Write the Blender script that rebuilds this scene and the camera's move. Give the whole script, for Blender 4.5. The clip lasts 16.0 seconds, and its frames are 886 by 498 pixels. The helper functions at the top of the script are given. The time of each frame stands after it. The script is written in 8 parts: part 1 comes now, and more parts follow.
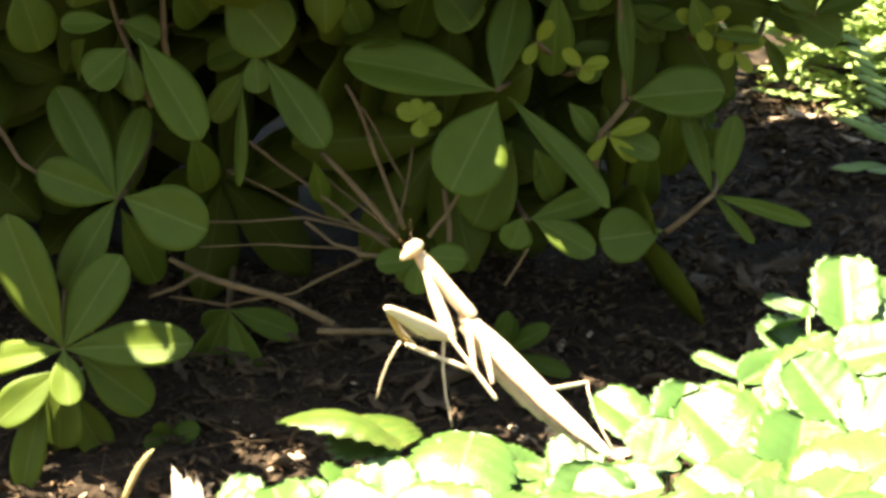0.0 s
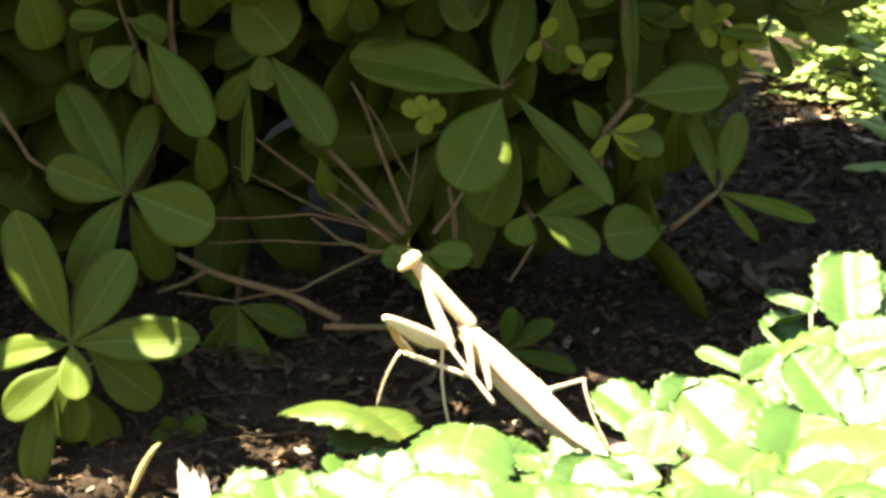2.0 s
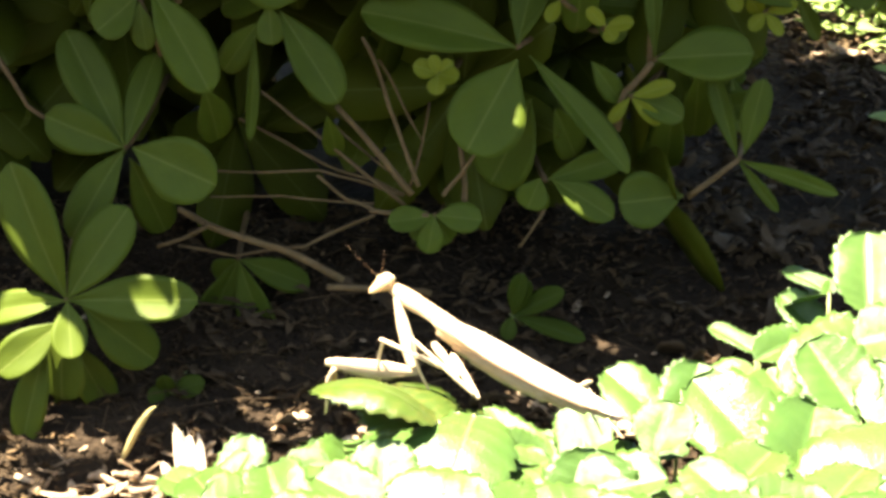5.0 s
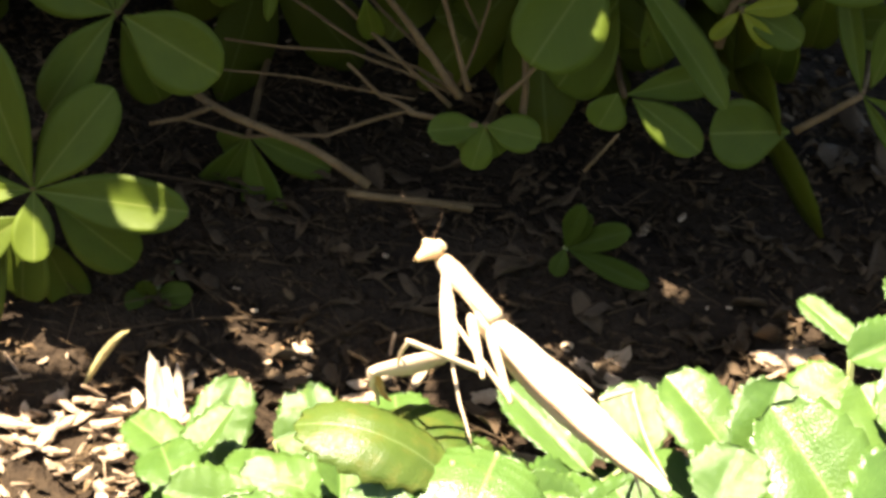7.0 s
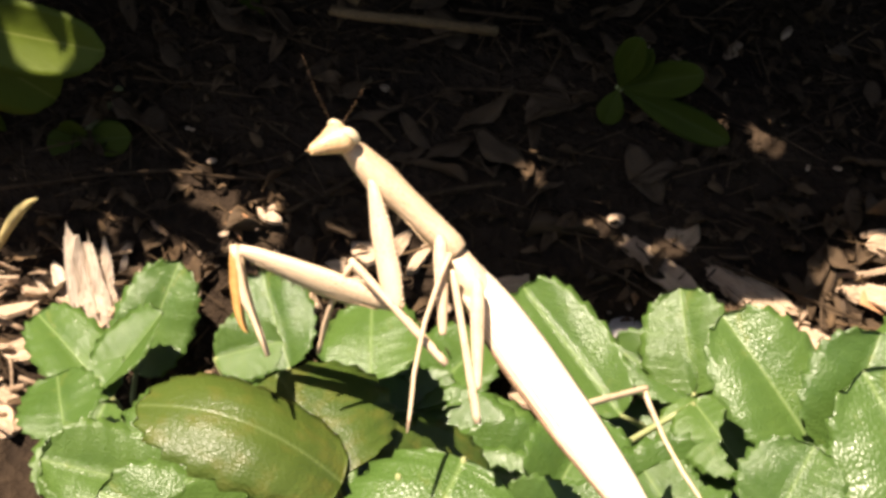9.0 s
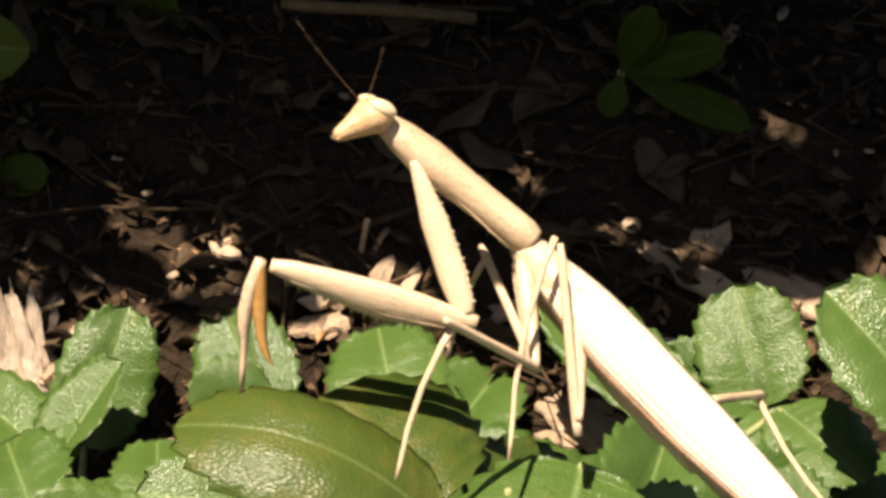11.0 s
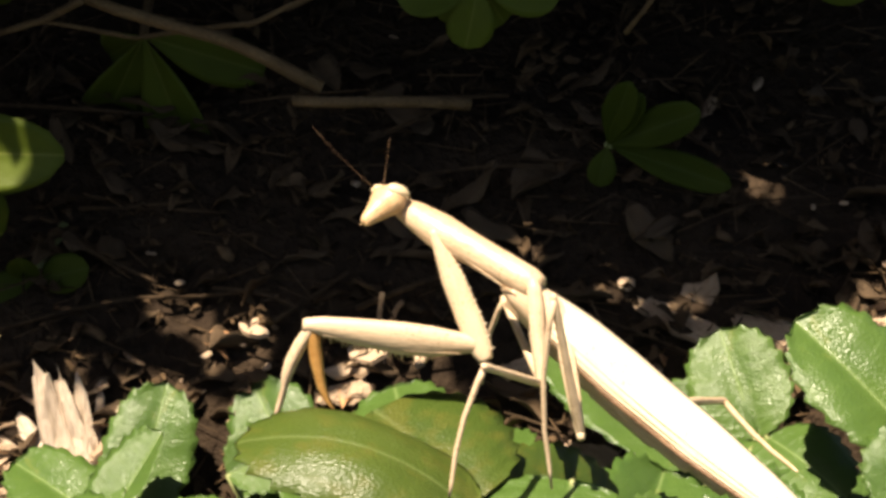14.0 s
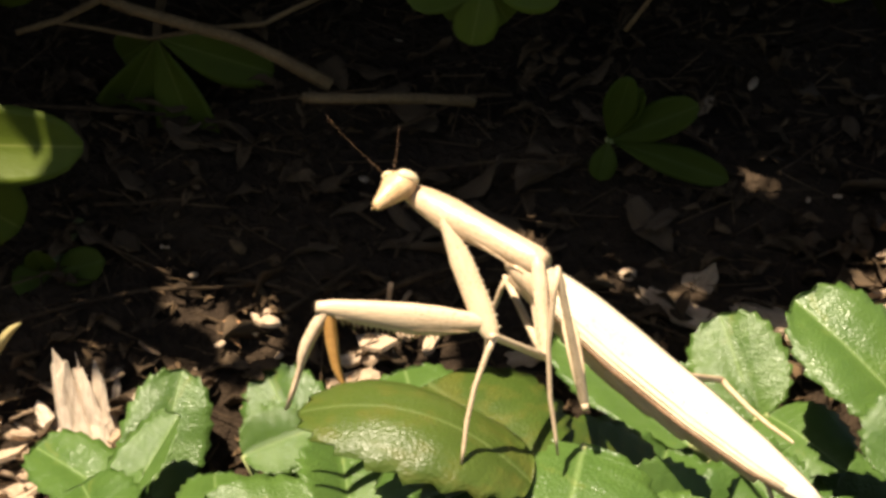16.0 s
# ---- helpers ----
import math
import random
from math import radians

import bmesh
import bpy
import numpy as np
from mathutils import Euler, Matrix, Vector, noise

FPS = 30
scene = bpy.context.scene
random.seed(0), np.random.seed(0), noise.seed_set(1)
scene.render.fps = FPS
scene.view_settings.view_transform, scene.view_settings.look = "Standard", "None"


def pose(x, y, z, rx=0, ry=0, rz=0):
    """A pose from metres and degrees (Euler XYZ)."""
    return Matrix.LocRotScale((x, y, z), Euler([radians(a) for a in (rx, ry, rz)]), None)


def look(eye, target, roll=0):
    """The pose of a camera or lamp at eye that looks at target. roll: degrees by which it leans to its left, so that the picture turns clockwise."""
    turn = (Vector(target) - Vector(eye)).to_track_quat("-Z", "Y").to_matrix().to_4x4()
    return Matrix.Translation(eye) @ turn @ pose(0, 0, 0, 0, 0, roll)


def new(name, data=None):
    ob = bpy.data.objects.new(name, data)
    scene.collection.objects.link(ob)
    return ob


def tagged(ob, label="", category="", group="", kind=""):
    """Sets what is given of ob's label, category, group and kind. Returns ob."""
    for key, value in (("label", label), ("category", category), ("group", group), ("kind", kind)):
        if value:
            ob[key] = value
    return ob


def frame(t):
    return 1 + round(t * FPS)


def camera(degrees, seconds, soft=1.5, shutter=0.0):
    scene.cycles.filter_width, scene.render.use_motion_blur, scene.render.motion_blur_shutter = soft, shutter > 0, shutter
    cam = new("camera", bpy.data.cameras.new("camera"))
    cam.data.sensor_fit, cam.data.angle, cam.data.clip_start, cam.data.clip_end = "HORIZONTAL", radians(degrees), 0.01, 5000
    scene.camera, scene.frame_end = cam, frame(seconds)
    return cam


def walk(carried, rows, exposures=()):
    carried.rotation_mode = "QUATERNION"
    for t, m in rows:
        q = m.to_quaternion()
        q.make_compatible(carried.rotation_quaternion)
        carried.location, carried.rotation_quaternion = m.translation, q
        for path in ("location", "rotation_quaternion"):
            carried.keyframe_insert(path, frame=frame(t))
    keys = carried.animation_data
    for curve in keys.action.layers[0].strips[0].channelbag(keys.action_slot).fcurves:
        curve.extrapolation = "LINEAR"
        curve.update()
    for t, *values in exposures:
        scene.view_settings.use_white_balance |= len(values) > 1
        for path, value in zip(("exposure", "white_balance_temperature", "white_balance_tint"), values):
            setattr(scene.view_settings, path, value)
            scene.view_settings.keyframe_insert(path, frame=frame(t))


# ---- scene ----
cam = camera(24, 16.0, soft=3.4)
PATH = [
    (0, pose(0.0020, -0.5415, 0.1951, 78.000, -0.147, 0.031)),
    (0.5, pose(-0.0068, -0.5327, 0.2180, 76.303, -0.130, -0.655)),
    (1, pose(-0.0058, -0.5372, 0.2086, 77.045, 0.037, -0.368)),
    (1.5, pose(0.0070, -0.5480, 0.1797, 79.284, 0.286, 0.656)),
    (2, pose(0.0114, -0.5469, 0.1915, 78.302, 0.038, 0.975)),
    (2.5, pose(0.0043, -0.5428, 0.2146, 76.247, -0.683, 0.713)),
    (3, pose(0.0195, -0.5440, 0.2201, 75.867, -0.179, 1.469)),
    (5.5, pose(0.0071, -0.4964, 0.2188, 72.912, -2.870, 2.199)),
    (6, pose(-0.0047, -0.4544, 0.2431, 68.150, -6.519, 2.924)),
    (6.5, pose(-0.0013, -0.4085, 0.2782, 63.455, -6.230, 3.922)),
    (7, pose(0.0083, -0.3819, 0.2743, 61.913, -6.472, 5.802)),
    (7.5, pose(0.0322, -0.3406, 0.2693, 59.354, -6.583, 8.585)),
    (8, pose(0.0110, -0.2805, 0.2858, 52.909, -5.429, 8.202)),
    (8.5, pose(-0.0105, -0.2455, 0.2899, 47.717, -8.513, 8.360)),
    (9, pose(0.0329, -0.2321, 0.2644, 49.047, -4.173, 11.247)),
    (9.2, pose(0.0333, -0.2443, 0.2408, 52.813, -3.945, 11.031)),
    (9.7, pose(0.0210, -0.2362, 0.2280, 53.70, -4.30, 8.80)),
    (10.3, pose(0.0050, -0.2240, 0.2130, 54.55, -4.85, 5.90)),
    (10.9, pose(-0.0130, -0.2110, 0.1985, 55.35, -5.45, 2.60)),
    (11.5, pose(-0.0263, -0.2013, 0.1867, 56.026, -5.854, 0.102)),
    (12, pose(-0.0295, -0.2097, 0.1830, 57.443, -5.063, -0.658)),
    (12.5, pose(-0.0474, -0.2113, 0.1861, 58.080, -6.219, -3.216)),
    (13, pose(0.0110, -0.2236, 0.1950, 58.381, -0.880, 3.533)),
    (13.5, pose(0.0060, -0.2357, 0.1971, 59.255, -0.990, 3.149)),
    (14, pose(-0.0063, -0.2395, 0.2035, 59.181, -1.586, 1.514)),
    (14.5, pose(-0.0027, -0.2435, 0.2089, 59.545, -1.335, 1.456)),
    (15, pose(0.0069, -0.2586, 0.1876, 61.834, -0.573, 1.839)),
    (15.5, pose(0.0026, -0.2592, 0.1886, 61.861, -0.488, 1.360)),
    (16, pose(-0.0101, -0.2541, 0.1996, 60.550, -1.598, 0.998)),
]

EXPOSURES = [(t, stops, 7600 if t < 9.5 else 7900, tint) for t, stops, tint in (
    (0, 3.46, 4), (0.5, 3.95, 7), (1.0, 4.1, 9), (1.5, 4.0, 9), (2.0, 3.38, 4), (3.0, 3.5, 4), (5.5, 3.2, 5), (6.5, 2.74, 7), (7.0, 2.88, 10), (7.5, 2.84, 12),
    (8.0, 2.42, 15), (8.5, 2.12, 17), (9.0, 1.66, 18), (9.2, 1.56, 18), (11.5, 1.33, 16), (13.0, 1.35, 15), (14.0, 1.54, 14), (14.5, 1.82, 13), (15.0, 1.88, 12), (16.0, 1.5, 12))]
walk(cam, PATH, EXPOSURES)

# ---- daylight: a high sun that comes over the shrub ----
SUN_FROM = Vector((-0.25, -0.18, 0.95)).normalized()
world = bpy.data.worlds.new("daylight")
scene.world = world
world.use_nodes = True
sky = world.node_tree.nodes.new("ShaderNodeTexSky")
sky.sky_type, sky.sun_disc = "NISHITA", False
sky.sun_elevation = math.asin(SUN_FROM.z)
sky.sun_rotation = math.atan2(SUN_FROM.x, SUN_FROM.y)
background = world.node_tree.nodes["Background"]
world.node_tree.links.new(sky.outputs[0], background.inputs[0])
background.inputs[1].default_value = 0.040
sun = new("sun", bpy.data.lights.new("sun", "SUN"))
sun.data.energy, sun.data.angle, sun.data.color = 4.5, radians(0.53), (1.0, 0.95, 0.87)
sun.matrix_world = look(SUN_FROM * 3, (0, 0, 0))


# ---- materials ----
def material(name, rough=0.6, spec=0.5):
    m = bpy.data.materials.new(name)
    m.use_nodes = True
    nt = m.node_tree
    b = nt.nodes["Principled BSDF"]
    b.inputs["Roughness"].default_value = rough
    b.inputs["Specular IOR Level"].default_value = spec
    return m, nt, b


def node(nt, kind, **values):
    n = nt.nodes.new(kind)
    for key, value in values.items():
        n.inputs[key.replace("_", " ")].default_value = value
    return n


def ramp(nt, source, stops):
    n = nt.nodes.new("ShaderNodeValToRGB")
    els = n.color_ramp.elements
    while len(els) < len(stops):
        els.new(0.5)
    for el, (at, colour) in zip(els, stops):
        el.position, el.color = at, (*colour, 1)
    nt.links.new(source, n.inputs[0])
    return n


def mixed(nt, fac, a, b, mode="MIX"):
    n = nt.nodes.new("ShaderNodeMix")
    n.data_type, n.blend_type = "RGBA", mode
    for socket, value in ((n.inputs[0], fac), (n.inputs[6], a), (n.inputs[7], b)):
        if isinstance(value, (int, float)):
            socket.default_value = value
        elif isinstance(value, tuple):
            socket.default_value = (*value, 1)
        else:
            nt.links.new(value, socket)
    return n.outputs[2]


def maths(nt, op, a, b=0.0, c=0.0):
    n = nt.nodes.new("ShaderNodeMath")
    n.operation = op
    for socket, value in zip(n.inputs, (a, b, c)):
        if isinstance(value, (int, float)):
            socket.default_value = value
        else:
            nt.links.new(value, socket)
    return n.outputs[0]


def bump(nt, b, height, strength, distance):
    n = node(nt, "ShaderNodeBump", Strength=strength, Distance=distance)
    nt.links.new(height, n.inputs["Height"])
    nt.links.new(n.outputs[0], b.inputs["Normal"])


def leaf_material(name, dark, light, rib, veins, relief, rough, spec, through_light, blotch=None, serial="object", vein_show=0.10, spotted=0.66):
    """A blade that is one unit long in x and one wide in y, with a midrib, side veins, mottling and some light through it."""
    m, nt, b = material(name, rough, spec)
    where = nt.nodes.new("ShaderNodeAttribute")
    where.attribute_name = "blade"
    split = nt.nodes.new("ShaderNodeSeparateXYZ")
    nt.links.new(where.outputs["Vector"], split.inputs[0])
    x, y = split.outputs[0], maths(nt, "ABSOLUTE", split.outputs[1])
    if serial == "object":
        chance = nt.nodes.new("ShaderNodeObjectInfo").outputs["Random"]
    else:
        chance = nt.nodes.new("ShaderNodeNewGeometry").outputs["Random Per Island"]
    place = nt.nodes.new("ShaderNodeTexCoord").outputs["Object"]
    big = node(nt, "ShaderNodeTexNoise", Scale=3.5 if serial == "object" else 60.0, Detail=4.0)
    fine = node(nt, "ShaderNodeTexNoise", Scale=60.0 if serial == "object" else 900.0, Detail=3.0)
    for n in (big, fine):
        nt.links.new(place, n.inputs["Vector"])
    tone = mixed(nt, maths(nt, "MULTIPLY_ADD", big.outputs[0], 0.7, maths(nt, "MULTIPLY", chance, 0.35)), dark, light)
    tone = mixed(nt, maths(nt, "MULTIPLY", fine.outputs[0], 0.25), tone, dark)
    # side veins slant forward from the midrib
    slant = maths(nt, "SUBTRACT", x, maths(nt, "MULTIPLY", y, 0.75))
    slant = maths(nt, "ADD", slant, maths(nt, "MULTIPLY", big.outputs[0], 0.05))
    wave = maths(nt, "SINE", maths(nt, "MULTIPLY", slant, veins * 6.283))
    vein = maths(nt, "POWER", maths(nt, "MAXIMUM", wave, 0.0), 9.0)
    mid = maths(nt, "SUBTRACT", 1.0, maths(nt, "SMOOTH_MIN", maths(nt, "MULTIPLY", y, 44.0), 1.0, 0.4))
    mid = maths(nt, "MAXIMUM", mid, 0.0)
    tone = mixed(nt, maths(nt, "MULTIPLY", vein, vein_show), tone, rib)
    tone = mixed(nt, maths(nt, "MULTIPLY", mid, 0.6), tone, rib)
    if blotch:
        spots = node(nt, "ShaderNodeTexNoise", Scale=7.0, Detail=5.0)
        nt.links.new(place, spots.inputs["Vector"])
        mask = ramp(nt, spots.outputs[0], ((spotted, (0, 0, 0)), (spotted + 0.16, (1, 1, 1))))
        tone = mixed(nt, maths(nt, "MULTIPLY", mask.outputs[0], 0.55), tone, blotch)
    nt.links.new(tone, b.inputs["Base Color"])
    pucker = node(nt, "ShaderNodeTexVoronoi", Scale=52.0 if serial == "object" else 400.0)
    nt.links.new(place, pucker.inputs["Vector"])
    height = maths(nt, "ADD", maths(nt, "MULTIPLY", fine.outputs[0], 0.35), maths(nt, "MULTIPLY", pucker.outputs["Distance"], -0.6))
    height = maths(nt, "SUBTRACT", height, maths(nt, "ADD", maths(nt, "MULTIPLY", vein, 0.11), maths(nt, "MULTIPLY", mid, 0.6)))
    bump(nt, b, height, relief, 0.0005)
    nt.links.new(maths(nt, "MULTIPLY_ADD", fine.outputs[0], 0.3, rough - 0.12), b.inputs["Roughness"])
    glow = nt.nodes.new("ShaderNodeBsdfTranslucent")
    nt.links.new(mixed(nt, 0.55, tone, tuple(min(1, v * 2.6) for v in light)), glow.inputs[0])
    both = nt.nodes.new("ShaderNodeMixShader")
    both.inputs[0].default_value = through_light
    nt.links.new(b.outputs[0], both.inputs[1])
    nt.links.new(glow.outputs[0], both.inputs[2])
    nt.links.new(both.outputs[0], nt.nodes["Material Output"].inputs[0])
    return m


def plain_material(name, dark, light, scale, rough=0.7, spec=0.4, relief=0.3, stretch=(1, 1, 1), depth=0.001):
    m, nt, b = material(name, rough, spec)
    coords = nt.nodes.new("ShaderNodeTexCoord")
    mapping = node(nt, "ShaderNodeMapping", Scale=stretch)
    nt.links.new(coords.outputs["Object"], mapping.inputs[0])
    big = node(nt, "ShaderNodeTexNoise", Scale=scale, Detail=5.0)
    fine = node(nt, "ShaderNodeTexNoise", Scale=scale * 9, Detail=4.0)
    for n in (big, fine):
        nt.links.new(mapping.outputs[0], n.inputs["Vector"])
    chance = nt.nodes.new("ShaderNodeNewGeometry").outputs["Random Per Island"]
    fac = maths(nt, "ADD", maths(nt, "MULTIPLY", big.outputs[0], 0.6), maths(nt, "MULTIPLY", fine.outputs[0], 0.4))
    fac = maths(nt, "ADD", fac, maths(nt, "MULTIPLY_ADD", chance, 0.4, -0.2))
    tone = ramp(nt, fac, ((0.3, dark), (0.7, light)))
    nt.links.new(tone.outputs[0], b.inputs["Base Color"])
    bump(nt, b, fine.outputs[0], relief, depth)
    return m


def chitin_material(name, dark, light, fleck, stretch, veins=0.0):
    """Insect skin: a soft mottle, fine dark flecks and, on wings, raised veins that run lengthwise."""
    m = plain_material(name, dark, light, 150, 0.42, 0.45, 0.3, stretch, depth=0.0003)
    nt = m.node_tree
    b = nt.nodes["Principled BSDF"]
    tone = b.inputs["Base Color"].links[0].from_socket
    coords = nt.nodes.new("ShaderNodeTexCoord")
    grain = node(nt, "ShaderNodeTexNoise", Scale=2400.0, Detail=3.0)
    patches = node(nt, "ShaderNodeTexNoise", Scale=330.0, Detail=3.0)
    for n in (grain, patches):
        nt.links.new(coords.outputs["Object"], n.inputs["Vector"])
    spots = ramp(nt, grain.outputs[0], ((0.56, (0, 0, 0)), (0.70, (1, 1, 1))))
    mask = maths(nt, "MULTIPLY", spots.outputs[0], ramp(nt, patches.outputs[0], ((0.42, (0, 0, 0)), (0.62, (0.8, 0.8, 0.8)))).outputs[0])
    tone = mixed(nt, mask, tone, fleck)
    if veins:
        split = nt.nodes.new("ShaderNodeSeparateXYZ")
        nt.links.new(coords.outputs["Object"], split.inputs[0])
        across = maths(nt, "ADD", split.outputs[1], maths(nt, "MULTIPLY", split.outputs[2], 0.6))
        lines = maths(nt, "POWER", maths(nt, "ABSOLUTE", maths(nt, "SINE", maths(nt, "MULTIPLY", across, veins))), 12.0)
        tone = mixed(nt, maths(nt, "MULTIPLY", lines, 0.22), tone, fleck)
    nt.links.new(tone, b.inputs["Base Color"])
    return m


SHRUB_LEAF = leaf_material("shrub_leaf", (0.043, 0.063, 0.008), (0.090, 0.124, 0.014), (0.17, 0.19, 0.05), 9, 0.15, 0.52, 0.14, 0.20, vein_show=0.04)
# the shrub leaf again, its colour dimmed for the shade inside the shrub
SHRUB_FILL = leaf_material("shrub_leaf_shaded", (0.036, 0.045, 0.004), (0.074, 0.090, 0.007), (0.12, 0.14, 0.04), 9, 0.15, 0.58, 0.12, 0.26, serial="island", vein_show=0.04)
YOUNG_LEAF = leaf_material("young_shrub_leaf", (0.13, 0.15, 0.012), (0.22, 0.24, 0.022), (0.27, 0.30, 0.08), 7, 0.2, 0.5, 0.15, 0.30)
BERRY_LEAF = leaf_material("strawberry_leaf", (0.031, 0.077, 0.014), (0.093, 0.161, 0.035), (0.20, 0.28, 0.10), 10, 0.40, 0.30, 0.50, 0.17, blotch=(0.19, 0.20, 0.045), vein_show=0.03)
OLD_LEAF = leaf_material("old_strawberry_leaf", (0.025, 0.051, 0.009), (0.074, 0.106, 0.019), (0.12, 0.16, 0.05), 10, 0.34, 0.34, 0.30, 0.12, blotch=(0.090, 0.092, 0.018), vein_show=0.03, spotted=0.50)
BARK = plain_material("twig_bark", (0.085, 0.054, 0.026), (0.20, 0.132, 0.066), 160, 0.8, 0.2, 0.5)
STALK = plain_material("green_stalk", (0.20, 0.24, 0.09), (0.33, 0.33, 0.15), 200, 0.55, 0.4, 0.2)
SOIL = plain_material("dark_soil", (0.018, 0.012, 0.008), (0.058, 0.039, 0.024), 45, 0.95, 0.1, 0.8, depth=0.004)
LITTER = plain_material("dry_litter", (0.024, 0.015, 0.008), (0.115, 0.072, 0.037), 70, 0.85, 0.2, 0.5)
CHIP = plain_material("pale_wood_chip", (0.25, 0.165, 0.10), (0.56, 0.41, 0.28), 70, 0.8, 0.3, 0.8, (1, 7, 7))
STRAW = plain_material("dry_straw", (0.38, 0.30, 0.12), (0.55, 0.46, 0.22), 90, 0.6, 0.4, 0.2)
CHITIN = chitin_material("pale_chitin", (0.38, 0.255, 0.15), (0.60, 0.45, 0.30), (0.30, 0.17, 0.08), (0.5, 1.5, 1.5))
WING = chitin_material("straw_wing", (0.64, 0.52, 0.37), (0.84, 0.74, 0.585), (0.42, 0.28, 0.15), (0.12, 3, 3), 4200.0)
AMBER = plain_material("amber_chitin", (0.22, 0.09, 0.022), (0.45, 0.24, 0.075), 150, 0.35, 0.5, 0.1)
FACE = chitin_material("ochre_face", (0.40, 0.23, 0.10), (0.62, 0.43, 0.25), (0.26, 0.13, 0.05), (1, 1, 1))
BROWN = plain_material("brown_edge", (0.12, 0.065, 0.035), (0.30, 0.18, 0.10), 220, 0.5, 0.4, 0.2)
FAR_LEAF = leaf_material("feathery_leaf", (0.24, 0.36, 0.10), (0.42, 0.52, 0.20), (0.4, 0.46, 0.2), 6, 0.1, 0.5, 0.3, 0.40, serial="island")
ABDOMEN = plain_material("banded_abdomen", (0.26, 0.165, 0.09), (0.62, 0.46, 0.30), 130, 0.5, 0.4, 0.3, (0.3, 4, 4), depth=0.0003)
EYE = plain_material("straw_eye", (0.60, 0.46, 0.27), (0.70, 0.57, 0.38), 300, 0.25, 0.5, 0.05, depth=0.0002)
DEAD_LEAF = plain_material("dead_leaf", (0.038, 0.024, 0.012), (0.125, 0.080, 0.044), 70, 0.75, 0.3, 0.5, (1, 4, 4))
RUST = plain_material("rust_dry_leaf", (0.34, 0.15, 0.06), (0.62, 0.34, 0.17), 80, 0.8, 0.3, 0.4)
STONE = plain_material("grey_pebble", (0.30, 0.28, 0.27), (0.52, 0.49, 0.47), 90, 0.75, 0.4, 0.4)
LEG = chitin_material("tan_leg_chitin", (0.40, 0.27, 0.16), (0.66, 0.50, 0.34), (0.22, 0.12, 0.06), (0.4, 1.5, 1.5))
SPLINTER = plain_material("splintered_wood", (0.42, 0.31, 0.21), (0.80, 0.66, 0.52), 160, 0.85, 0.2, 0.9, (0.25, 3, 3), depth=0.0008)
# shrub leaf at about half brightness: the shade on the seedlings is in its colour
SHADED_SEEDLING_LEAF = leaf_material("shaded_seedling_leaf", (0.024, 0.040, 0.004), (0.050, 0.070, 0.008), (0.07, 0.09, 0.03), 9, 0.15, 0.6, 0.10, 0.12, vein_show=0.03)


# ---- tools ----
def thing(name, place, label, category, group="", kind=""):
    ob = new(name)
    ob.empty_display_size = 0.01
    ob.location = place
    return tagged(ob, label, category, group, kind)


def solid(name, data, mat, parent=None, m=None, label=""):
    """Links mesh data as one object; m is its pose in the world before anything moves."""
    if mat and not data.materials:
        data.materials.append(mat)
    ob = new(name, data)
    m = m or Matrix()
    if parent:
        ob.parent = parent
        chain, up = Matrix(), parent
        while up:
            chain, up = up.matrix_basis @ chain, up.parent
        m = chain.inverted() @ m
    ob.matrix_basis = m
    return tagged(ob, label)


def mesh_of(name, bm, smooth=True):
    data = bpy.data.meshes.new(name)
    bm.normal_update()
    bm.to_mesh(data)
    bm.free()
    for p in data.polygons:
        p.use_smooth = smooth
    return data


def part(name, bm, mat, parent, label="", m=None):
    return solid(name, mesh_of(name, bm), mat, parent, m, label)


def rings(bm, stations, sides=10, cap=True):
    """A skin over elliptic rings: stations of (centre, half width in y, half height in z), laid along x."""
    loops = []
    for (x, y, z), wide, high in stations:
        loops.append([bm.verts.new((x, y + wide * math.cos(a), z + high * math.sin(a)))
                      for a in (2 * math.pi * k / sides for k in range(sides))])
    for one, two in zip(loops, loops[1:]):
        for k in range(sides):
            bm.faces.new((one[k], one[(k + 1) % sides], two[(k + 1) % sides], two[k]))
    if cap:
        bm.faces.new(loops[0][::-1])
        bm.faces.new(loops[-1])
    return bm


def tube(points, radii, sides=7, jitter=0.0):
    """A bent, tapering round bar along points."""
    bm = bmesh.new()
    pts = [Vector(p) for p in points]
    loops, side = [], None
    for k, p in enumerate(pts):
        way = (pts[min(k + 1, len(pts) - 1)] - pts[max(k - 1, 0)]).normalized()
        side = (side or way.orthogonal()) - way * (side or way.orthogonal()).dot(way)
        side.normalize()
        other = way.cross(side)
        r = radii[k] if isinstance(radii, (list, tuple)) else radii
        loops.append([bm.verts.new(p + (side * math.cos(a) + other * math.sin(a)) * r * (1 + jitter * random.uniform(-1, 1)))
                      for a in (2 * math.pi * q / sides for q in range(sides))])
    for one, two in zip(loops, loops[1:]):
        for q in range(sides):
            bm.faces.new((one[q], one[(q + 1) % sides], two[(q + 1) % sides], two[q]))
    bm.faces.new(loops[0][::-1])
    bm.faces.new(loops[-1])
    return bm


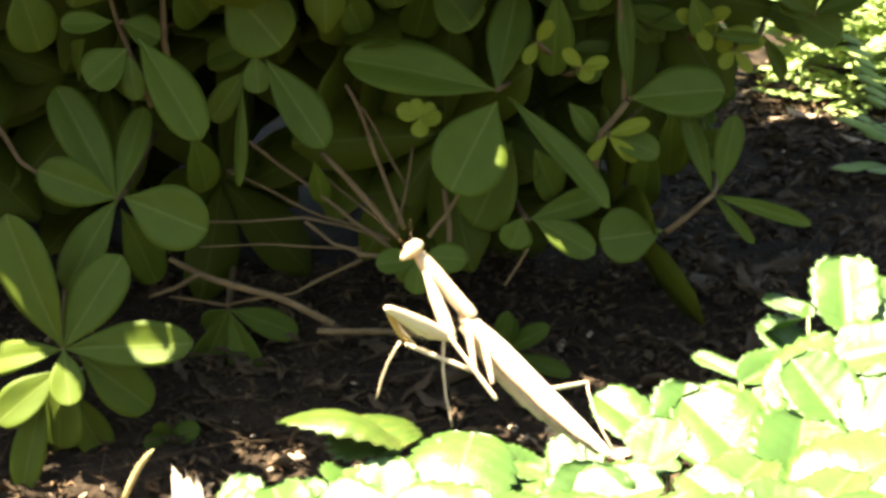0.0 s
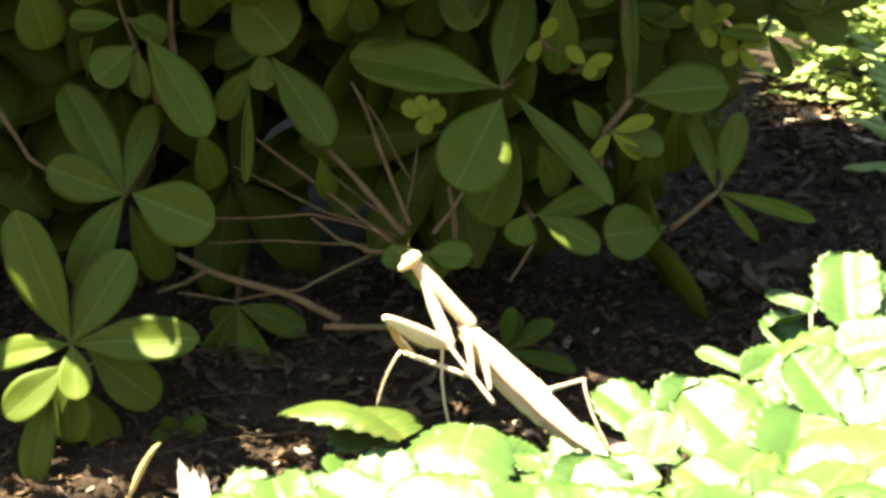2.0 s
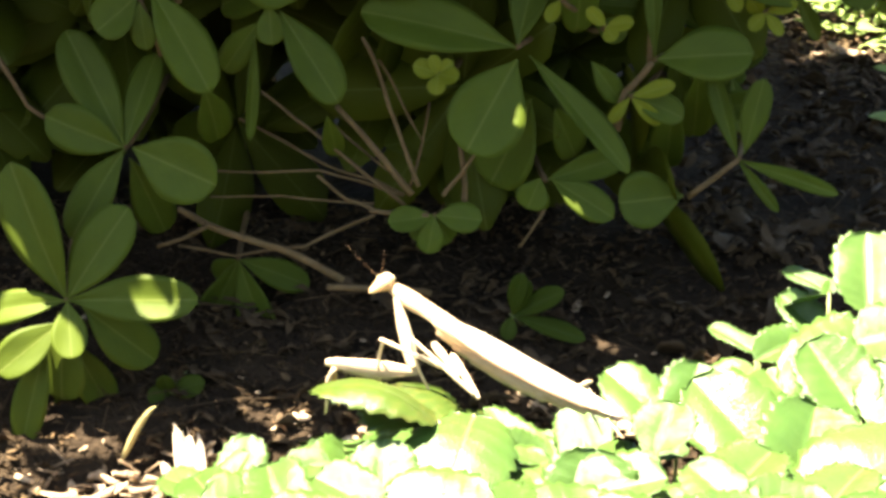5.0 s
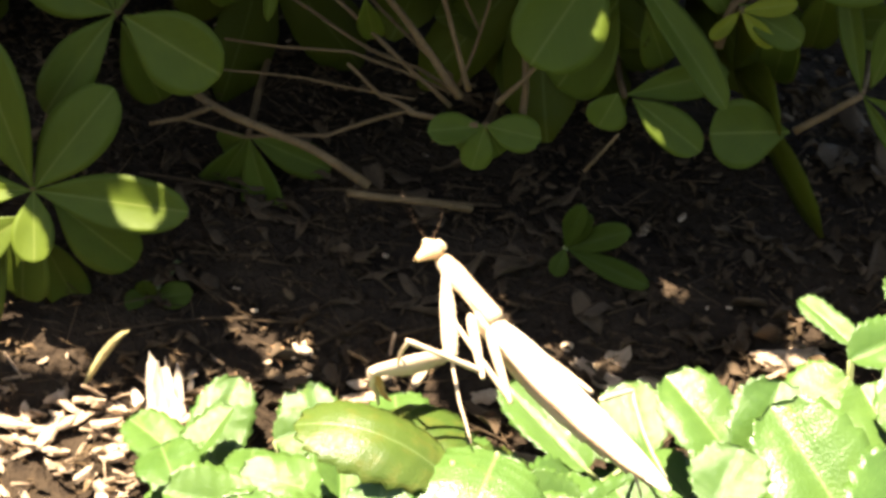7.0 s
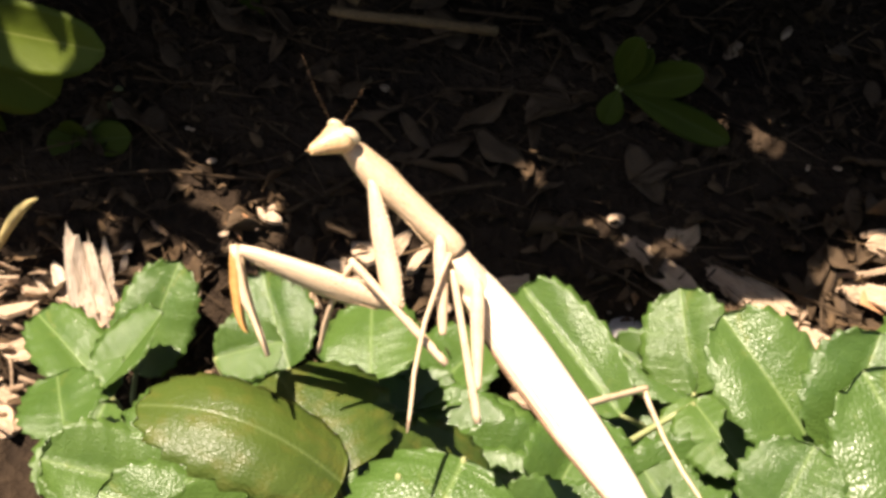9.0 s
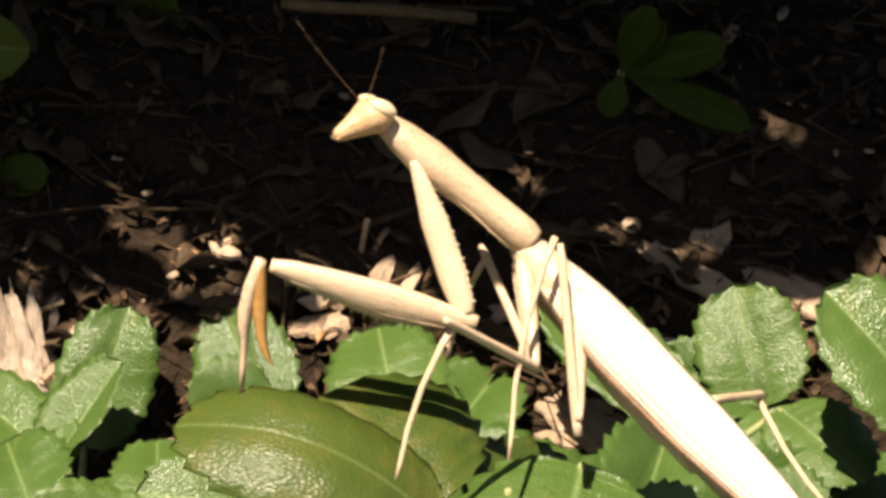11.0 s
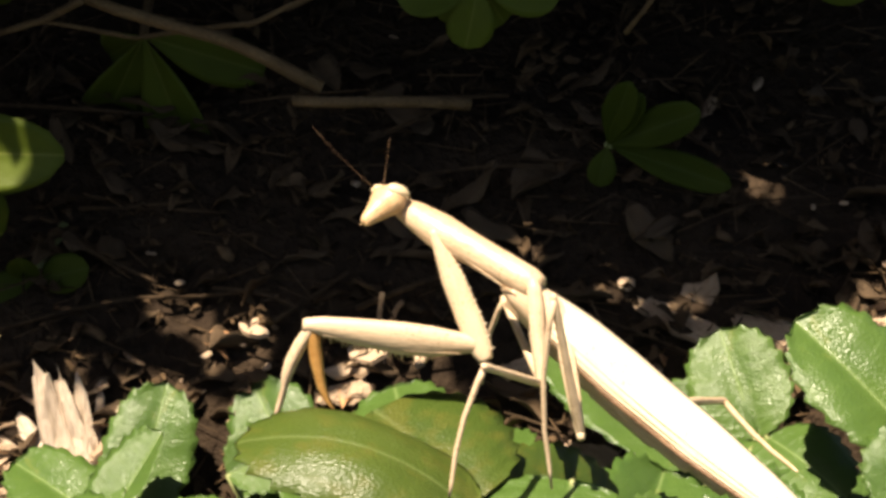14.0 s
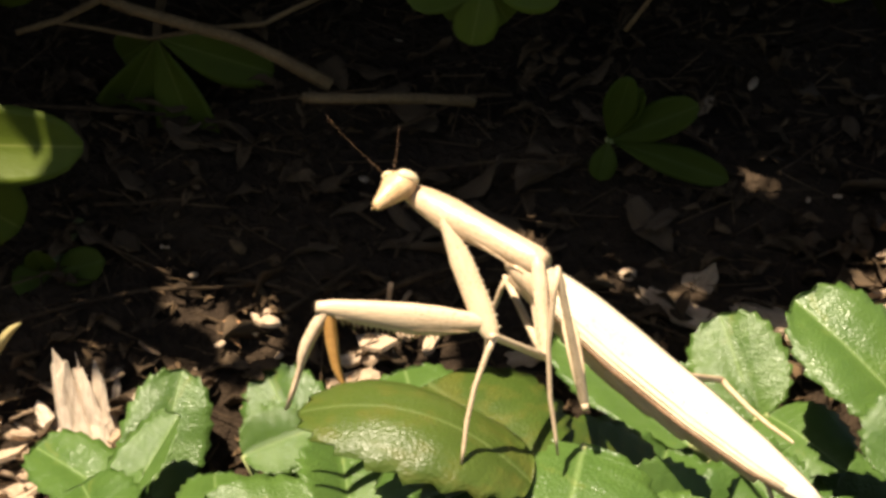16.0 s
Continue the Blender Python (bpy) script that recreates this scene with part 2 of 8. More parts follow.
def bowed(a, b, sag=0.06, steps=7, wobble=0.02):
    """Points from a to b on a slightly wandering bow."""
    a, b = Vector(a), Vector(b)
    length = (b - a).length
    drift = Vector((random.uniform(-1, 1), random.uniform(-1, 1), random.uniform(-1, 1))) * wobble * length
    out = []
    for k in range(steps):
        s = k / (steps - 1)
        p = a.lerp(b, s) + (Vector((0, 0, sag * length)) + drift) * math.sin(math.pi * s)
        out.append(p + Vector((random.uniform(-1, 1), random.uniform(-1, 1), random.uniform(-1, 1))) * 0.006 * length * (0 < k < steps - 1))
    return out


def aligned(a, b, facing, width):
    """The pose and stretch that lay a unit blade from a to b, its upper face towards facing."""
    a, b, facing = Vector(a), Vector(b), Vector(facing)
    x = b - a
    length = x.length
    x.normalize()
    z = facing - x * facing.dot(x)
    z = z.normalized() if z.length > 1e-4 else x.orthogonal().normalized()
    y = z.cross(x)
    m = Matrix((x, y, z)).transposed().to_4x4()
    m.translation = a
    return m @ Matrix.Diagonal((length, width, (length + width) / 2, 1))


def blade(outline, fold, droop, ripple=0.0, teeth=0, thick=0.012, rows=14, cols=4, cup=0.0, seed=0):
    """A unit leaf blade with two faces and a rim: outline(s) gives the half width; fold lifts the halves about the midrib."""
    rnd = random.Random(seed)
    phase = rnd.uniform(0, 6)
    data = bpy.data.meshes.new("blade")
    verts, marks, faces = [], [], []
    lanes = 2 * cols + 1
    for side in (0, 1):
        for i in range(rows + 1):
            s = i / rows
            half = outline(s)
            for j in range(-cols, cols + 1):
                f = j / cols
                edge = abs(f) ** 6
                tooth = teeth and edge * 0.024 * (1 if i % 2 else -1) * (0.25 < s)
                y = f * half * (1 + tooth * 2.3)
                x = s + (edge * 0.007 * (1 if i % 2 else -1) if teeth and 0 < i < rows else 0)
                z = fold * abs(y) - droop * s * s + cup * (y * y) + ripple * math.sin(9 * s + phase + 3 * f) * abs(f)
                z -= 0.02 * math.exp(-(f * 5) ** 2) * (1 - s)
                verts.append((x, y, z - thick * side * (1 - 0.6 * edge)))
                marks.append((s, f * half if half > 1e-5 else 0.0, 0))
    n = (rows + 1) * lanes
    for i in range(rows):
        for j in range(lanes - 1):
            a = i * lanes + j
            faces.append((a, a + lanes, a + lanes + 1, a + 1))
            faces.append((n + a, n + a + 1, n + a + lanes + 1, n + a + lanes))
    rim = [i * lanes for i in range(rows + 1)] + [rows * lanes + j for j in range(1, lanes)] + \
          [i * lanes + lanes - 1 for i in range(rows - 1, -1, -1)] + [j for j in range(lanes - 2, 0, -1)]
    for a, b in zip(rim, rim[1:] + rim[:1]):
        faces.append((b, a, n + a, n + b))
    data.from_pydata(verts, [], faces)
    layer = data.attributes.new("blade", "FLOAT_VECTOR", "POINT")
    layer.data.foreach_set("vector", [c for m in marks for c in m])
    for p in data.polygons:
        p.use_smooth = True
    data.update()
    return data


def leaflet_blade(skew, fold, droop, cup, ripple, seed, teeth=10, steps=4, cols=5, thick=0.010, arch=0.0):
    """A unit strawberry leaflet: forward teeth round the margin, a side vein to each tooth and the blade pleated between the veins."""
    rnd = random.Random(seed)
    phase = rnd.uniform(0, 6)
    rows, lanes = teeth * steps, 2 * cols + 1
    verts, marks, faces = [], [], []
    for side in (0, 1):
        for i in range(rows + 1):
            u = i / rows
            reach = 0.5 - 0.5 * math.cos(math.pi * u)
            half = 0.5 * math.sin(math.pi * u ** skew) ** 0.78 if 0 < i < rows else 0.004
            tooth = (u * teeth + 0.75) % 1.0 - 0.55
            tooth *= 0.075 * min(1.0, u * 4) * (0.6 + 0.8 * rnd.random() if side == 0 else 1.0)
            rib = reach ** 1.38
            for j in range(-cols, cols + 1):
                f = j / cols
                a = abs(f)
                edge = a ** 4 * tooth
                along = math.cos(math.pi * u)
                x = rib + (reach - rib) * a - edge * along * 0.6
                y = math.copysign(half * a + edge * math.sqrt(max(0.0, 1 - along * along)) * 0.9, f) if j else 0.0
                pleat = math.sin(2 * math.pi * teeth * u) * min(1.0, a * 2.2) * (1.15 - a * 0.5) * min(1.0, u * 5, (1 - u) * 5)
                z = fold * abs(y) - droop * x * x + cup * y * y + 4 * arch * x * (1 - x) + ripple * math.sin(8 * x + phase + 2.4 * f) * a
                z += -0.0032 * pleat - 0.024 * math.exp(-(f * 6) ** 2) * (1 - x)
                verts.append((x, y, z - thick * side * (1 - 0.6 * a ** 6)))
                marks.append((u + 0.75 * abs(y), y, 0))
    n = (rows + 1) * lanes
    for i in range(rows):
        for j in range(lanes - 1):
            a = i * lanes + j
            faces.append((a, a + lanes, a + lanes + 1, a + 1))
            faces.append((n + a, n + a + 1, n + a + lanes + 1, n + a + lanes))
    rim = [i * lanes for i in range(rows + 1)] + [rows * lanes + j for j in range(1, lanes)] + \
          [i * lanes + lanes - 1 for i in range(rows - 1, -1, -1)] + [j for j in range(lanes - 2, 0, -1)]
    for a, b in zip(rim, rim[1:] + rim[:1]):
        faces.append((b, a, n + a, n + b))
    data = bpy.data.meshes.new("blade")
    data.from_pydata(verts, [], faces)
    layer = data.attributes.new("blade", "FLOAT_VECTOR", "POINT")
    layer.data.foreach_set("vector", [c for m in marks for c in m])
    data.polygons.foreach_set("use_smooth", [True] * len(data.polygons))
    data.update()
    return data


def obovate(s):
    if s < 0.62:
        return 0.5 * max(0.03, math.sin(math.pi / 2 * s / 0.62) ** 1.12)
    return 0.5 * max(0.10, 1 - ((s - 0.62) / 0.385) ** 2.2) ** 0.5 if s < 0.999 else 0.07


def ovate(s):
    return 0.5 * max(0.0, math.sin(math.pi * min(1.0, s ** 1.12)) ** 0.55) if 0 < s < 0.999 else 0.012


def lanceolate(s):
    return 0.5 * max(0.012, math.sin(math.pi * s ** 0.8) ** 0.8) if 0 < s < 0.999 else 0.02


SMALL_BLADES = [blade(obovate, fold, droop, 0.012, rows=6, cols=1, seed=k) for k, (fold, droop) in enumerate(((0.06, 0.06), (0.1, 0.15), (0.03, -0.05)))]
SHRUB_BLADES = [blade(obovate, fold, droop, 0.012, rows=18, seed=k, cup=cup) for k, (fold, droop, cup) in
                enumerate(((0.10, 0.10, 0.15), (0.17, 0.20, -0.10), (0.05, -0.09, 0.35), (0.22, 0.28, -0.25)))]
BERRY_BLADES = [leaflet_blade(skew, fold, droop, cup, 0.03, k + 9) for k, (skew, fold, droop, cup) in
                enumerate(((0.95, 0.34, 0.14, -0.45), (1.05, 0.50, 0.06, -0.35), (0.90, 0.20, 0.24, -0.5), (1.0, 0.42, -0.05, -0.2)))]
DOME_BLADES = [leaflet_blade(skew, fold, droop, cup, 0.02, k + 19, arch=arch) for k, (skew, fold, droop, cup, arch) in
               enumerate(((0.92, 0.10, 0.0, -0.75, 0.22), (1.0, 0.16, 0.12, -0.8, 0.0), (0.95, 0.25, 0.10, -0.5, 0.0), (0.95, 0.06, 0.10, -0.5, 0.10)))]


def leaf(parent, blades, mat, base, tip, width, facing, name="leaf", pick=None):
    source = blades[pick if pick is not None else random.randrange(len(blades))]
    data = blade_copies.setdefault((source.name, mat.name), None)
    if data is None:
        data = source.copy()
        data.materials.append(mat)
        blade_copies[(source.name, mat.name)] = data
    return solid(name, data, mat, parent, aligned(base, tip, facing, width))


blade_copies = {}


def joined(name, pieces, mat, parent=None):
    """One mesh from (blade data, stretch and pose) pieces, for what nobody could count."""
    verts, faces, marks, start = [], [], [], 0
    kept = {}
    for data, m in pieces:
        if data.name not in kept:
            co = np.empty(len(data.vertices) * 3)
            data.vertices.foreach_get("co", co)
            mark = np.zeros(len(data.vertices) * 3)
            if "blade" in data.attributes:
                data.attributes["blade"].data.foreach_get("vector", mark)
            kept[data.name] = (co.reshape(-1, 3), mark, [tuple(p.vertices) for p in data.polygons])
        co, mark, polys = kept[data.name]
        mm = np.array(m)
        verts.append(co @ mm[:3, :3].T + mm[:3, 3])
        marks.append(mark)
        faces += [tuple(v + start for v in p) for p in polys]
        start += len(co)
    data = bpy.data.meshes.new(name)
    data.from_pydata(np.concatenate(verts).tolist(), [], faces)
    layer = data.attributes.new("blade", "FLOAT_VECTOR", "POINT")
    layer.data.foreach_set("vector", np.concatenate(marks))
    data.polygons.foreach_set("use_smooth", [True] * len(data.polygons))
    data.update()
    return solid(name, data, mat, parent)


# ---- ground: a low bed in front, a bank of soil under the shrub ----
def ground_height(x, y):
    knots = ((-60, -0.035), (-0.05, -0.035), (0.03, -0.032), (0.055, -0.018), (0.072, -0.004), (0.085, 0.003), (0.105, 0.014),
             (0.16, 0.030), (0.40, 0.045), (1.2, 0.05), (60, 0.05))
    for (ya, za), (yb, zb) in zip(knots, knots[1:]):
        if y <= yb:
            z = za + (zb - za) * (y - ya) / (yb - ya)
            break
    near = max(0.0, 1 - abs(y) / 1.5)
    return z + near * (0.006 * noise.noise((x * 14, y * 14, 0)) + 0.0025 * noise.noise((x * 60, y * 60, 3)))


def lines(lo, hi, step, far):
    """Grid lines, close together from lo to hi and ever wider out to far."""
    out = list(np.arange(lo, hi, step))
    gap, v = step, hi
    while v < far:
        out.append(v)
        gap *= 1.5
        v += gap
    gap, v = step, lo
    while v > -far:
        gap *= 1.5
        v -= gap
        out.insert(0, v)
    return out


def make_ground():
    bm = bmesh.new()
    xs, ys = lines(-0.22, 0.26, 0.006, 60), lines(-0.08, 0.30, 0.006, 60)
    grid = [[bm.verts.new((x, y, ground_height(x, y))) for y in ys] for x in xs]
    for a, b in zip(grid, grid[1:]):
        for k in range(len(ys) - 1):
            bm.faces.new((a[k], b[k], b[k + 1], a[k + 1]))
    tagged(part("ground", bm, SOIL, None), "dark crumbly soil strewn with dry litter", "ground", kind="structure")


make_ground()


# ---- the shrub: whorls of leaves on bent stems ----
shrub = thing("shrub", (0.0, 0.16, 0.03), "dense evergreen shrub with glossy rounded leaves in whorls", "shrub")


def whorl(plant, centre, mat, leaves):
    """Leaves of a whorl: (base, tip, width) each, faces turned to the open side, on short stalks."""
    for base, tip, width in leaves:
        facing = Vector((random.uniform(-0.35, 0.35), -1, random.uniform(0.15, 0.8)))
        leaf(plant, SHRUB_BLADES, mat, base, tip, width, facing)
    c = Vector(centre)
    back = c + Vector((random.uniform(-0.02, 0.02), 0.05, random.uniform(-0.01, 0.015)))
    part("stem", tube(bowed(back, c, -0.05), [0.0010, 0.0010, 0.0010, 0.0010, 0.0010, 0.0009, 0.0009]), BARK, plant)


def stem(plant, points, thick):
    pts = [Vector(p) for p in points]
    fine = []
    for a, b in zip(pts, pts[1:]):
        fine += bowed(a, b, 0.0, 5, 0.03)[:-1]
    fine.append(pts[-1])
    n = len(fine)
    part("branch", tube(fine, [thick * (1.1 - 0.35 * k / n) for k in range(n)], 7, 0.10), BARK, plant)


def dry_stick(points, thick):
    fine = []
    for a, b in zip(points, points[1:]):
        fine += bowed(a, b, 0.0, 4, 0.02)[:-1]
    fine.append(Vector(points[-1]))
    ob = part("dry_stick", tube(fine, thick, 7, 0.15), BARK, None)
    tagged(ob, "broken dry brown stick caught low in the shrub", "stick")


# where the added crown lets the sun through, at the ground: x, y, radius
GAPS = ((-0.141, 0.056, 0.005), (-0.132, 0.056, 0.004), (-0.102, 0.066, 0.003), (-0.1205, 0.069, 0.003), (-0.116, 0.065, 0.002), (-0.166, 0.078, 0.003),
        (0.0368, 0.0800, 0.0018), (0.0236, 0.0825, 0.0012), (-0.0487, 0.0712, 0.0024), (-0.0432, 0.0750, 0.0018), (-0.0580, 0.0805, 0.0020), (-0.0226, 0.0683, 0.0030), (-0.014, 0.072, 0.002), (0.090, 0.105, 0.003),
        (0.0107, 0.0912, 0.001), (0.055, 0.111, 0.0012), (0.044, 0.110, 0.0008))


# where single leaves of the face catch the sun: a place and a radius
LIT_SPOTS = ((-0.0890, 0.0665, 0.0360, 0.0020), (-0.0815, 0.0655, 0.0372, 0.0006), (-0.128, 0.071, 0.0315, 0.005), (-0.109, 0.066, 0.020, 0.002),
             (-0.1155, 0.069, 0.012, 0.003), (-0.125, 0.066, 0.0, 0.002))
GAPS += tuple((x - SUN_FROM.x / SUN_FROM.z * (z + 0.005), y - SUN_FROM.y / SUN_FROM.z * (z + 0.005), r) for x, y, z, r in LIT_SPOTS)


def open_above(p):
    """Whether the added crown stays open here: over the bed, at its gaps and thinly at its sunny end."""
    f = p - SUN_FROM * ((p.z + 0.005) / SUN_FROM.z)
    edge = 0.0615 + 0.004 * noise.noise((f.x * 40, 0, 7)) + (-0.017 if f.x < -0.096 else -0.003 if f.x < -0.064 else 0.030 if f.x > 0.068 else 0.008 if f.x > 0.042 else 0.0)
    if f.y < edge:
        return True
    return 0.02 < f.x < 0.11 and 0.098 < f.y < 0.14 and noise.noise((f.x * 60, f.y * 60, 4)) > 0.64


def shades_gap(middle, along, across):
    """Whether a leaf, an ellipse about its middle, would shade one of the gaps."""
    flat = [v - SUN_FROM * (v.z / SUN_FROM.z) for v in (middle + Vector((0, 0, 0.005)), along, across)]
    m, a, b = flat
    area = a.x * b.y - a.y * b.x
    if abs(area) < 1e-7:
        return False
    grow_a, grow_b = 1 / max(a.length, 0.002), 1 / max(b.length, 0.002)
    for x, y, r in GAPS:
        dx, dy = x - m.x, y - m.y
        if dx * dx + dy * dy < 0.0025:
            u, v = (dx * b.y - dy * b.x) / area, (a.x * dy - a.y * dx) / area
            if (u / (1 + r * grow_a)) ** 2 + (v / (1 + r * grow_b)) ** 2 < 1:
                return True
    return False


def shrub_fill():
    """The inside of the shrub, and an unseen crown added to shade its face."""
    rnd = random.Random(5)
    pieces = []

    def cluster(c, axis, low, high):
        spin, count = rnd.uniform(0, 6.28), rnd.randint(5, 8)
        u = axis.orthogonal().normalized()
        w = axis.cross(u)
        for k in range(count):
            a = spin + 6.283 * k / count
            out = (u * math.cos(a) + w * math.sin(a) + axis * rnd.uniform(-0.1, 0.5)).normalized()
            length = rnd.uniform(low, high)
            width = length * rnd.uniform(0.36, 0.5)
            across = axis.cross(out).normalized() * width * 0.5
            if any(open_above(c + out * length * u + across * v) for u, v in ((0.1, 0), (0.4, 0.8), (0.4, -0.8), (0.7, 1), (0.7, 0), (0.7, -1), (1.0, 0.5), (1.0, -0.5))):
                continue
            if shades_gap(c + out * length * 0.55, out * length * 0.5, across):
                continue
            pieces.append((SMALL_BLADES[rnd.randrange(3)], aligned(c, c + out * length, axis, width)))

    def over(x, y, z):
        return Vector((x, y, 0)) + SUN_FROM * (z / SUN_FROM.z)

    def heading(lift):
        return Vector((rnd.uniform(-0.5, 0.5), rnd.uniform(-1, 0.1), rnd.uniform(-0.2, lift))).normalized()

    for _ in range(150):
        c = Vector((rnd.uniform(-0.30, 0.085), rnd.uniform(0.125, 0.19), rnd.uniform(0.062, 0.26)))
        c.x -= max(0.0, c.y - 0.15) * 0.4
        if c.z < 0.105 and -0.09 < c.x < 0.0 and rnd.random() < 0.7:
            continue
        cluster(c, heading(0.8), 0.034, 0.05)
    for _ in range(170):
        cluster(Vector((rnd.uniform(-0.45, 0.08), rnd.uniform(0.19, 0.40), rnd.uniform(0.05, 0.30))), heading(0.8), 0.04, 0.055)
    # from here on the clusters hang above the view, added to cast dappled shade
    for _ in range(260):
        cluster(over(rnd.uniform(-0.25, 0.16), rnd.uniform(0.052, 0.15), rnd.uniform(0.165, 0.22)), heading(1.6), 0.03, 0.045)
    for _ in range(1500):
        c = Vector((rnd.uniform(-0.65, 0.55), rnd.uniform(0.045, 0.58), rnd.uniform(0.20, 0.72)))
        f = c - SUN_FROM * (c.z / SUN_FROM.z)
        if f.x > 0.28 or (f.y > 0.43 and f.x > 0.16):
            continue
        cluster(c, heading(1.6), 0.04, 0.06)
    # small unseen leaves, added near the crown's edge to shade all but its gaps
    for _ in range(3600):
        c = over(rnd.uniform(-0.19, 0.17), rnd.uniform(0.045, 0.17), rnd.uniform(0.175, 0.27))
        turn, length = rnd.uniform(0, 6.283), rnd.uniform(0.009, 0.019)
        out = Vector((math.cos(turn), math.sin(turn), rnd.uniform(-0.4, 0.4))).normalized()
        axis = Vector((rnd.uniform(-0.4, 0.4), rnd.uniform(-0.4, 0.4), 1)).normalized()
        width = length * rnd.uniform(0.4, 0.55)
        across = axis.cross(out).normalized() * width * 0.5
        if any(open_above(c + out * length * u + across * v) for u, v in ((0.1, 0), (0.5, 0.9), (0.5, -0.9), (1.0, 0))):
            continue
        if not shades_gap(c + out * length * 0.55, out * length * 0.5, across):
            pieces.append((SMALL_BLADES[rnd.randrange(3)], aligned(c, c + out * length, axis, width)))
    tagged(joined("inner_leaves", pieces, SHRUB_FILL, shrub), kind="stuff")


shrub_fill()
for foot in ((-0.20, 0.24), (-0.08, 0.27), (0.02, 0.22), (-0.30, 0.30)):
    base = Vector((*foot, ground_height(*foot) - 0.004))
    part("trunk", tube(bowed(base, base + Vector((random.uniform(-0.06, 0.06), -0.03, 0.5)), 0.0, 9, 0.05), [0.009, 0.0085, 0.008, 0.0075, 0.007, 0.0065, 0.006, 0.005, 0.004], 9, 0.08), BARK, shrub)
whorl(shrub, (0.0184, 0.1030, 0.1087), SHRUB_LEAF, [
    ((0.0184, 0.1030, 0.1087), (-0.0260, 0.0910, 0.1223), 0.0188),
    ((0.0186, 0.0988, 0.1057), (0.0038, 0.0890, 0.0790), 0.0239),
    ((0.0221, 0.0985, 0.1072), (0.0539, 0.0880, 0.0755), 0.0094),
    ((0.0184, 0.1030, 0.1087), (0.0249, 0.1130, 0.1393), 0.0138),
    ((0.0234, 0.1066, 0.0921), (0.0130, 0.1150, 0.0636), 0.0217),
    ((0.0305, 0.1066, 0.0900), (0.0389, 0.1150, 0.0721), 0.0117)])
whorl(shrub, (0.0605, 0.1070, 0.1056), SHRUB_LEAF, [
    ((0.0605, 0.1070, 0.1056), (0.0884, 0.1010, 0.1109), 0.0179),
    ((0.0526, 0.1058, 0.0955), (0.0698, 0.1030, 0.0889), 0.0096),
    ((0.0605, 0.1070, 0.1056), (0.0571, 0.1070, 0.1399), 0.0062),
    ((0.0370, 0.1082, 0.1398), (0.0376, 0.1110, 0.1109), 0.0122),
    ((0.0416, 0.1052, 0.1159), (0.0505, 0.1010, 0.1143), 0.0080),
    ((0.0792, 0.1082, 0.1381), (0.0847, 0.1110, 0.1234), 0.0088),
    ((0.0849, 0.1088, 0.1258), (0.1027, 0.1130, 0.1233), 0.0041),
    ((0.0745, 0.1130, 0.1021), (0.0758, 0.1270, 0.0741), 0.0115),
    ((0.0675, 0.1130, 0.0930), (0.0667, 0.1270, 0.0666), 0.0115),
    ((0.0410, 0.1070, 0.1046), (0.0510, 0.1070, 0.0921), 0.0074)])
whorl(shrub, (0.0879, 0.1110, 0.0743), SHRUB_LEAF, [
    ((0.0879, 0.1110, 0.0743), (0.1187, 0.1050, 0.0662), 0.0056),
    ((0.0879, 0.1110, 0.0743), (0.1013, 0.1070, 0.0592), 0.0041),
    ((0.0879, 0.1110, 0.0743), (0.0783, 0.1150, 0.1018), 0.0067),
    ((0.0897, 0.1110, 0.0761), (0.0943, 0.1110, 0.0997), 0.0089),
    ((0.0755, 0.1146, 0.1054), (0.0847, 0.1230, 0.0979), 0.0132)])
whorl(shrub, (0.0288, 0.1060, 0.0669), SHRUB_LEAF, [
    ((0.0306, 0.1030, 0.0678), (0.0493, 0.0960, 0.0595), 0.0107),
    ((0.0271, 0.1048, 0.0680), (0.0236, 0.1020, 0.0586), 0.0111),
    ((0.0288, 0.1060, 0.0669), (0.0538, 0.1160, 0.0733), 0.0094),
    ((0.0714, 0.1054, 0.0638), (0.0513, 0.1040, 0.0609), 0.0178)])
whorl(shrub, (-0.0982, 0.0880, 0.0768), SHRUB_LEAF, [
    ((-0.0982, 0.0880, 0.0768), (-0.1213, 0.0840, 0.0857), 0.0147),
    ((-0.0954, 0.0844, 0.0779), (-0.0701, 0.0760, 0.0694), 0.0199),
    ((-0.0982, 0.0880, 0.0768), (-0.1154, 0.0800, 0.0508), 0.0140),
    ((-0.0982, 0.0880, 0.0768), (-0.1167, 0.0940, 0.1112), 0.0151),
    ((-0.0982, 0.0880, 0.0768), (-0.0914, 0.0980, 0.1046), 0.0105),
    ((-0.0977, 0.0928, 0.0727), (-0.0876, 0.1040, 0.0450), 0.0131)])
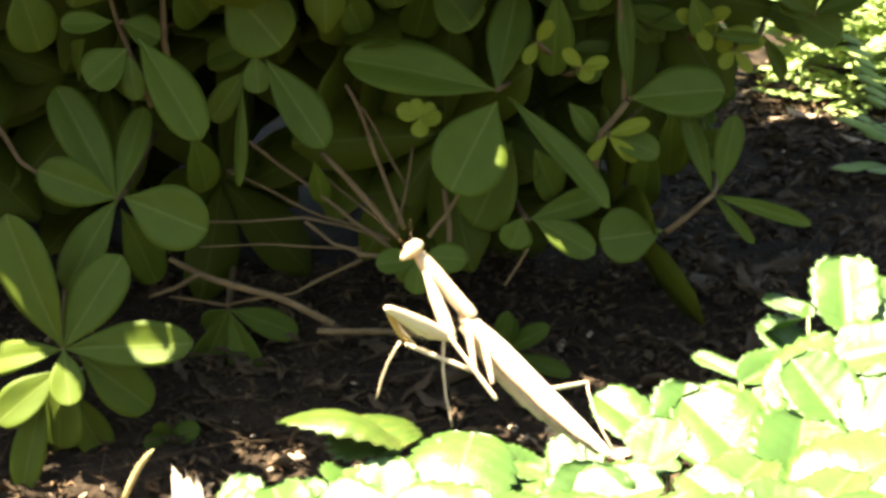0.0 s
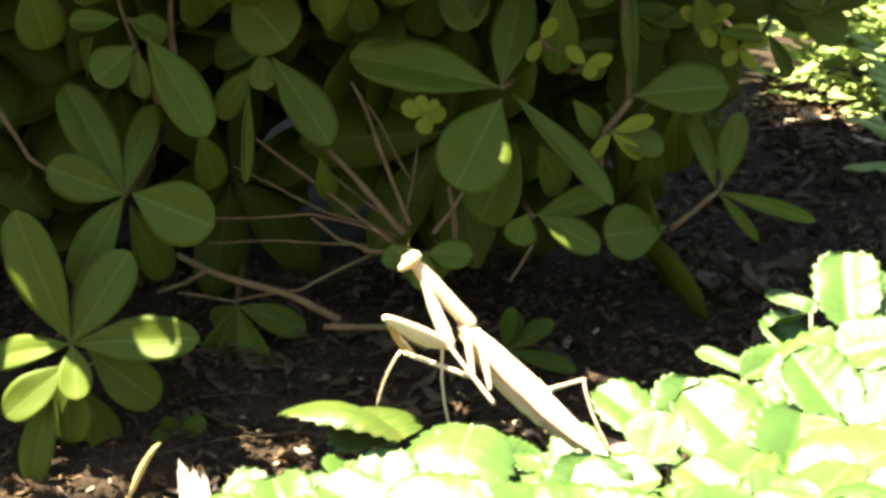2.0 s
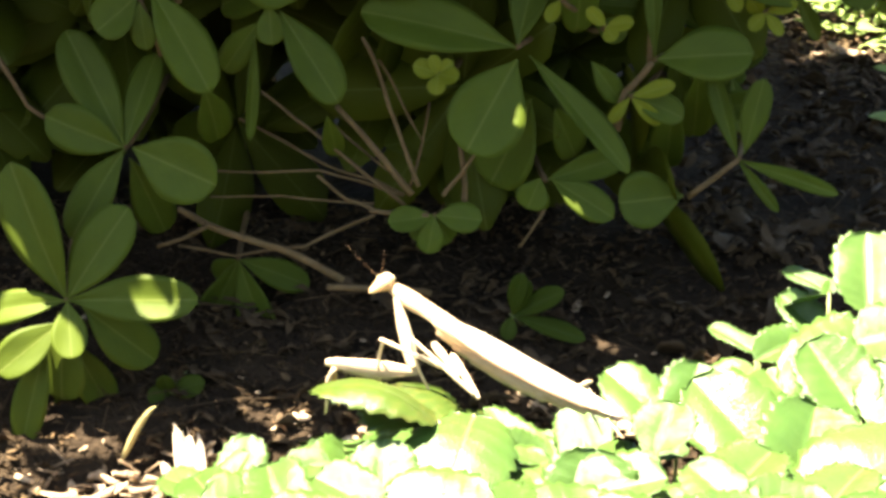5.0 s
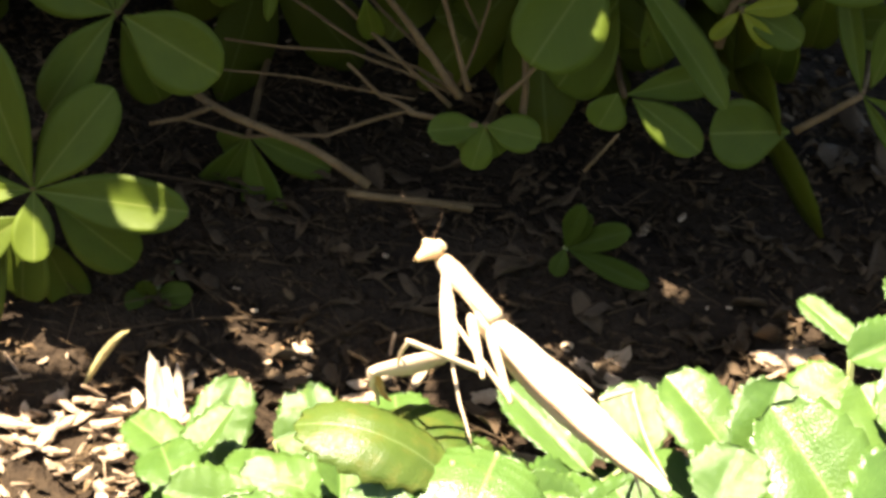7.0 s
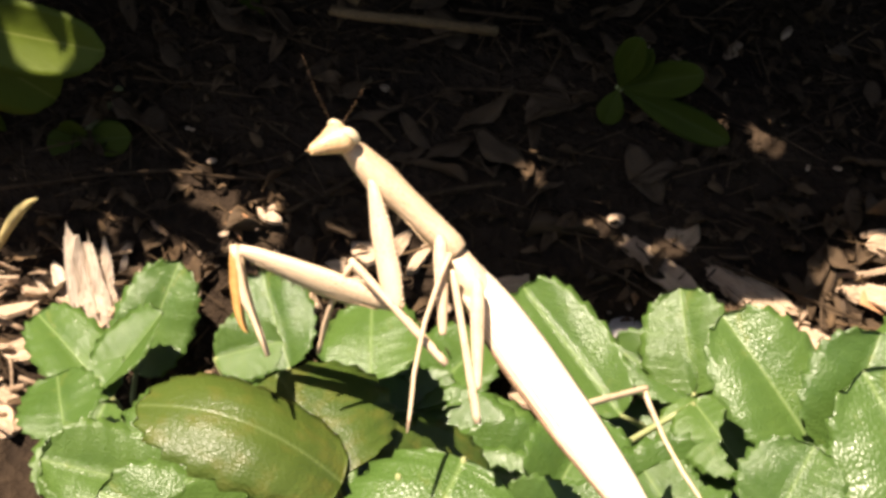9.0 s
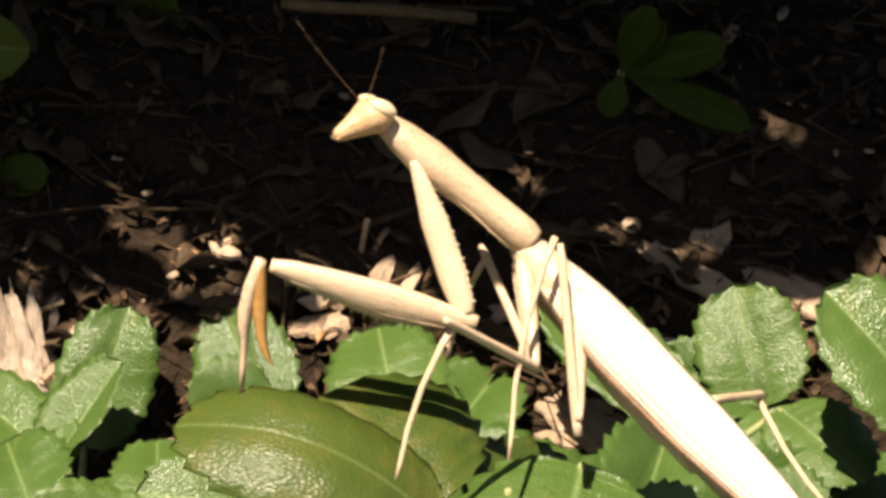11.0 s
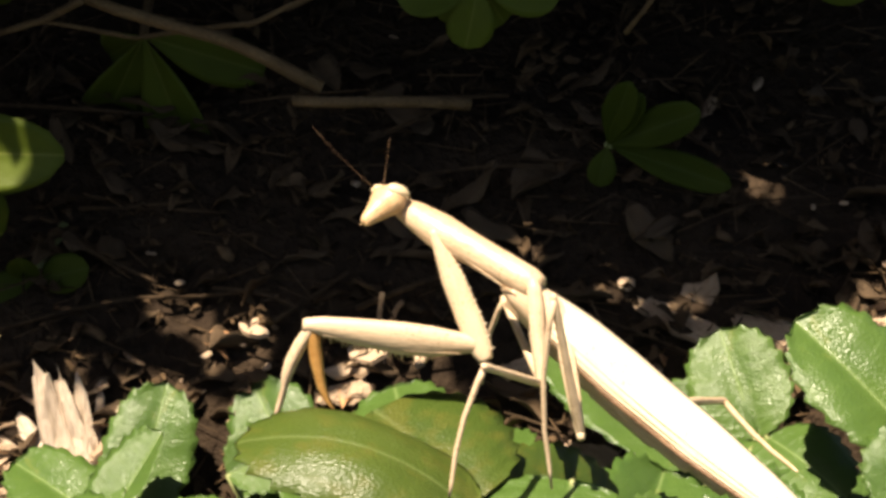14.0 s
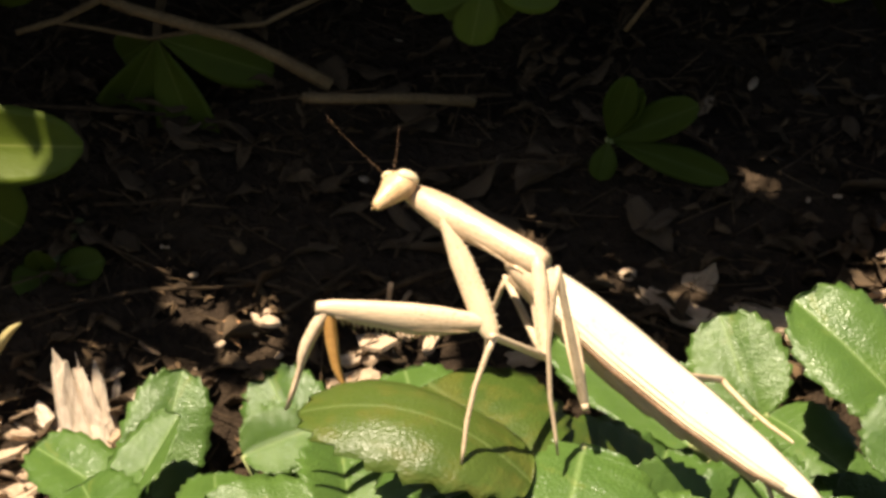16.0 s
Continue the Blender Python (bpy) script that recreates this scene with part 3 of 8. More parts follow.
whorl(shrub, (-0.1134, 0.0720, 0.0333), SHRUB_LEAF, [
    ((-0.1134, 0.0720, 0.0333), (-0.1301, 0.0680, 0.0736), 0.0172),
    ((-0.1134, 0.0720, 0.0333), (-0.0964, 0.0740, 0.0616), 0.0163),
    ((-0.1134, 0.0720, 0.0333), (-0.0739, 0.0640, 0.0376), 0.0145),
    ((-0.1089, 0.0732, 0.0308), (-0.0870, 0.0760, 0.0136), 0.0156),
    ((-0.1134, 0.0720, 0.0333), (-0.1103, 0.0640, 0.0174), 0.0110),
    ((-0.1143, 0.0690, 0.0275), (-0.1328, 0.0620, 0.0130), 0.0128),
    ((-0.1134, 0.0720, 0.0333), (-0.1427, 0.0700, 0.0298), 0.0111),
    ((-0.1141, 0.0708, 0.0279), (-0.1167, 0.0680, 0.0023), 0.0179),
    ((-0.1193, 0.0696, 0.0211), (-0.1273, 0.0640, -0.0103), 0.0111),
    ((-0.1132, 0.0756, 0.0194), (-0.1039, 0.0840, -0.0041), 0.0118),
    ((-0.1170, 0.0756, 0.0104), (-0.1140, 0.0840, -0.0124), 0.0092)])
whorl(shrub, (-0.0943, 0.0820, 0.1316), SHRUB_LEAF, [
    ((-0.0967, 0.0808, 0.1320), (-0.1117, 0.0780, 0.1311), 0.0080),
    ((-0.0928, 0.0814, 0.1240), (-0.1042, 0.0800, 0.1131), 0.0137),
    ((-0.0922, 0.0808, 0.1224), (-0.0902, 0.0780, 0.1087), 0.0077),
    ((-0.0889, 0.0790, 0.1272), (-0.0694, 0.0720, 0.0991), 0.0154),
    ((-0.1254, 0.0832, 0.1432), (-0.1186, 0.0860, 0.1222), 0.0163),
    ((-0.0943, 0.0820, 0.1316), (-0.0826, 0.0820, 0.1282), 0.0106),
    ((-0.1065, 0.0880, 0.1258), (-0.1145, 0.1020, 0.1137), 0.0109)])
whorl(shrub, (-0.0547, 0.0900, 0.1206), SHRUB_LEAF, [
    ((-0.0519, 0.0876, 0.1200), (-0.0333, 0.0820, 0.0945), 0.0139),
    ((-0.0582, 0.0906, 0.1162), (-0.0702, 0.0920, 0.1001), 0.0094),
    ((-0.0593, 0.0888, 0.1121), (-0.0601, 0.0860, 0.0808), 0.0043),
    ((-0.0554, 0.0894, 0.1215), (-0.0538, 0.0880, 0.1096), 0.0093),
    ((-0.0637, 0.0900, 0.1428), (-0.0469, 0.0900, 0.1233), 0.0218),
    ((-0.0473, 0.0960, 0.1268), (-0.0759, 0.1100, 0.1190), 0.0140),
    ((-0.0755, 0.0942, 0.0956), (-0.0703, 0.1040, 0.0746), 0.0118),
    ((-0.0381, 0.0942, 0.0877), (-0.0353, 0.1040, 0.0711), 0.0070),
    ((-0.0299, 0.0960, 0.1424), (-0.0236, 0.1100, 0.1263), 0.0110),
    ((-0.0794, 0.0930, 0.1425), (-0.0710, 0.1000, 0.1289), 0.0145)])
whorl(shrub, (0.0046, 0.1100, 0.1395), SHRUB_LEAF, [
    ((-0.0007, 0.1100, 0.1430), (0.0108, 0.1100, 0.1272), 0.0165),
    ((-0.0148, 0.1100, 0.1430), (-0.0130, 0.1100, 0.1333), 0.0128),
    ((0.0477, 0.1100, 0.1414), (0.0504, 0.1100, 0.1330), 0.0110),
    ((-0.0025, 0.1160, 0.1390), (-0.0071, 0.1300, 0.1233), 0.0133),
    ((0.0233, 0.1148, 0.1321), (0.0284, 0.1260, 0.1074), 0.0132)])
whorl(shrub, (-0.0049, 0.0980, 0.0566), SHRUB_LEAF, [
    ((-0.0049, 0.0980, 0.0566), (-0.0190, 0.0940, 0.0547), 0.0084),
    ((-0.0049, 0.0980, 0.0566), (0.0087, 0.0940, 0.0575), 0.0099),
    ((-0.0049, 0.0980, 0.0566), (-0.0067, 0.0940, 0.0457), 0.0085),
    ((-0.0049, 0.0980, 0.0566), (-0.0005, 0.1040, 0.0471), 0.0082),
    ((-0.0049, 0.0980, 0.0566), (-0.0122, 0.1040, 0.0489), 0.0075)])
whorl(shrub, (-0.0677, 0.1180, 0.0346), SHRUB_LEAF, [
    ((-0.0677, 0.1180, 0.0346), (-0.0575, 0.1160, 0.0033), 0.0123),
    ((-0.0677, 0.1180, 0.0346), (-0.0820, 0.1240, 0.0029), 0.0117),
    ((-0.0677, 0.1180, 0.0346), (-0.0447, 0.1220, 0.0257), 0.0100),
    ((-0.0677, 0.1180, 0.0346), (-0.0783, 0.1280, 0.0241), 0.0090)])
whorl(shrub, (0.1255, 0.1400, 0.1299), SHRUB_LEAF, [
    ((0.1154, 0.1400, 0.1299), (0.1315, 0.1400, 0.1204), 0.0135),
    ((0.0914, 0.1400, 0.1299), (0.1027, 0.1400, 0.1225), 0.0077),
    ((0.1069, 0.1430, 0.1222), (0.1151, 0.1500, 0.1064), 0.0059),
    ((0.0904, 0.1460, 0.1256), (0.0984, 0.1600, 0.1108), 0.0099)])
# sprigs that thicken the outer end of the shrub behind its foremost shoots
sprig_rnd = random.Random(64)
for k, centre in enumerate(((0.0581, 0.1320, 0.1315), (0.0733, 0.1380, 0.1335), (0.0897, 0.1440, 0.1318), (0.1044, 0.1500, 0.1329), (0.1217, 0.1320, 0.1298),
                            (0.0655, 0.1380, 0.1160), (0.0812, 0.1440, 0.1086), (0.0729, 0.1500, 0.0934), (0.0749, 0.1320, 0.0845), (0.0873, 0.1380, 0.0956))):
    c, sprig = Vector(centre), []
    for j in range(sprig_rnd.randint(5, 7)):
        a = sprig_rnd.uniform(0.25, 6.0)
        way = Vector((math.sin(a), sprig_rnd.uniform(-0.5, 0.2), -math.cos(a) * 0.9)).normalized()
        long = sprig_rnd.uniform(0.013, 0.023)
        sprig.append((c, c + way * long, long * sprig_rnd.uniform(0.28, 0.46)))
    whorl(shrub, centre, YOUNG_LEAF if k % 4 == 2 else SHRUB_LEAF, sprig)
whorl(shrub, (-0.0049, 0.0920, 0.1017), YOUNG_LEAF, [
    ((-0.0049, 0.0920, 0.1017), (-0.0112, 0.0880, 0.1051), 0.0061),
    ((-0.0049, 0.0920, 0.1017), (0.0015, 0.0880, 0.1011), 0.0061),
    ((-0.0049, 0.0920, 0.1017), (-0.0054, 0.0880, 0.0967), 0.0057),
    ((-0.0049, 0.0920, 0.1017), (-0.0066, 0.0900, 0.1072), 0.0047),
    ((-0.0049, 0.0920, 0.1017), (-0.0009, 0.0920, 0.1057), 0.0043)])
whorl(shrub, (0.0446, 0.0980, 0.1167), YOUNG_LEAF, [
    ((0.0446, 0.0980, 0.1167), (0.0516, 0.0940, 0.1195), 0.0054),
    ((0.0446, 0.0980, 0.1167), (0.0392, 0.0960, 0.1218), 0.0047),
    ((0.0446, 0.0980, 0.1167), (0.0470, 0.0940, 0.1134), 0.0054)])
whorl(shrub, (0.0883, 0.1150, 0.1251), YOUNG_LEAF, [
    ((0.0883, 0.1150, 0.1251), (0.1008, 0.1150, 0.1261), 0.0048),
    ((0.0883, 0.1150, 0.1251), (0.0921, 0.1150, 0.1189), 0.0056),
    ((0.0883, 0.1150, 0.1251), (0.0837, 0.1150, 0.1305), 0.0063)])
whorl(shrub, (0.0817, 0.1120, 0.1281), YOUNG_LEAF, [
    ((0.0817, 0.1120, 0.1281), (0.0916, 0.1080, 0.1329), 0.0055),
    ((0.0817, 0.1120, 0.1281), (0.0849, 0.1080, 0.1206), 0.0051),
    ((0.0817, 0.1120, 0.1281), (0.0751, 0.1100, 0.1327), 0.0048)])
whorl(shrub, (0.0937, 0.1140, 0.1199), YOUNG_LEAF, [
    ((0.0937, 0.1140, 0.1199), (0.1022, 0.1100, 0.1239), 0.0048),
    ((0.0937, 0.1140, 0.1199), (0.0987, 0.1100, 0.1142), 0.0044),
    ((0.0937, 0.1140, 0.1199), (0.0892, 0.1120, 0.1148), 0.0048)])
whorl(shrub, (0.0307, 0.1000, 0.1240), YOUNG_LEAF, [
    ((0.0307, 0.1000, 0.1240), (0.0348, 0.0960, 0.1305), 0.0047),
    ((0.0307, 0.1000, 0.1240), (0.0271, 0.0960, 0.1183), 0.0047)])
whorl(shrub, (0.0534, 0.1040, 0.0944), YOUNG_LEAF, [
    ((0.0534, 0.1040, 0.0944), (0.0663, 0.1020, 0.0992), 0.0055),
    ((0.0534, 0.1040, 0.0944), (0.0627, 0.1020, 0.0867), 0.0048),
    ((0.0534, 0.1040, 0.0944), (0.0473, 0.1040, 0.0863), 0.0041)])

for points, thick in (
        (((-0.0121, 0.1000, 0.0625), (-0.0235, 0.1000, 0.0760), (-0.0358, 0.1000, 0.0894)), 0.00107),
        (((-0.0101, 0.0980, 0.0656), (-0.0146, 0.0980, 0.0773), (-0.0195, 0.0980, 0.0898), (-0.0281, 0.0980, 0.1110)), 0.00071),
        (((-0.0145, 0.1040, 0.0580), (-0.0379, 0.1040, 0.0762), (-0.0590, 0.1040, 0.0923)), 0.00063),
        (((-0.0149, 0.1080, 0.0599), (-0.0418, 0.1080, 0.0672), (-0.0742, 0.1080, 0.0658)), 0.00045),
        (((-0.0227, 0.0990, 0.0569), (-0.0324, 0.0990, 0.0605), (-0.0412, 0.0990, 0.0677)), 0.00062),
        (((-0.0239, 0.1060, 0.0576), (-0.0526, 0.1060, 0.0590), (-0.0750, 0.1060, 0.0580)), 0.00036),
        (((-0.0067, 0.0980, 0.0566), (-0.0147, 0.0980, 0.0566), (-0.0250, 0.0980, 0.0575)), 0.00089),
        (((-0.0026, 0.0990, 0.0627), (0.0030, 0.0990, 0.0700), (0.0079, 0.0990, 0.0781)), 0.00071),
        (((0.0043, 0.1030, 0.0556), (0.0039, 0.1030, 0.0656), (0.0021, 0.1030, 0.0773)), 0.00098),
        (((-0.0327, 0.1000, 0.0341), (-0.0523, 0.1000, 0.0438), (-0.0754, 0.1000, 0.0507), (-0.0842, 0.1000, 0.0554)), 0.00125),
        (((-0.0748, 0.0980, 0.0508), (-0.0824, 0.0980, 0.0464), (-0.0904, 0.0980, 0.0436)), 0.00071),
        (((-0.0150, 0.1120, 0.0591), (-0.0241, 0.1120, 0.0637), (-0.0403, 0.1120, 0.0683), (-0.0671, 0.1120, 0.0819)), 0.00054),
        (((-0.0131, 0.1060, 0.0631), (-0.0095, 0.1060, 0.0777), (-0.0077, 0.1060, 0.0903)), 0.00045),
        (((-0.0240, 0.1100, 0.0530), (-0.0459, 0.1100, 0.0418), (-0.0677, 0.1100, 0.0380), (-0.0858, 0.1100, 0.0408)), 0.00054),
        (((0.0215, 0.1000, 0.0471), (0.0288, 0.1000, 0.0590)), 0.00045),
        (((-0.0863, 0.0840, 0.1058), (-0.0916, 0.0840, 0.1203), (-0.0986, 0.0840, 0.1415)), 0.00077),
        (((-0.0761, 0.0860, 0.1003), (-0.0829, 0.0860, 0.1038), (-0.0887, 0.0860, 0.1107)), 0.00069),
        (((0.0730, 0.1100, 0.0622), (0.0878, 0.1100, 0.0745)), 0.00099),
        (((0.0497, 0.1070, 0.0831), (0.0518, 0.1070, 0.0948), (0.0596, 0.1070, 0.1047)), 0.00125),
        (((0.0590, 0.1100, 0.1042), (0.0592, 0.1100, 0.1185), (0.0565, 0.1100, 0.1397)), 0.00080),
        (((-0.1381, 0.0950, 0.1023), (-0.1291, 0.0950, 0.0873), (-0.1197, 0.0950, 0.0812)), 0.00078),
        (((-0.0828, 0.0950, 0.1199), (-0.0835, 0.0950, 0.1406)), 0.00104),
        (((-0.0237, 0.1080, 0.1025), (-0.0166, 0.1080, 0.0900), (-0.0095, 0.1080, 0.0773)), 0.00044),
        (((-0.0381, 0.1080, 0.0827), (-0.0274, 0.1080, 0.0736), (-0.0149, 0.1080, 0.0645)), 0.00045),
):
    stem(shrub, points, thick)
dry_stick(((-0.0377, 0.0970, 0.0328), (-0.0283, 0.0980, 0.0324), (-0.0161, 0.1000, 0.0320), (-0.0056, 0.1040, 0.0299)), 0.0011)


# ---- strawberry plants in the bed ----
def stalk_to(plant, crown, b, thick=1.0):
    part("stalk", tube(bowed(crown, b, 0.05), [thick * r for r in (0.0008, 0.0008, 0.0007, 0.0007, 0.0006, 0.0006, 0.0005)], 6), STALK, plant)


swaying = []


def strawberry(leaflets, mat=None, sways=False, domed=()):
    """One plant: toothed leaflets (base, tip, width, which way the face looks) on stalks that rise from a crown in the bed."""
    base = sum((Vector(row[0]) for row in leaflets), Vector()) / len(leaflets)
    crown = Vector((base.x, base.y + 0.006, ground_height(base.x, base.y + 0.006) - 0.001))
    plant = thing("strawberry_plant", crown, "low strawberry plant with toothed glossy green leaflets", "plant", "strawberry plants")
    done = []
    for k, (b, t, width, *face) in enumerate(leaflets):
        facing = Vector(face[0]) if face else Vector((random.uniform(-0.3, 0.3), -0.6, 1.0))
        ob = leaf(plant, DOME_BLADES if sways or k in domed else BERRY_BLADES, mat or BERRY_LEAF, b, t, width, facing, "leaflet", k % 3 if sways else 3 if k in domed else k % 4)
        if sways:
            swaying.append(ob)
        if all((Vector(b) - d).length > 0.006 for d in done):
            stalk_to(plant, crown, b)
            done.append(Vector(b))


def low_strawberry(x, y, rnd):
    """A smaller plant under the tall ones: three leaves of three leaflets."""
    crown = Vector((x, y, ground_height(x, y) - 0.001))
    plant = thing("strawberry_plant", crown, "low strawberry plant with toothed glossy green leaflets", "plant", "strawberry plants")
    top = -0.010 if y > 0.02 else 0.006 if y > -0.02 else 0.024
    for k in range(3):
        a = rnd.uniform(0, 6.28)
        node = crown + Vector((0.012 * math.cos(a), 0.010 * math.sin(a), max(0.008, top - crown.z - rnd.uniform(0.004, 0.014))))
        stalk_to(plant, crown, node)
        for j in range(3):
            turn = a + 2.1 * (j - 1) + rnd.uniform(-0.3, 0.3)
            way = Vector((math.cos(turn), 0.7 * math.sin(turn), rnd.uniform(-0.1, 0.35))).normalized()
            size = rnd.uniform(0.018, 0.028)
            leaf(plant, BERRY_BLADES, BERRY_LEAF, node, node + way * size, size * rnd.uniform(0.7, 0.85), (rnd.uniform(-0.3, 0.3), -0.5, 1), "leaflet", j)


def bed():
    rnd = random.Random(21)
    for row in range(4):
        for k in range(10):
            x, y = -0.070 + 0.023 * k + rnd.uniform(-0.008, 0.008), -0.062 + 0.030 * row + rnd.uniform(-0.008, 0.008)
            if x > -0.036:
                low_strawberry(x, y, rnd)


bed()
strawberry([
    ((0.0010, -0.0200, 0.0335), (-0.0315, -0.0205, 0.0400), 0.0200, (-0.10, -0.38, 1)),
    ((0.0012, -0.0185, 0.0330), (-0.0136, -0.0050, 0.0392), 0.0290, (0.30, -0.42, 0.85)),
    ((0.0040, -0.0110, 0.0290), (0.0225, -0.0040, 0.0212), 0.0170, (0, -0.55, 0.9))], OLD_LEAF, True)
strawberry([
    ((-0.0602, 0.0260, -0.0109), (-0.0803, 0.0420, -0.0074), 0.0150, (0.2, -0.5, 1)),
    ((-0.0611, 0.0250, -0.0114), (-0.0639, 0.0040, -0.0173), 0.0150, (-0.1, -0.7, 0.8)),
    ((-0.0581, 0.0230, -0.0120), (-0.0390, 0.0010, -0.0081), 0.0150, (0.2, -0.7, 0.8)),
    ((-0.0636, 0.0280, -0.0117), (-0.0541, 0.0400, -0.0009), 0.0130, (-0.7, -0.5, 0.6)),
    ((-0.0602, 0.0400, -0.0178), (-0.0556, 0.0520, 0.0009), 0.0160, (0.05, -0.8, 0.6))])
strawberry([
    ((-0.0318, 0.0470, -0.0157), (-0.0424, 0.0620, -0.0048), 0.0170, (-0.1, -0.7, 0.7)),
    ((-0.0434, 0.0360, -0.0056), (-0.0319, 0.0400, -0.0021), 0.0130, (0, -0.6, 0.8)),
    ((-0.0126, 0.0280, 0.0040), (-0.0171, 0.0450, 0.0100), 0.0190, (0, -0.75, 0.65)),
    ((-0.0345, 0.0100, 0.0024), (-0.0276, -0.0060, 0.0021), 0.0140, (0, -0.7, 0.8)),
    ((-0.0235, 0.0080, 0.0032), (-0.0147, -0.0040, 0.0071), 0.0140, (0, -0.6, 0.9))])
strawberry([
    ((0.0445, 0.0460, -0.0013), (0.0380, 0.0580, 0.0125), 0.0180, (-0.15, -0.8, 0.6)),
    ((0.0441, 0.0460, -0.0018), (0.0274, 0.0520, 0.0015), 0.0120, (0.2, -0.6, 0.8)),
    ((0.0449, 0.0450, -0.0011), (0.0523, 0.0280, -0.0005), 0.0200, (0.1, -0.6, 0.8)),
    ((0.0321, 0.0360, -0.0004), (0.0100, 0.0580, 0.0051), 0.0150, (0.2, -0.6, 0.7))])
strawberry([
    ((0.0656, 0.0170, 0.0177), (0.0466, 0.0300, 0.0338), 0.0210, (0.35, -0.6, 0.8)),
    ((0.0677, 0.0160, 0.0197), (0.0715, 0.0300, 0.0354), 0.0200, (0, -0.7, 0.7)),
    ((0.0684, 0.0120, 0.0180), (0.0552, 0.0100, 0.0197), 0.0120, (0, -0.6, 0.9)),
    ((0.0580, -0.0060, 0.0222), (0.0627, 0.0050, 0.0313), 0.0180, (-0.2, -0.7, 0.7))])
strawberry([
    ((0.0100, -0.0140, 0.0335), (0.0035, -0.0420, 0.0215), 0.0290, (0.05, -0.45, 1)),
    ((0.0157, -0.0150, 0.0262), (0.0292, -0.0120, 0.0216), 0.0120, (0, -0.5, 0.9)),
    ((-0.0118, -0.0120, 0.0244), (-0.0153, 0.0000, 0.0263), 0.0160, (-0.4, -0.6, 0.7))], domed=(0,))
strawberry([
    ((-0.0120, -0.0400, 0.0150), (-0.0125, -0.0290, 0.0320), 0.0200, (0, -0.9, 0.5)),
    ((-0.0221, -0.0080, 0.0117), (-0.0252, 0.0100, 0.0163), 0.0170, (0.3, -0.7, 0.6)),
    ((-0.0441, 0.0040, 0.0032), (-0.0459, 0.0180, 0.0061), 0.0130, (0.1, -0.7, 0.6)),
    ((0.0385, -0.0300, 0.0093), (0.0415, -0.0200, 0.0273), 0.0260, (0, -0.8, 0.6))])
strawberry([
    ((-0.0609, 0.0040, 0.0007), (-0.0679, 0.0180, 0.0021), 0.0160, (0, -0.6, 0.8)),
    ((0.0447, 0.0040, 0.0091), (0.0375, 0.0120, 0.0118), 0.0140, (0, -0.5, 0.9)),
    ((0.0444, 0.0350, 0.0069), (0.0534, 0.0200, 0.0102), 0.0150, (0, -0.5, 0.9))])
strawberry([
    ((0.0998, 0.0300, 0.0238), (0.1205, 0.0500, 0.0445), 0.0278),
    ((0.1225, 0.0600, 0.0420), (0.1227, 0.0750, 0.0625), 0.0220),
    ((0.1275, 0.0600, 0.0420), (0.1424, 0.0700, 0.0570), 0.0228),
    ((0.1123, 0.0700, 0.0447), (0.1037, 0.0830, 0.0360), 0.0129),
    ((0.1149, 0.0750, 0.0434), (0.1008, 0.0850, 0.0481), 0.0078),
    ((0.1155, 0.0400, 0.0386), (0.1349, 0.0400, 0.0437), 0.0219)])
strawberry([
    ((0.0924, 0.0700, 0.0255), (0.0796, 0.0820, 0.0308), 0.0090),
    ((0.0910, 0.0600, 0.0262), (0.1068, 0.0700, 0.0314), 0.0146),
    ((0.0896, 0.0500, 0.0273), (0.0763, 0.0350, 0.0231), 0.0200),
    ((0.1146, 0.0700, 0.0288), (0.0999, 0.0830, 0.0393), 0.0129),
    ((0.0921, 0.0450, 0.0287), (0.1015, 0.0300, 0.0213), 0.0217)])
strawberry([
    ((0.0955, 0.0000, 0.0095), (0.0701, 0.0200, 0.0357), 0.0301),
    ((0.0953, -0.0100, 0.0130), (0.1027, 0.0150, 0.0299), 0.0299),
    ((0.0966, -0.0200, 0.0148), (0.1261, -0.0100, 0.0335), 0.0336),
    ((0.1156, 0.0200, 0.0243), (0.1016, 0.0350, 0.0399), 0.0235),
    ((0.1211, 0.0150, 0.0226), (0.1312, 0.0300, 0.0414), 0.0251)])

# ---- litter, chips and small plants on the ground ----
def flake(length, width, thick, seed, curl=0.2, rough=0.18):
    """A broken flake: an uneven outline with two faces and a rim, bent along its length."""
    rnd = random.Random(seed)
    bm = bmesh.new()
    n = rnd.randint(6, 9)
    edge = []
    for k in range(n):
        a = 6.283 * k / n
        r = 1 + rough * rnd.uniform(-1, 1)
        x, y = 0.5 * length * r * math.cos(a), 0.5 * width * r * math.sin(a)
        edge.append((x, y, curl * x * x / length + rnd.uniform(-0.5, 0.5) * thick))
    top = [bm.verts.new((x, y, z + thick)) for x, y, z in edge]
    low = [bm.verts.new((x * 0.96, y * 0.96, z - thick)) for x, y, z in edge]
    crown, sole = bm.verts.new((0, 0, thick * 1.25)), bm.verts.new((0, 0, -thick * 0.6))
    for k in range(n):
        j = (k + 1) % n
        bm.faces.new((top[k], top[j], crown))
        bm.faces.new((low[j], low[k], sole))
        bm.faces.new((low[k], low[j], top[j], top[k]))
    return bm


def lying(place, lift=0.0, tilt=35):
    return Matrix.Translation(Vector(place) + Vector((0, 0, lift))) @ Euler((radians(random.uniform(5, tilt)), radians(random.uniform(-tilt, tilt) * 0.6), random.uniform(0, 6.28))).to_matrix().to_4x4()


def lone(name, bm, mat, m, label, category, group=""):
    ob = solid(name, mesh_of(name, bm, False), mat, None, m)
    return tagged(ob, label, category, group)


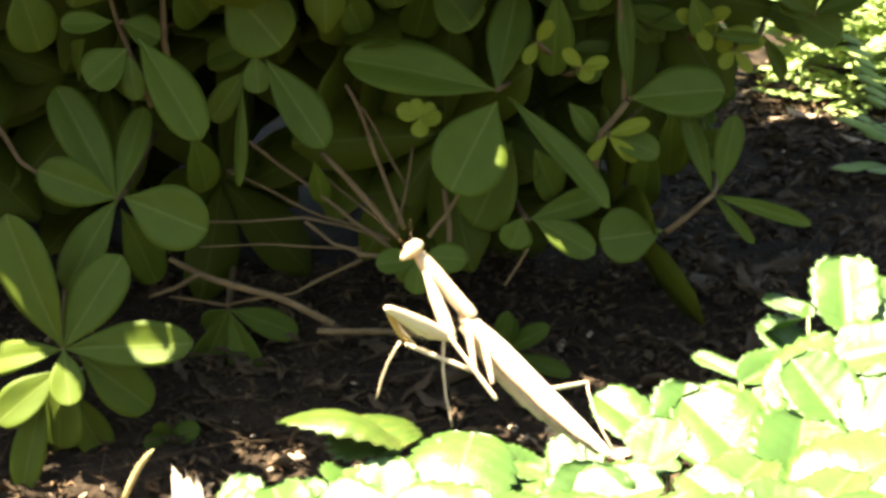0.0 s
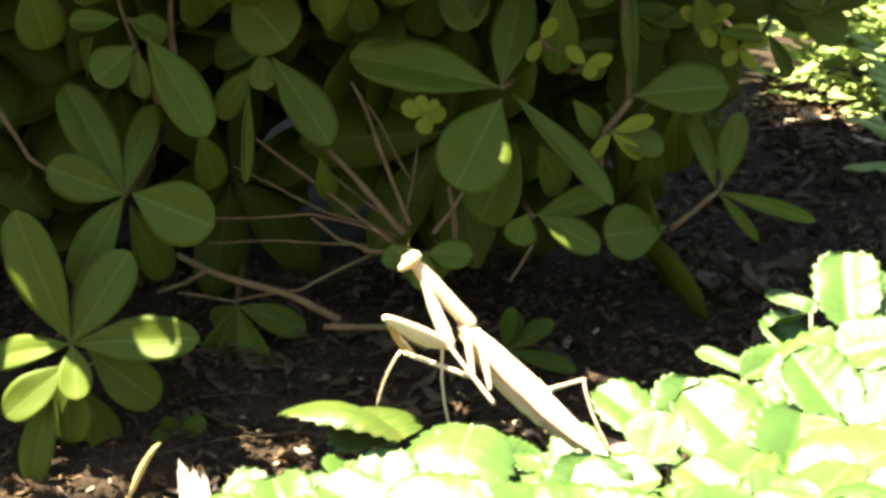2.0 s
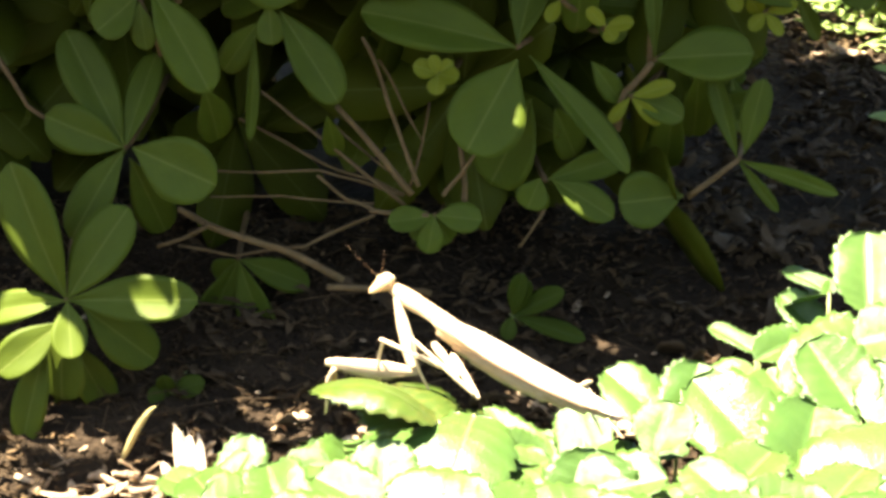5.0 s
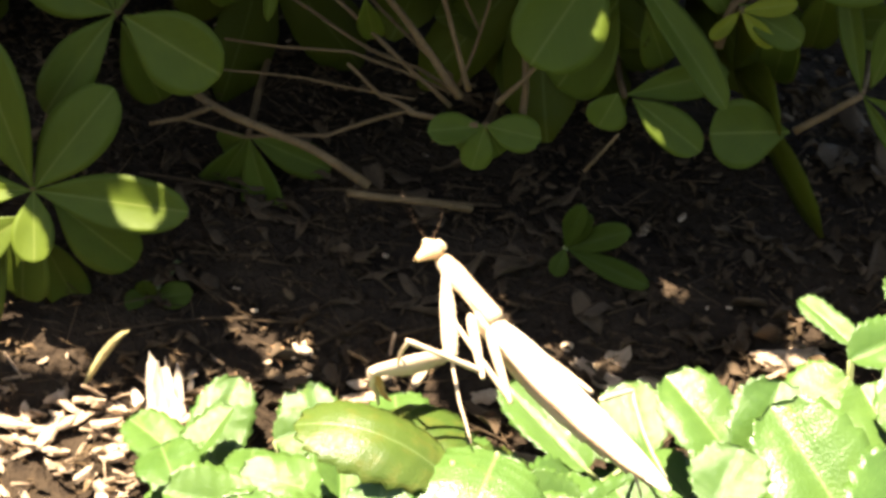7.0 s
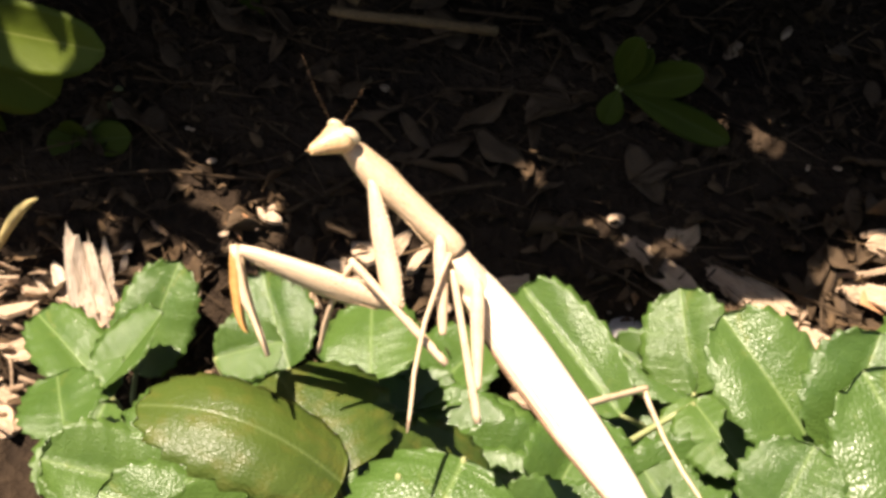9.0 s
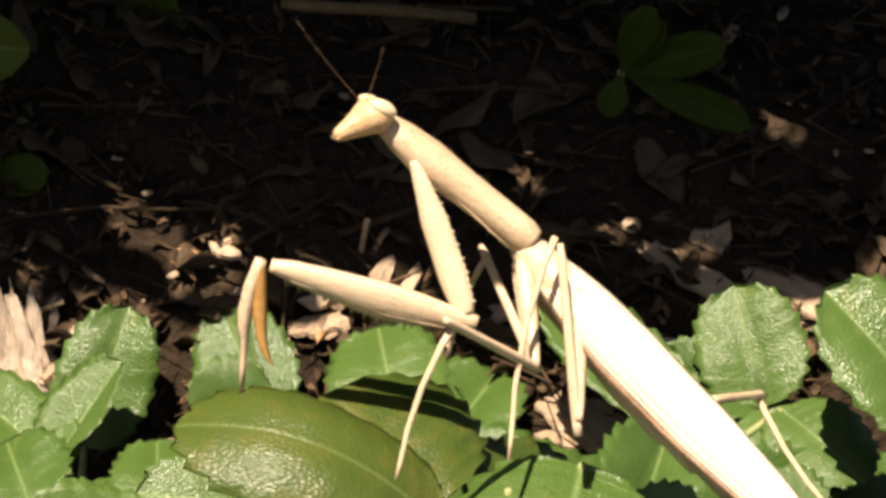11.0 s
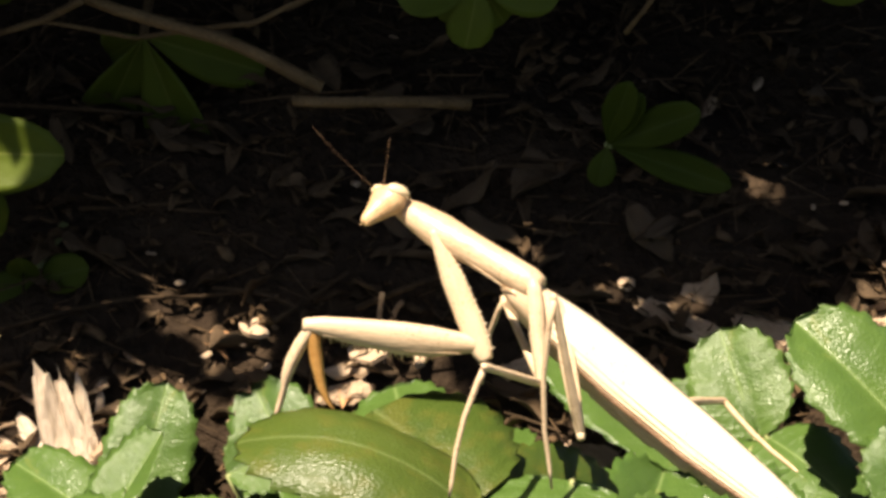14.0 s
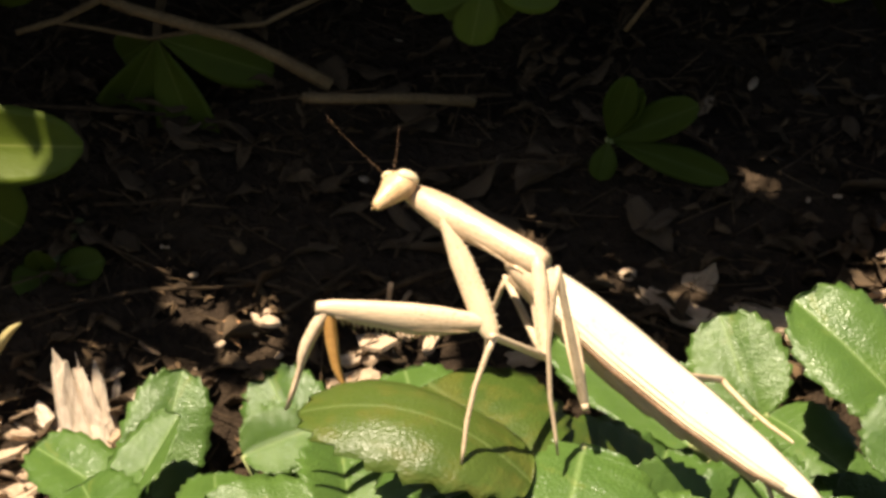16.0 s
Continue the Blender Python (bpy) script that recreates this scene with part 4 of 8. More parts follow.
def bark_chip(place, length, width):
    lone("bark_chip", flake(length * 1.1, width * 0.9, 0.0005, random.random(), 0.25, 0.34), CHIP, lying(place, 0.0008), "pale broken chip of bark on the soil", "wood chip", "wood chips")


def wood_chip(place, length, width):
    lone("wood_chip", flake(length * 1.2, width * 0.75, 0.0007, random.random(), 0.05, 0.35), CHIP, lying(place, 0.0012, 60), "pale splintered wedge of wood on the soil", "wood chip", "wood chips")


def shard(place, length, width):
    """A jagged wedge of wood that stands up out of the litter."""
    m = Matrix.Translation(Vector(place)) @ Euler((radians(62), radians(-68), radians(12))).to_matrix().to_4x4()
    lone("wood_shard", flake(length, width, 0.0008, 3.7, 0.1, 0.42), CHIP, m, "pale jagged wedge of wood standing in the litter", "wood chip", "wood chips")


def crumb(place, length, width):
    bm = bmesh.new()
    bmesh.ops.create_icosphere(bm, subdivisions=2, radius=0.5)
    for v in bm.verts:
        v.co *= 1 + 0.3 * noise.noise(v.co * 3 + Vector((length * 9000, 0, 0)))
        v.co = Vector((v.co.x * length, v.co.y * width, v.co.z * width * 0.7))
    lone("wood_crumb", bm, CHIP, lying(place, 0.0004, 20), "small pale crumb of wood on the soil", "wood crumb", "wood crumbs")


def pebble(place, length, width):
    bm = bmesh.new()
    bmesh.ops.create_icosphere(bm, subdivisions=3, radius=0.5)
    for v in bm.verts:
        v.co *= 1 + 0.16 * noise.noise(v.co * 2.5)
        v.co = Vector((v.co.x * length, v.co.y * width, v.co.z * width * 0.7))
    ob = solid("pebble", mesh_of("pebble", bm), STONE, None, lying(place, 0.001, 15))
    tagged(ob, "rounded grey pebble on the soil", "pebble")


def rust_leaf(place, length, width):
    ob = solid("dry_leaf", SMALL_BLADES[1].copy(), RUST, None, lying(place, 0.002, 40) @ Matrix.Translation((-length / 2, 0, 0)) @ Matrix.Diagonal((length, width, length * 1.5, 1)))
    tagged(ob, "curled rust-brown dry leaf on the soil", "dry leaf", "dry leaves")


def splintered_wood(splinters):
    """A rotten stub of wood that has split into upright splinters."""
    foot = sum((Vector(b) for b, _, _ in splinters), Vector()) / len(splinters)
    stub = thing("splintered_wood", foot, "pale rotten wood split into upright splinters", "wood")
    for base, tip, width in splinters:
        a, b = Vector(base) - Vector((0, 0, 0.003)), Vector(tip)
        length = (b - a).length
        bm = bmesh.new()
        rows, lean, steps = [], 0.0, 8
        notch = random.uniform(-0.5, 0.5)
        for k in range(steps):
            s = k / (steps - 1)
            wide = width * (1.35 - 0.95 * s ** 1.4) * random.uniform(0.82, 1.12)
            deep = width * 0.6 * (1 - 0.75 * s)
            lean += random.uniform(-0.16, 0.16) * width
            ring = []
            for y, z in ((-1, -0.4), (-0.55, -1.0), (-0.1, -0.75), (0.3, -1.15), (0.7, -0.8), (1, -0.3), (0.75, 0.8), (0.1, 1.1), (-0.6, 0.8)):
                ragged = length * (0.16 * random.uniform(-1, 0.6) - 0.12 * abs(y - notch)) if k == steps - 1 else 0
                ring.append(bm.verts.new((s * length + ragged, y * wide + lean, z * deep * random.uniform(0.6, 1.3))))
            rows.append(ring)
        for one, two in zip(rows, rows[1:]):
            for j in range(9):
                bm.faces.new((one[j], one[(j + 1) % 9], two[(j + 1) % 9], two[j]))
        bm.faces.new(rows[0][::-1])
        bm.faces.new(rows[-1])
        m = aligned(a, b, (random.uniform(-0.7, 0.7), -1, 0.3), 1.0)
        m = m @ Matrix.Diagonal((1 / length, 1, 2 / (1 + length), 1))
        solid("splinter", mesh_of("splinter", bm, False), SPLINTER, stub, m)


def grass_blade(base, tip):
    bm = tube(bowed(base, tip, 0.12, 8, 0.03), [0.0004, 0.0009, 0.0011, 0.0012, 0.0011, 0.0009, 0.0006, 0.0002], 6)
    tagged(part("grass_blade", bm, STRAW, None), "yellowing dry grass blade rising from the soil", "grass")


def seedling(centre, leaves):
    """A low shoot of the shrub: a thin stem from the soil and a few leaves."""
    c = Vector(centre)
    foot = Vector((c.x + 0.004, c.y + 0.012, ground_height(c.x, c.y + 0.012) - 0.001))
    shoot = thing("seedling", foot, "small green shoot with rounded leaves in the shade", "seedling", "seedlings")
    part("stem", tube(bowed(foot, c, 0.05), [0.0012, 0.0012, 0.0011, 0.001, 0.001, 0.0009, 0.0008], 6), STALK, shoot)
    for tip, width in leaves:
        leaf(shoot, SHRUB_BLADES, SHADED_SEEDLING_LEAF, c, tip, width, (random.uniform(-0.3, 0.3), -1, 0.6))


def fallen_twig(a, b, thick):
    tagged(part("fallen_twig", tube(bowed(a, b, 0.02, 6, 0.04), thick, 6, 0.12), LITTER, None), "thin dry brown twig lying on the soil", "twig", "fallen twigs")


def scattered_twigs(count, seed):
    rnd = random.Random(seed)
    for _ in range(count):
        x, y, turn, length = rnd.uniform(-0.11, 0.06), rnd.uniform(0.055, 0.12), rnd.uniform(-0.7, 0.7), rnd.uniform(0.010, 0.03)
        u, w = x + length * math.cos(turn), y + length * math.sin(turn) * 0.6
        fallen_twig((x, y, ground_height(x, y) + 0.004), (u, w, ground_height(u, w) + rnd.uniform(0.003, 0.008)), rnd.uniform(0.0002, 0.0005))


scattered_twigs(16, 17)


def pale_splinter(a, b, thick):
    tagged(part("pale_splinter", tube(bowed(a, b, 0.02, 5, 0.05), thick, 6, 0.2), CHIP, None), "thin pale splinter of wood standing in the litter", "splinter", "pale splinters")


pale_splinter((-0.0205, 0.0770, -0.0030), (-0.0200, 0.0765, 0.0055), 0.0005)
pale_splinter((-0.0185, 0.0775, -0.0020), (-0.0165, 0.0770, 0.0035), 0.0005)
for k in range(34):
    spot = (random.uniform(-0.125, -0.070), random.uniform(0.030, 0.062))
    low, way = ground_height(*spot), random.uniform(0, 6.28)
    pale_splinter((*spot, low + 0.001), (spot[0] + 0.008 * math.cos(way), spot[1] + 0.006 * math.sin(way), low + random.uniform(0.002, 0.007)), random.uniform(0.0003, 0.0006))


def litter():
    """Dry leaves, bark flakes and bits of twig that cover the soil, fewer pale ones in shade."""
    rnd = random.Random(11)
    shapes = [mesh_of("bit", flake(1, rnd.uniform(0.3, 0.7), 0.05, k, 0.3, 0.3), False) for k in range(6)]
    curled = [blade(lanceolate, 0.5, 0.25, 0.1, rows=6, cols=1, seed=k) for k in range(4)]
    pieces, pale = [], []
    for k in range(17000):
        near = rnd.random()
        x, y = rnd.uniform(-0.2, 0.24), (rnd.uniform(0.03, 0.20) if near < 0.55 else rnd.uniform(0.2, 1.1))
        if near >= 0.55:
            x = rnd.uniform(0.0, 0.2) + 0.28 * y
        size = rnd.choice((0.0015, 0.002, 0.0025, 0.003, 0.0045)) * rnd.uniform(0.7, 1.3) * (1.0 if near < 0.55 else 1.6)
        turn = Euler((rnd.gauss(0, 0.35), rnd.gauss(0, 0.35), rnd.uniform(0, 6.28))).to_matrix().to_4x4()
        m = Matrix.Translation((x, y, ground_height(x, y) + size * 0.08 + rnd.uniform(0, 0.004))) @ turn
        if rnd.random() < 0.36:
            pieces.append((curled[rnd.randrange(4)], m @ Matrix.Diagonal((size * 1.5, size * 0.55, size * 1.2, 1))))
        # pale bark is kept mostly to sunlit ground, which deepens the shade between
        elif rnd.random() < 0.35:
            (pale if rnd.random() < (0.35 if y < 0.07 else 0.03 if y < 0.5 else 0.45) else pieces).append((shapes[rnd.randrange(6)], m @ Matrix.Diagonal((size, size, size * 0.5, 1))))
        else:
            pieces.append((shapes[rnd.randrange(6)], m @ Matrix.Diagonal((size * rnd.uniform(2.2, 4.0), size * 0.16, size * 0.4, 1))))
    tagged(joined("leaf_litter", pieces, LITTER), "dry brown leaves and twigs strewn on the soil", "litter", kind="stuff")
    tagged(joined("bark_mulch", pale, CHIP), "pale bits of bark strewn on the soil", "mulch", kind="stuff")


litter()


def feathery_shrub(x, y, wide, tall, count, seed):
    """A sunlit shrub of fine leaflets on many thin shoots."""
    rnd = random.Random(seed)
    foot = Vector((x, y, ground_height(x, y) - 0.002))
    bush = thing("feathery_shrub", foot, "sunlit light-green shrub with fine feathery leaves", "shrub", "feathery shrubs")
    pieces = []
    for _ in range(count):
        top = foot + Vector((rnd.gauss(0, wide * 0.45), rnd.gauss(0, wide * 0.4), rnd.uniform(0.1, 1) * tall))
        way = Vector((rnd.uniform(-1, 1), rnd.uniform(-1, 0.6), rnd.uniform(-0.3, 0.9))).normalized()
        side = way.cross(Vector((0, 0, 1))).normalized()
        for k in range(7):
            for hand in (-1, 1):
                b = top + way * 0.006 * k
                pieces.append((SMALL_BLADES[0], aligned(b, b + (side * hand + way * 0.6).normalized() * rnd.uniform(0.010, 0.017), (0, -0.5, 1), 0.0045)))
    tagged(joined("foliage", pieces, FAR_LEAF, bush), kind="stuff")
    for k in range(7):
        part("stem", tube(bowed(foot, foot + Vector((rnd.uniform(-0.5, 0.5) * wide, rnd.uniform(-0.3, 0.3) * wide, tall * rnd.uniform(0.6, 0.95))), 0.0, 6, 0.06), [0.003, 0.0026, 0.0022, 0.0018, 0.0014, 0.001], 6), BARK, bush)


FALLEN_BLADES = [blade(shape, fold, droop, 0.07, rows=9, cols=2, cup=cup, seed=k + 40, thick=0.02) for k, (shape, fold, droop, cup) in
                 enumerate(((lanceolate, 0.35, 0.2, 0.2), (ovate, 0.15, -0.2, -0.3), (lanceolate, -0.2, 0.25, 0.3), (obovate, 0.25, 0.3, -0.2)))]


def fallen_leaf(x, y, length, width, turn, lift=0.0015, tilt=0.3):
    m = Matrix.Translation((x, y, ground_height(x, y) + lift)) @ Euler((random.uniform(-tilt, tilt), random.uniform(-tilt, tilt), turn)).to_matrix().to_4x4()
    data = FALLEN_BLADES[random.randrange(4)].copy()
    ob = solid("fallen_leaf", data, DEAD_LEAF, None, m @ Matrix.Translation((-length / 2, 0, 0)) @ Matrix.Diagonal((length, width, length, 1)))
    tagged(ob, "dull brown fallen leaf lying on the shaded soil", "fallen leaf", "fallen leaves")


def leaf_fall(count, seed):
    rnd = random.Random(seed)
    for _ in range(count):
        y = 0.058 + 0.075 * rnd.random() ** 1.4
        fallen_leaf(rnd.uniform(-0.085, 0.10), y, rnd.uniform(0.006, 0.014), rnd.uniform(0.003, 0.006), rnd.uniform(0, 6.28), rnd.uniform(0.001, 0.004), 0.45)


def far_leaf_fall(count, seed):
    rnd = random.Random(seed)
    for _ in range(count):
        y = rnd.uniform(0.12, 0.5)
        fallen_leaf(rnd.uniform(0.05, 0.10) + 0.25 * y, y, rnd.uniform(0.010, 0.022), rnd.uniform(0.005, 0.010), rnd.uniform(0, 6.28), rnd.uniform(0.002, 0.005), 0.4)


leaf_fall(110, 33)
far_leaf_fall(45, 35)
for spot in ((0.094, 0.16, 0.016, 0.011, 0.4), (0.074, 0.13, 0.013, 0.009, 1.2), (0.009, 0.1, 0.016, 0.007, 0.6), (0.070, 0.105, 0.015, 0.010, 1.5), (0.028, 0.09, 0.013, 0.006, 2.4),
             (-0.005, 0.097, 0.015, 0.006, 0.3), (-0.001, 0.09, 0.012, 0.006, 2.9), (0.014, 0.078, 0.014, 0.007, 0.2)):
    fallen_leaf(*spot, 0.003, 0.5)


def bark_slab(x, y, length, width, turn, curl):
    """A curled strip of pale bark, ridged along its length, with torn ends."""
    rnd = random.Random(length * 1e5)
    bm = bmesh.new()
    rows, cols, thick = 12, 8, 0.0008
    sheets = []
    for side in (0, 1):
        sheet = []
        for i in range(rows + 1):
            u = i / rows - 0.5
            line = []
            for j in range(cols + 1):
                w = j / cols - 0.5
                torn = 0.09 * rnd.uniform(-1, 1) * (i in (0, rows))
                ridge = 0.0004 * math.sin(j * 2.4 + 1.3 * math.sin(i * 0.9)) + rnd.uniform(-1, 1) * 0.00015
                z = width * curl * (0.25 - w * w) * (1 + 0.5 * u) + ridge - thick * side
                line.append(bm.verts.new(((u + torn) * length, w * width * (1 - 0.5 * abs(u) ** 2 + 0.06 * rnd.uniform(-1, 1)), z)))
            sheet.append(line)
        sheets.append(sheet)
    for i in range(rows):
        for j in range(cols):
            for sheet, flip in zip(sheets, (1, -1)):
                bm.faces.new((sheet[i][j], sheet[i + 1][j], sheet[i + 1][j + 1], sheet[i][j + 1])[::flip])
        for j in (0, cols):
            bm.faces.new((sheets[0][i][j], sheets[0][i + 1][j], sheets[1][i + 1][j], sheets[1][i][j]))
    for i in (0, rows):
        for j in range(cols):
            bm.faces.new((sheets[0][i][j], sheets[0][i][j + 1], sheets[1][i][j + 1], sheets[1][i][j]))
    bmesh.ops.recalc_face_normals(bm, faces=bm.faces)
    m = Matrix.Translation((x, y, ground_height(x, y) + 0.0012)) @ Euler((rnd.uniform(-0.3, 0.1), rnd.uniform(-0.2, 0.2), turn)).to_matrix().to_4x4()
    lone("bark_slab", bm, CHIP, m, "pale curled strip of bark lying on the soil", "bark", "bark strips")


for slab in ((0.0201, 0.0550, 0.020, 0.012, -0.9, 0.9), (0.0517, 0.0744, 0.018, 0.008, -0.6, 0.7), (0.0340, 0.0750, 0.019, 0.006, -0.7, 0.8), (0.0612, 0.0705, 0.016, 0.007, -0.6, 0.6),
             (-0.0266, 0.0652, 0.009, 0.006, 0.3, 0.8), (-0.0231, 0.0690, 0.008, 0.004, 0.1, 0.7), (0.0002, 0.0482, 0.012, 0.006, 1.2, 0.7), (-0.0332, 0.0600, 0.008, 0.005, 0.9, 0.8),
             (0.0810, 0.0910, 0.018, 0.007, 0.5, 0.7), (0.0059, 0.0696, 0.008, 0.005, 0.2, 0.8), (0.0740, 0.0800, 0.014, 0.006, -0.4, 0.6)):
    bark_slab(*slab)

feathery_shrub(0.240, 0.50, 0.05, 0.05, 70, 9)
feathery_shrub(0.262, 0.60, 0.10, 0.085, 300, 3)
feathery_shrub(0.31, 0.74, 0.12, 0.10, 200, 5)
feathery_shrub(0.36, 1.00, 0.18, 0.16, 240, 4)
feathery_shrub(0.25, 1.15, 0.22, 0.16, 260, 6)
feathery_shrub(0.208, 0.33, 0.025, 0.04, 14, 8)

splintered_wood([
    ((-0.0724, 0.0508, -0.0204), (-0.0783, 0.0578, 0.0023), 0.0029),
    ((-0.0696, 0.0513, -0.0201), (-0.0758, 0.0583, 0.0004), 0.0022),
    ((-0.0687, 0.0520, -0.0198), (-0.0716, 0.0590, -0.0028), 0.0020),
    ((-0.0749, 0.0535, -0.0189), (-0.0840, 0.0605, -0.0122), 0.0024),
    ((-0.0757, 0.0521, -0.0201), (-0.0872, 0.0591, -0.0155), 0.0013),
    ((-0.0684, 0.0549, -0.0185), (-0.0686, 0.0619, -0.0067), 0.0013),
    ((-0.0708, 0.0513, -0.0204), (-0.0700, 0.0583, -0.0129), 0.0033),
    ((-0.0763, 0.0503, -0.0209), (-0.0839, 0.0573, -0.0215), 0.0033),
    ((-0.0664, 0.0520, -0.0199), (-0.0655, 0.0590, -0.0093), 0.0018),
    ((-0.0715, 0.0499, -0.0209), (-0.0807, 0.0569, -0.0173), 0.0027),
    ((-0.0694, 0.0506, -0.0209), (-0.0665, 0.0576, -0.0204), 0.0022),
    ((-0.0737, 0.0496, -0.0211), (-0.0851, 0.0566, -0.0258), 0.0016)])
shard((0.0375, 0.0812, 0.0035), 0.0100, 0.0064)
crumb((0.0240, 0.0830, 0.0048), 0.0040, 0.0030)
crumb((-0.0570, 0.0812, 0.0027), 0.0025, 0.0014)
rust_leaf((-0.0483, 0.0709, -0.0034), 0.0050, 0.0026)
crumb((-0.0422, 0.0747, -0.0009), 0.0043, 0.0018)
crumb((-0.0330, 0.0589, -0.0131), 0.0041, 0.0024)
bark_chip((-0.0223, 0.0699, -0.0044), 0.0099, 0.0046)
bark_chip((-0.0121, 0.0698, -0.0041), 0.0091, 0.0028)
bark_chip((0.0589, 0.0714, -0.0025), 0.0171, 0.0072)
bark_chip((0.0498, 0.0772, 0.0004), 0.0090, 0.0046)
rust_leaf((0.0750, 0.0764, -0.0000), 0.0073, 0.0068)
rust_leaf((0.0300, 0.0709, -0.0035), 0.0057, 0.0031)
bark_chip((0.0741, 0.0825, 0.0032), 0.0098, 0.0018)
pebble((0.0309, 0.0648, -0.0081), 0.0113, 0.0076)
bark_chip((0.0267, 0.0563, -0.0151), 0.0083, 0.0050)
bark_chip((-0.0168, 0.0719, -0.0026), 0.0093, 0.0043)
rust_leaf((-0.0483, 0.0703, -0.0038), 0.0047, 0.0022)
bark_chip((0.0327, 0.0523, -0.0178), 0.0045, 0.0028)
bark_chip((-0.0826, 0.0346, -0.0277), 0.0090, 0.0038)
bark_chip((0.0349, 0.0551, -0.0162), 0.0049, 0.0038)
bark_chip((0.0066, 0.0488, -0.0199), 0.0065, 0.0023)
bark_chip((-0.1118, 0.0476, -0.0204), 0.0138, 0.0096)
bark_chip((-0.0997, 0.0485, -0.0200), 0.0126, 0.0043)
bark_chip((-0.1157, 0.0390, -0.0252), 0.0114, 0.0074)
bark_chip((-0.0778, 0.0617, -0.0109), 0.0101, 0.0069)
bark_chip((-0.0727, 0.0554, -0.0159), 0.0080, 0.0037)
rust_leaf((-0.0257, 0.0635, -0.0096), 0.0069, 0.0028)
bark_chip((-0.0269, 0.0669, -0.0065), 0.0048, 0.0032)
bark_chip((0.0169, 0.0524, -0.0179), 0.0103, 0.0057)
bark_chip((0.0515, 0.0712, -0.0029), 0.0113, 0.0059)
crumb((0.0648, 0.1007, 0.0135), 0.0019, 0.0010)
crumb((-0.0635, 0.0863, 0.0057), 0.0015, 0.0008)
crumb((0.0591, 0.1001, 0.0128), 0.0020, 0.0009)
crumb((-0.0626, 0.0865, 0.0054), 0.0015, 0.0007)
bark_chip((-0.0429, 0.0725, -0.0021), 0.0060, 0.0029)
rust_leaf((-0.0488, 0.0691, -0.0046), 0.0065, 0.0029)
bark_chip((0.1800, 0.4514, 0.0473), 0.0244, 0.0076)
bark_chip((0.1897, 0.3891, 0.0463), 0.0134, 0.0046)
bark_chip((0.2577, 0.7483, 0.0491), 0.0158, 0.0074)
bark_chip((0.1698, 0.2459, 0.0373), 0.0075, 0.0061)
bark_chip((0.1637, 0.4511, 0.0473), 0.0102, 0.0057)
bark_chip((-0.1120, 0.0377, -0.0258), 0.0063, 0.0024)
wood_chip((-0.1228, 0.0522, -0.0177), 0.0102, 0.0028)
bark_chip((-0.0834, 0.0437, -0.0225), 0.0101, 0.0040)
bark_chip((-0.1148, 0.0349, -0.0276), 0.0102, 0.0043)
bark_chip((-0.0987, 0.0538, -0.0168), 0.0096, 0.0028)
bark_chip((-0.1171, 0.0258, -0.0304), 0.0070, 0.0032)
bark_chip((-0.0911, 0.0290, -0.0301), 0.0064, 0.0021)
wood_chip((-0.0831, 0.0320, -0.0293), 0.0041, 0.0011)
wood_chip((-0.0848, 0.0448, -0.0222), 0.0084, 0.0030)
bark_chip((-0.1078, 0.0440, -0.0223), 0.0081, 0.0038)
bark_chip((-0.0922, 0.0282, -0.0301), 0.0100, 0.0040)
bark_chip((-0.1122, 0.0271, -0.0302), 0.0109, 0.0040)
bark_chip((-0.0960, 0.0497, -0.0191), 0.0101, 0.0029)
wood_chip((-0.1160, 0.0267, -0.0303), 0.0111, 0.0049)
bark_chip((-0.1083, 0.0501, -0.0191), 0.0058, 0.0027)
bark_chip((-0.1189, 0.0347, -0.0274), 0.0037, 0.0011)
bark_chip((-0.0844, 0.0277, -0.0303), 0.0073, 0.0021)
wood_chip((-0.1178, 0.0356, -0.0273), 0.0036, 0.0011)
bark_chip((-0.1005, 0.0508, -0.0185), 0.0037, 0.0011)
bark_chip((-0.0821, 0.0315, -0.0294), 0.0063, 0.0022)
bark_chip((-0.0961, 0.0382, -0.0254), 0.0078, 0.0038)
wood_chip((-0.1025, 0.0422, -0.0232), 0.0091, 0.0027)
wood_chip((-0.0837, 0.0421, -0.0233), 0.0078, 0.0025)
bark_chip((-0.1027, 0.0549, -0.0164), 0.0084, 0.0018)
bark_chip((-0.0976, 0.0419, -0.0235), 0.0088, 0.0036)
bark_chip((-0.0964, 0.0553, -0.0158), 0.0039, 0.0019)
wood_chip((-0.1122, 0.0402, -0.0243), 0.0081, 0.0025)
wood_chip((-0.1105, 0.0431, -0.0228), 0.0082, 0.0026)
bark_chip((-0.0950, 0.0555, -0.0159), 0.0081, 0.0024)
wood_chip((-0.1107, 0.0304, -0.0300), 0.0052, 0.0017)
wood_chip((-0.0975, 0.0531, -0.0174), 0.0060, 0.0027)
wood_chip((-0.1021, 0.0298, -0.0301), 0.0046, 0.0018)
wood_chip((-0.0878, 0.0436, -0.0225), 0.0052, 0.0019)
wood_chip((-0.1119, 0.0301, -0.0301), 0.0099, 0.0028)
wood_chip((-0.0896, 0.0380, -0.0259), 0.0098, 0.0023)
wood_chip((-0.1082, 0.0311, -0.0297), 0.0054, 0.0018)
wood_chip((-0.1061, 0.0427, -0.0232), 0.0108, 0.0022)
bark_chip((-0.0828, 0.0320, -0.0293), 0.0111, 0.0054)
bark_chip((-0.0877, 0.0507, -0.0187), 0.0094, 0.0038)
wood_chip((-0.1031, 0.0467, -0.0210), 0.0061, 0.0014)
wood_chip((-0.1004, 0.0469, -0.0207), 0.0099, 0.0047)
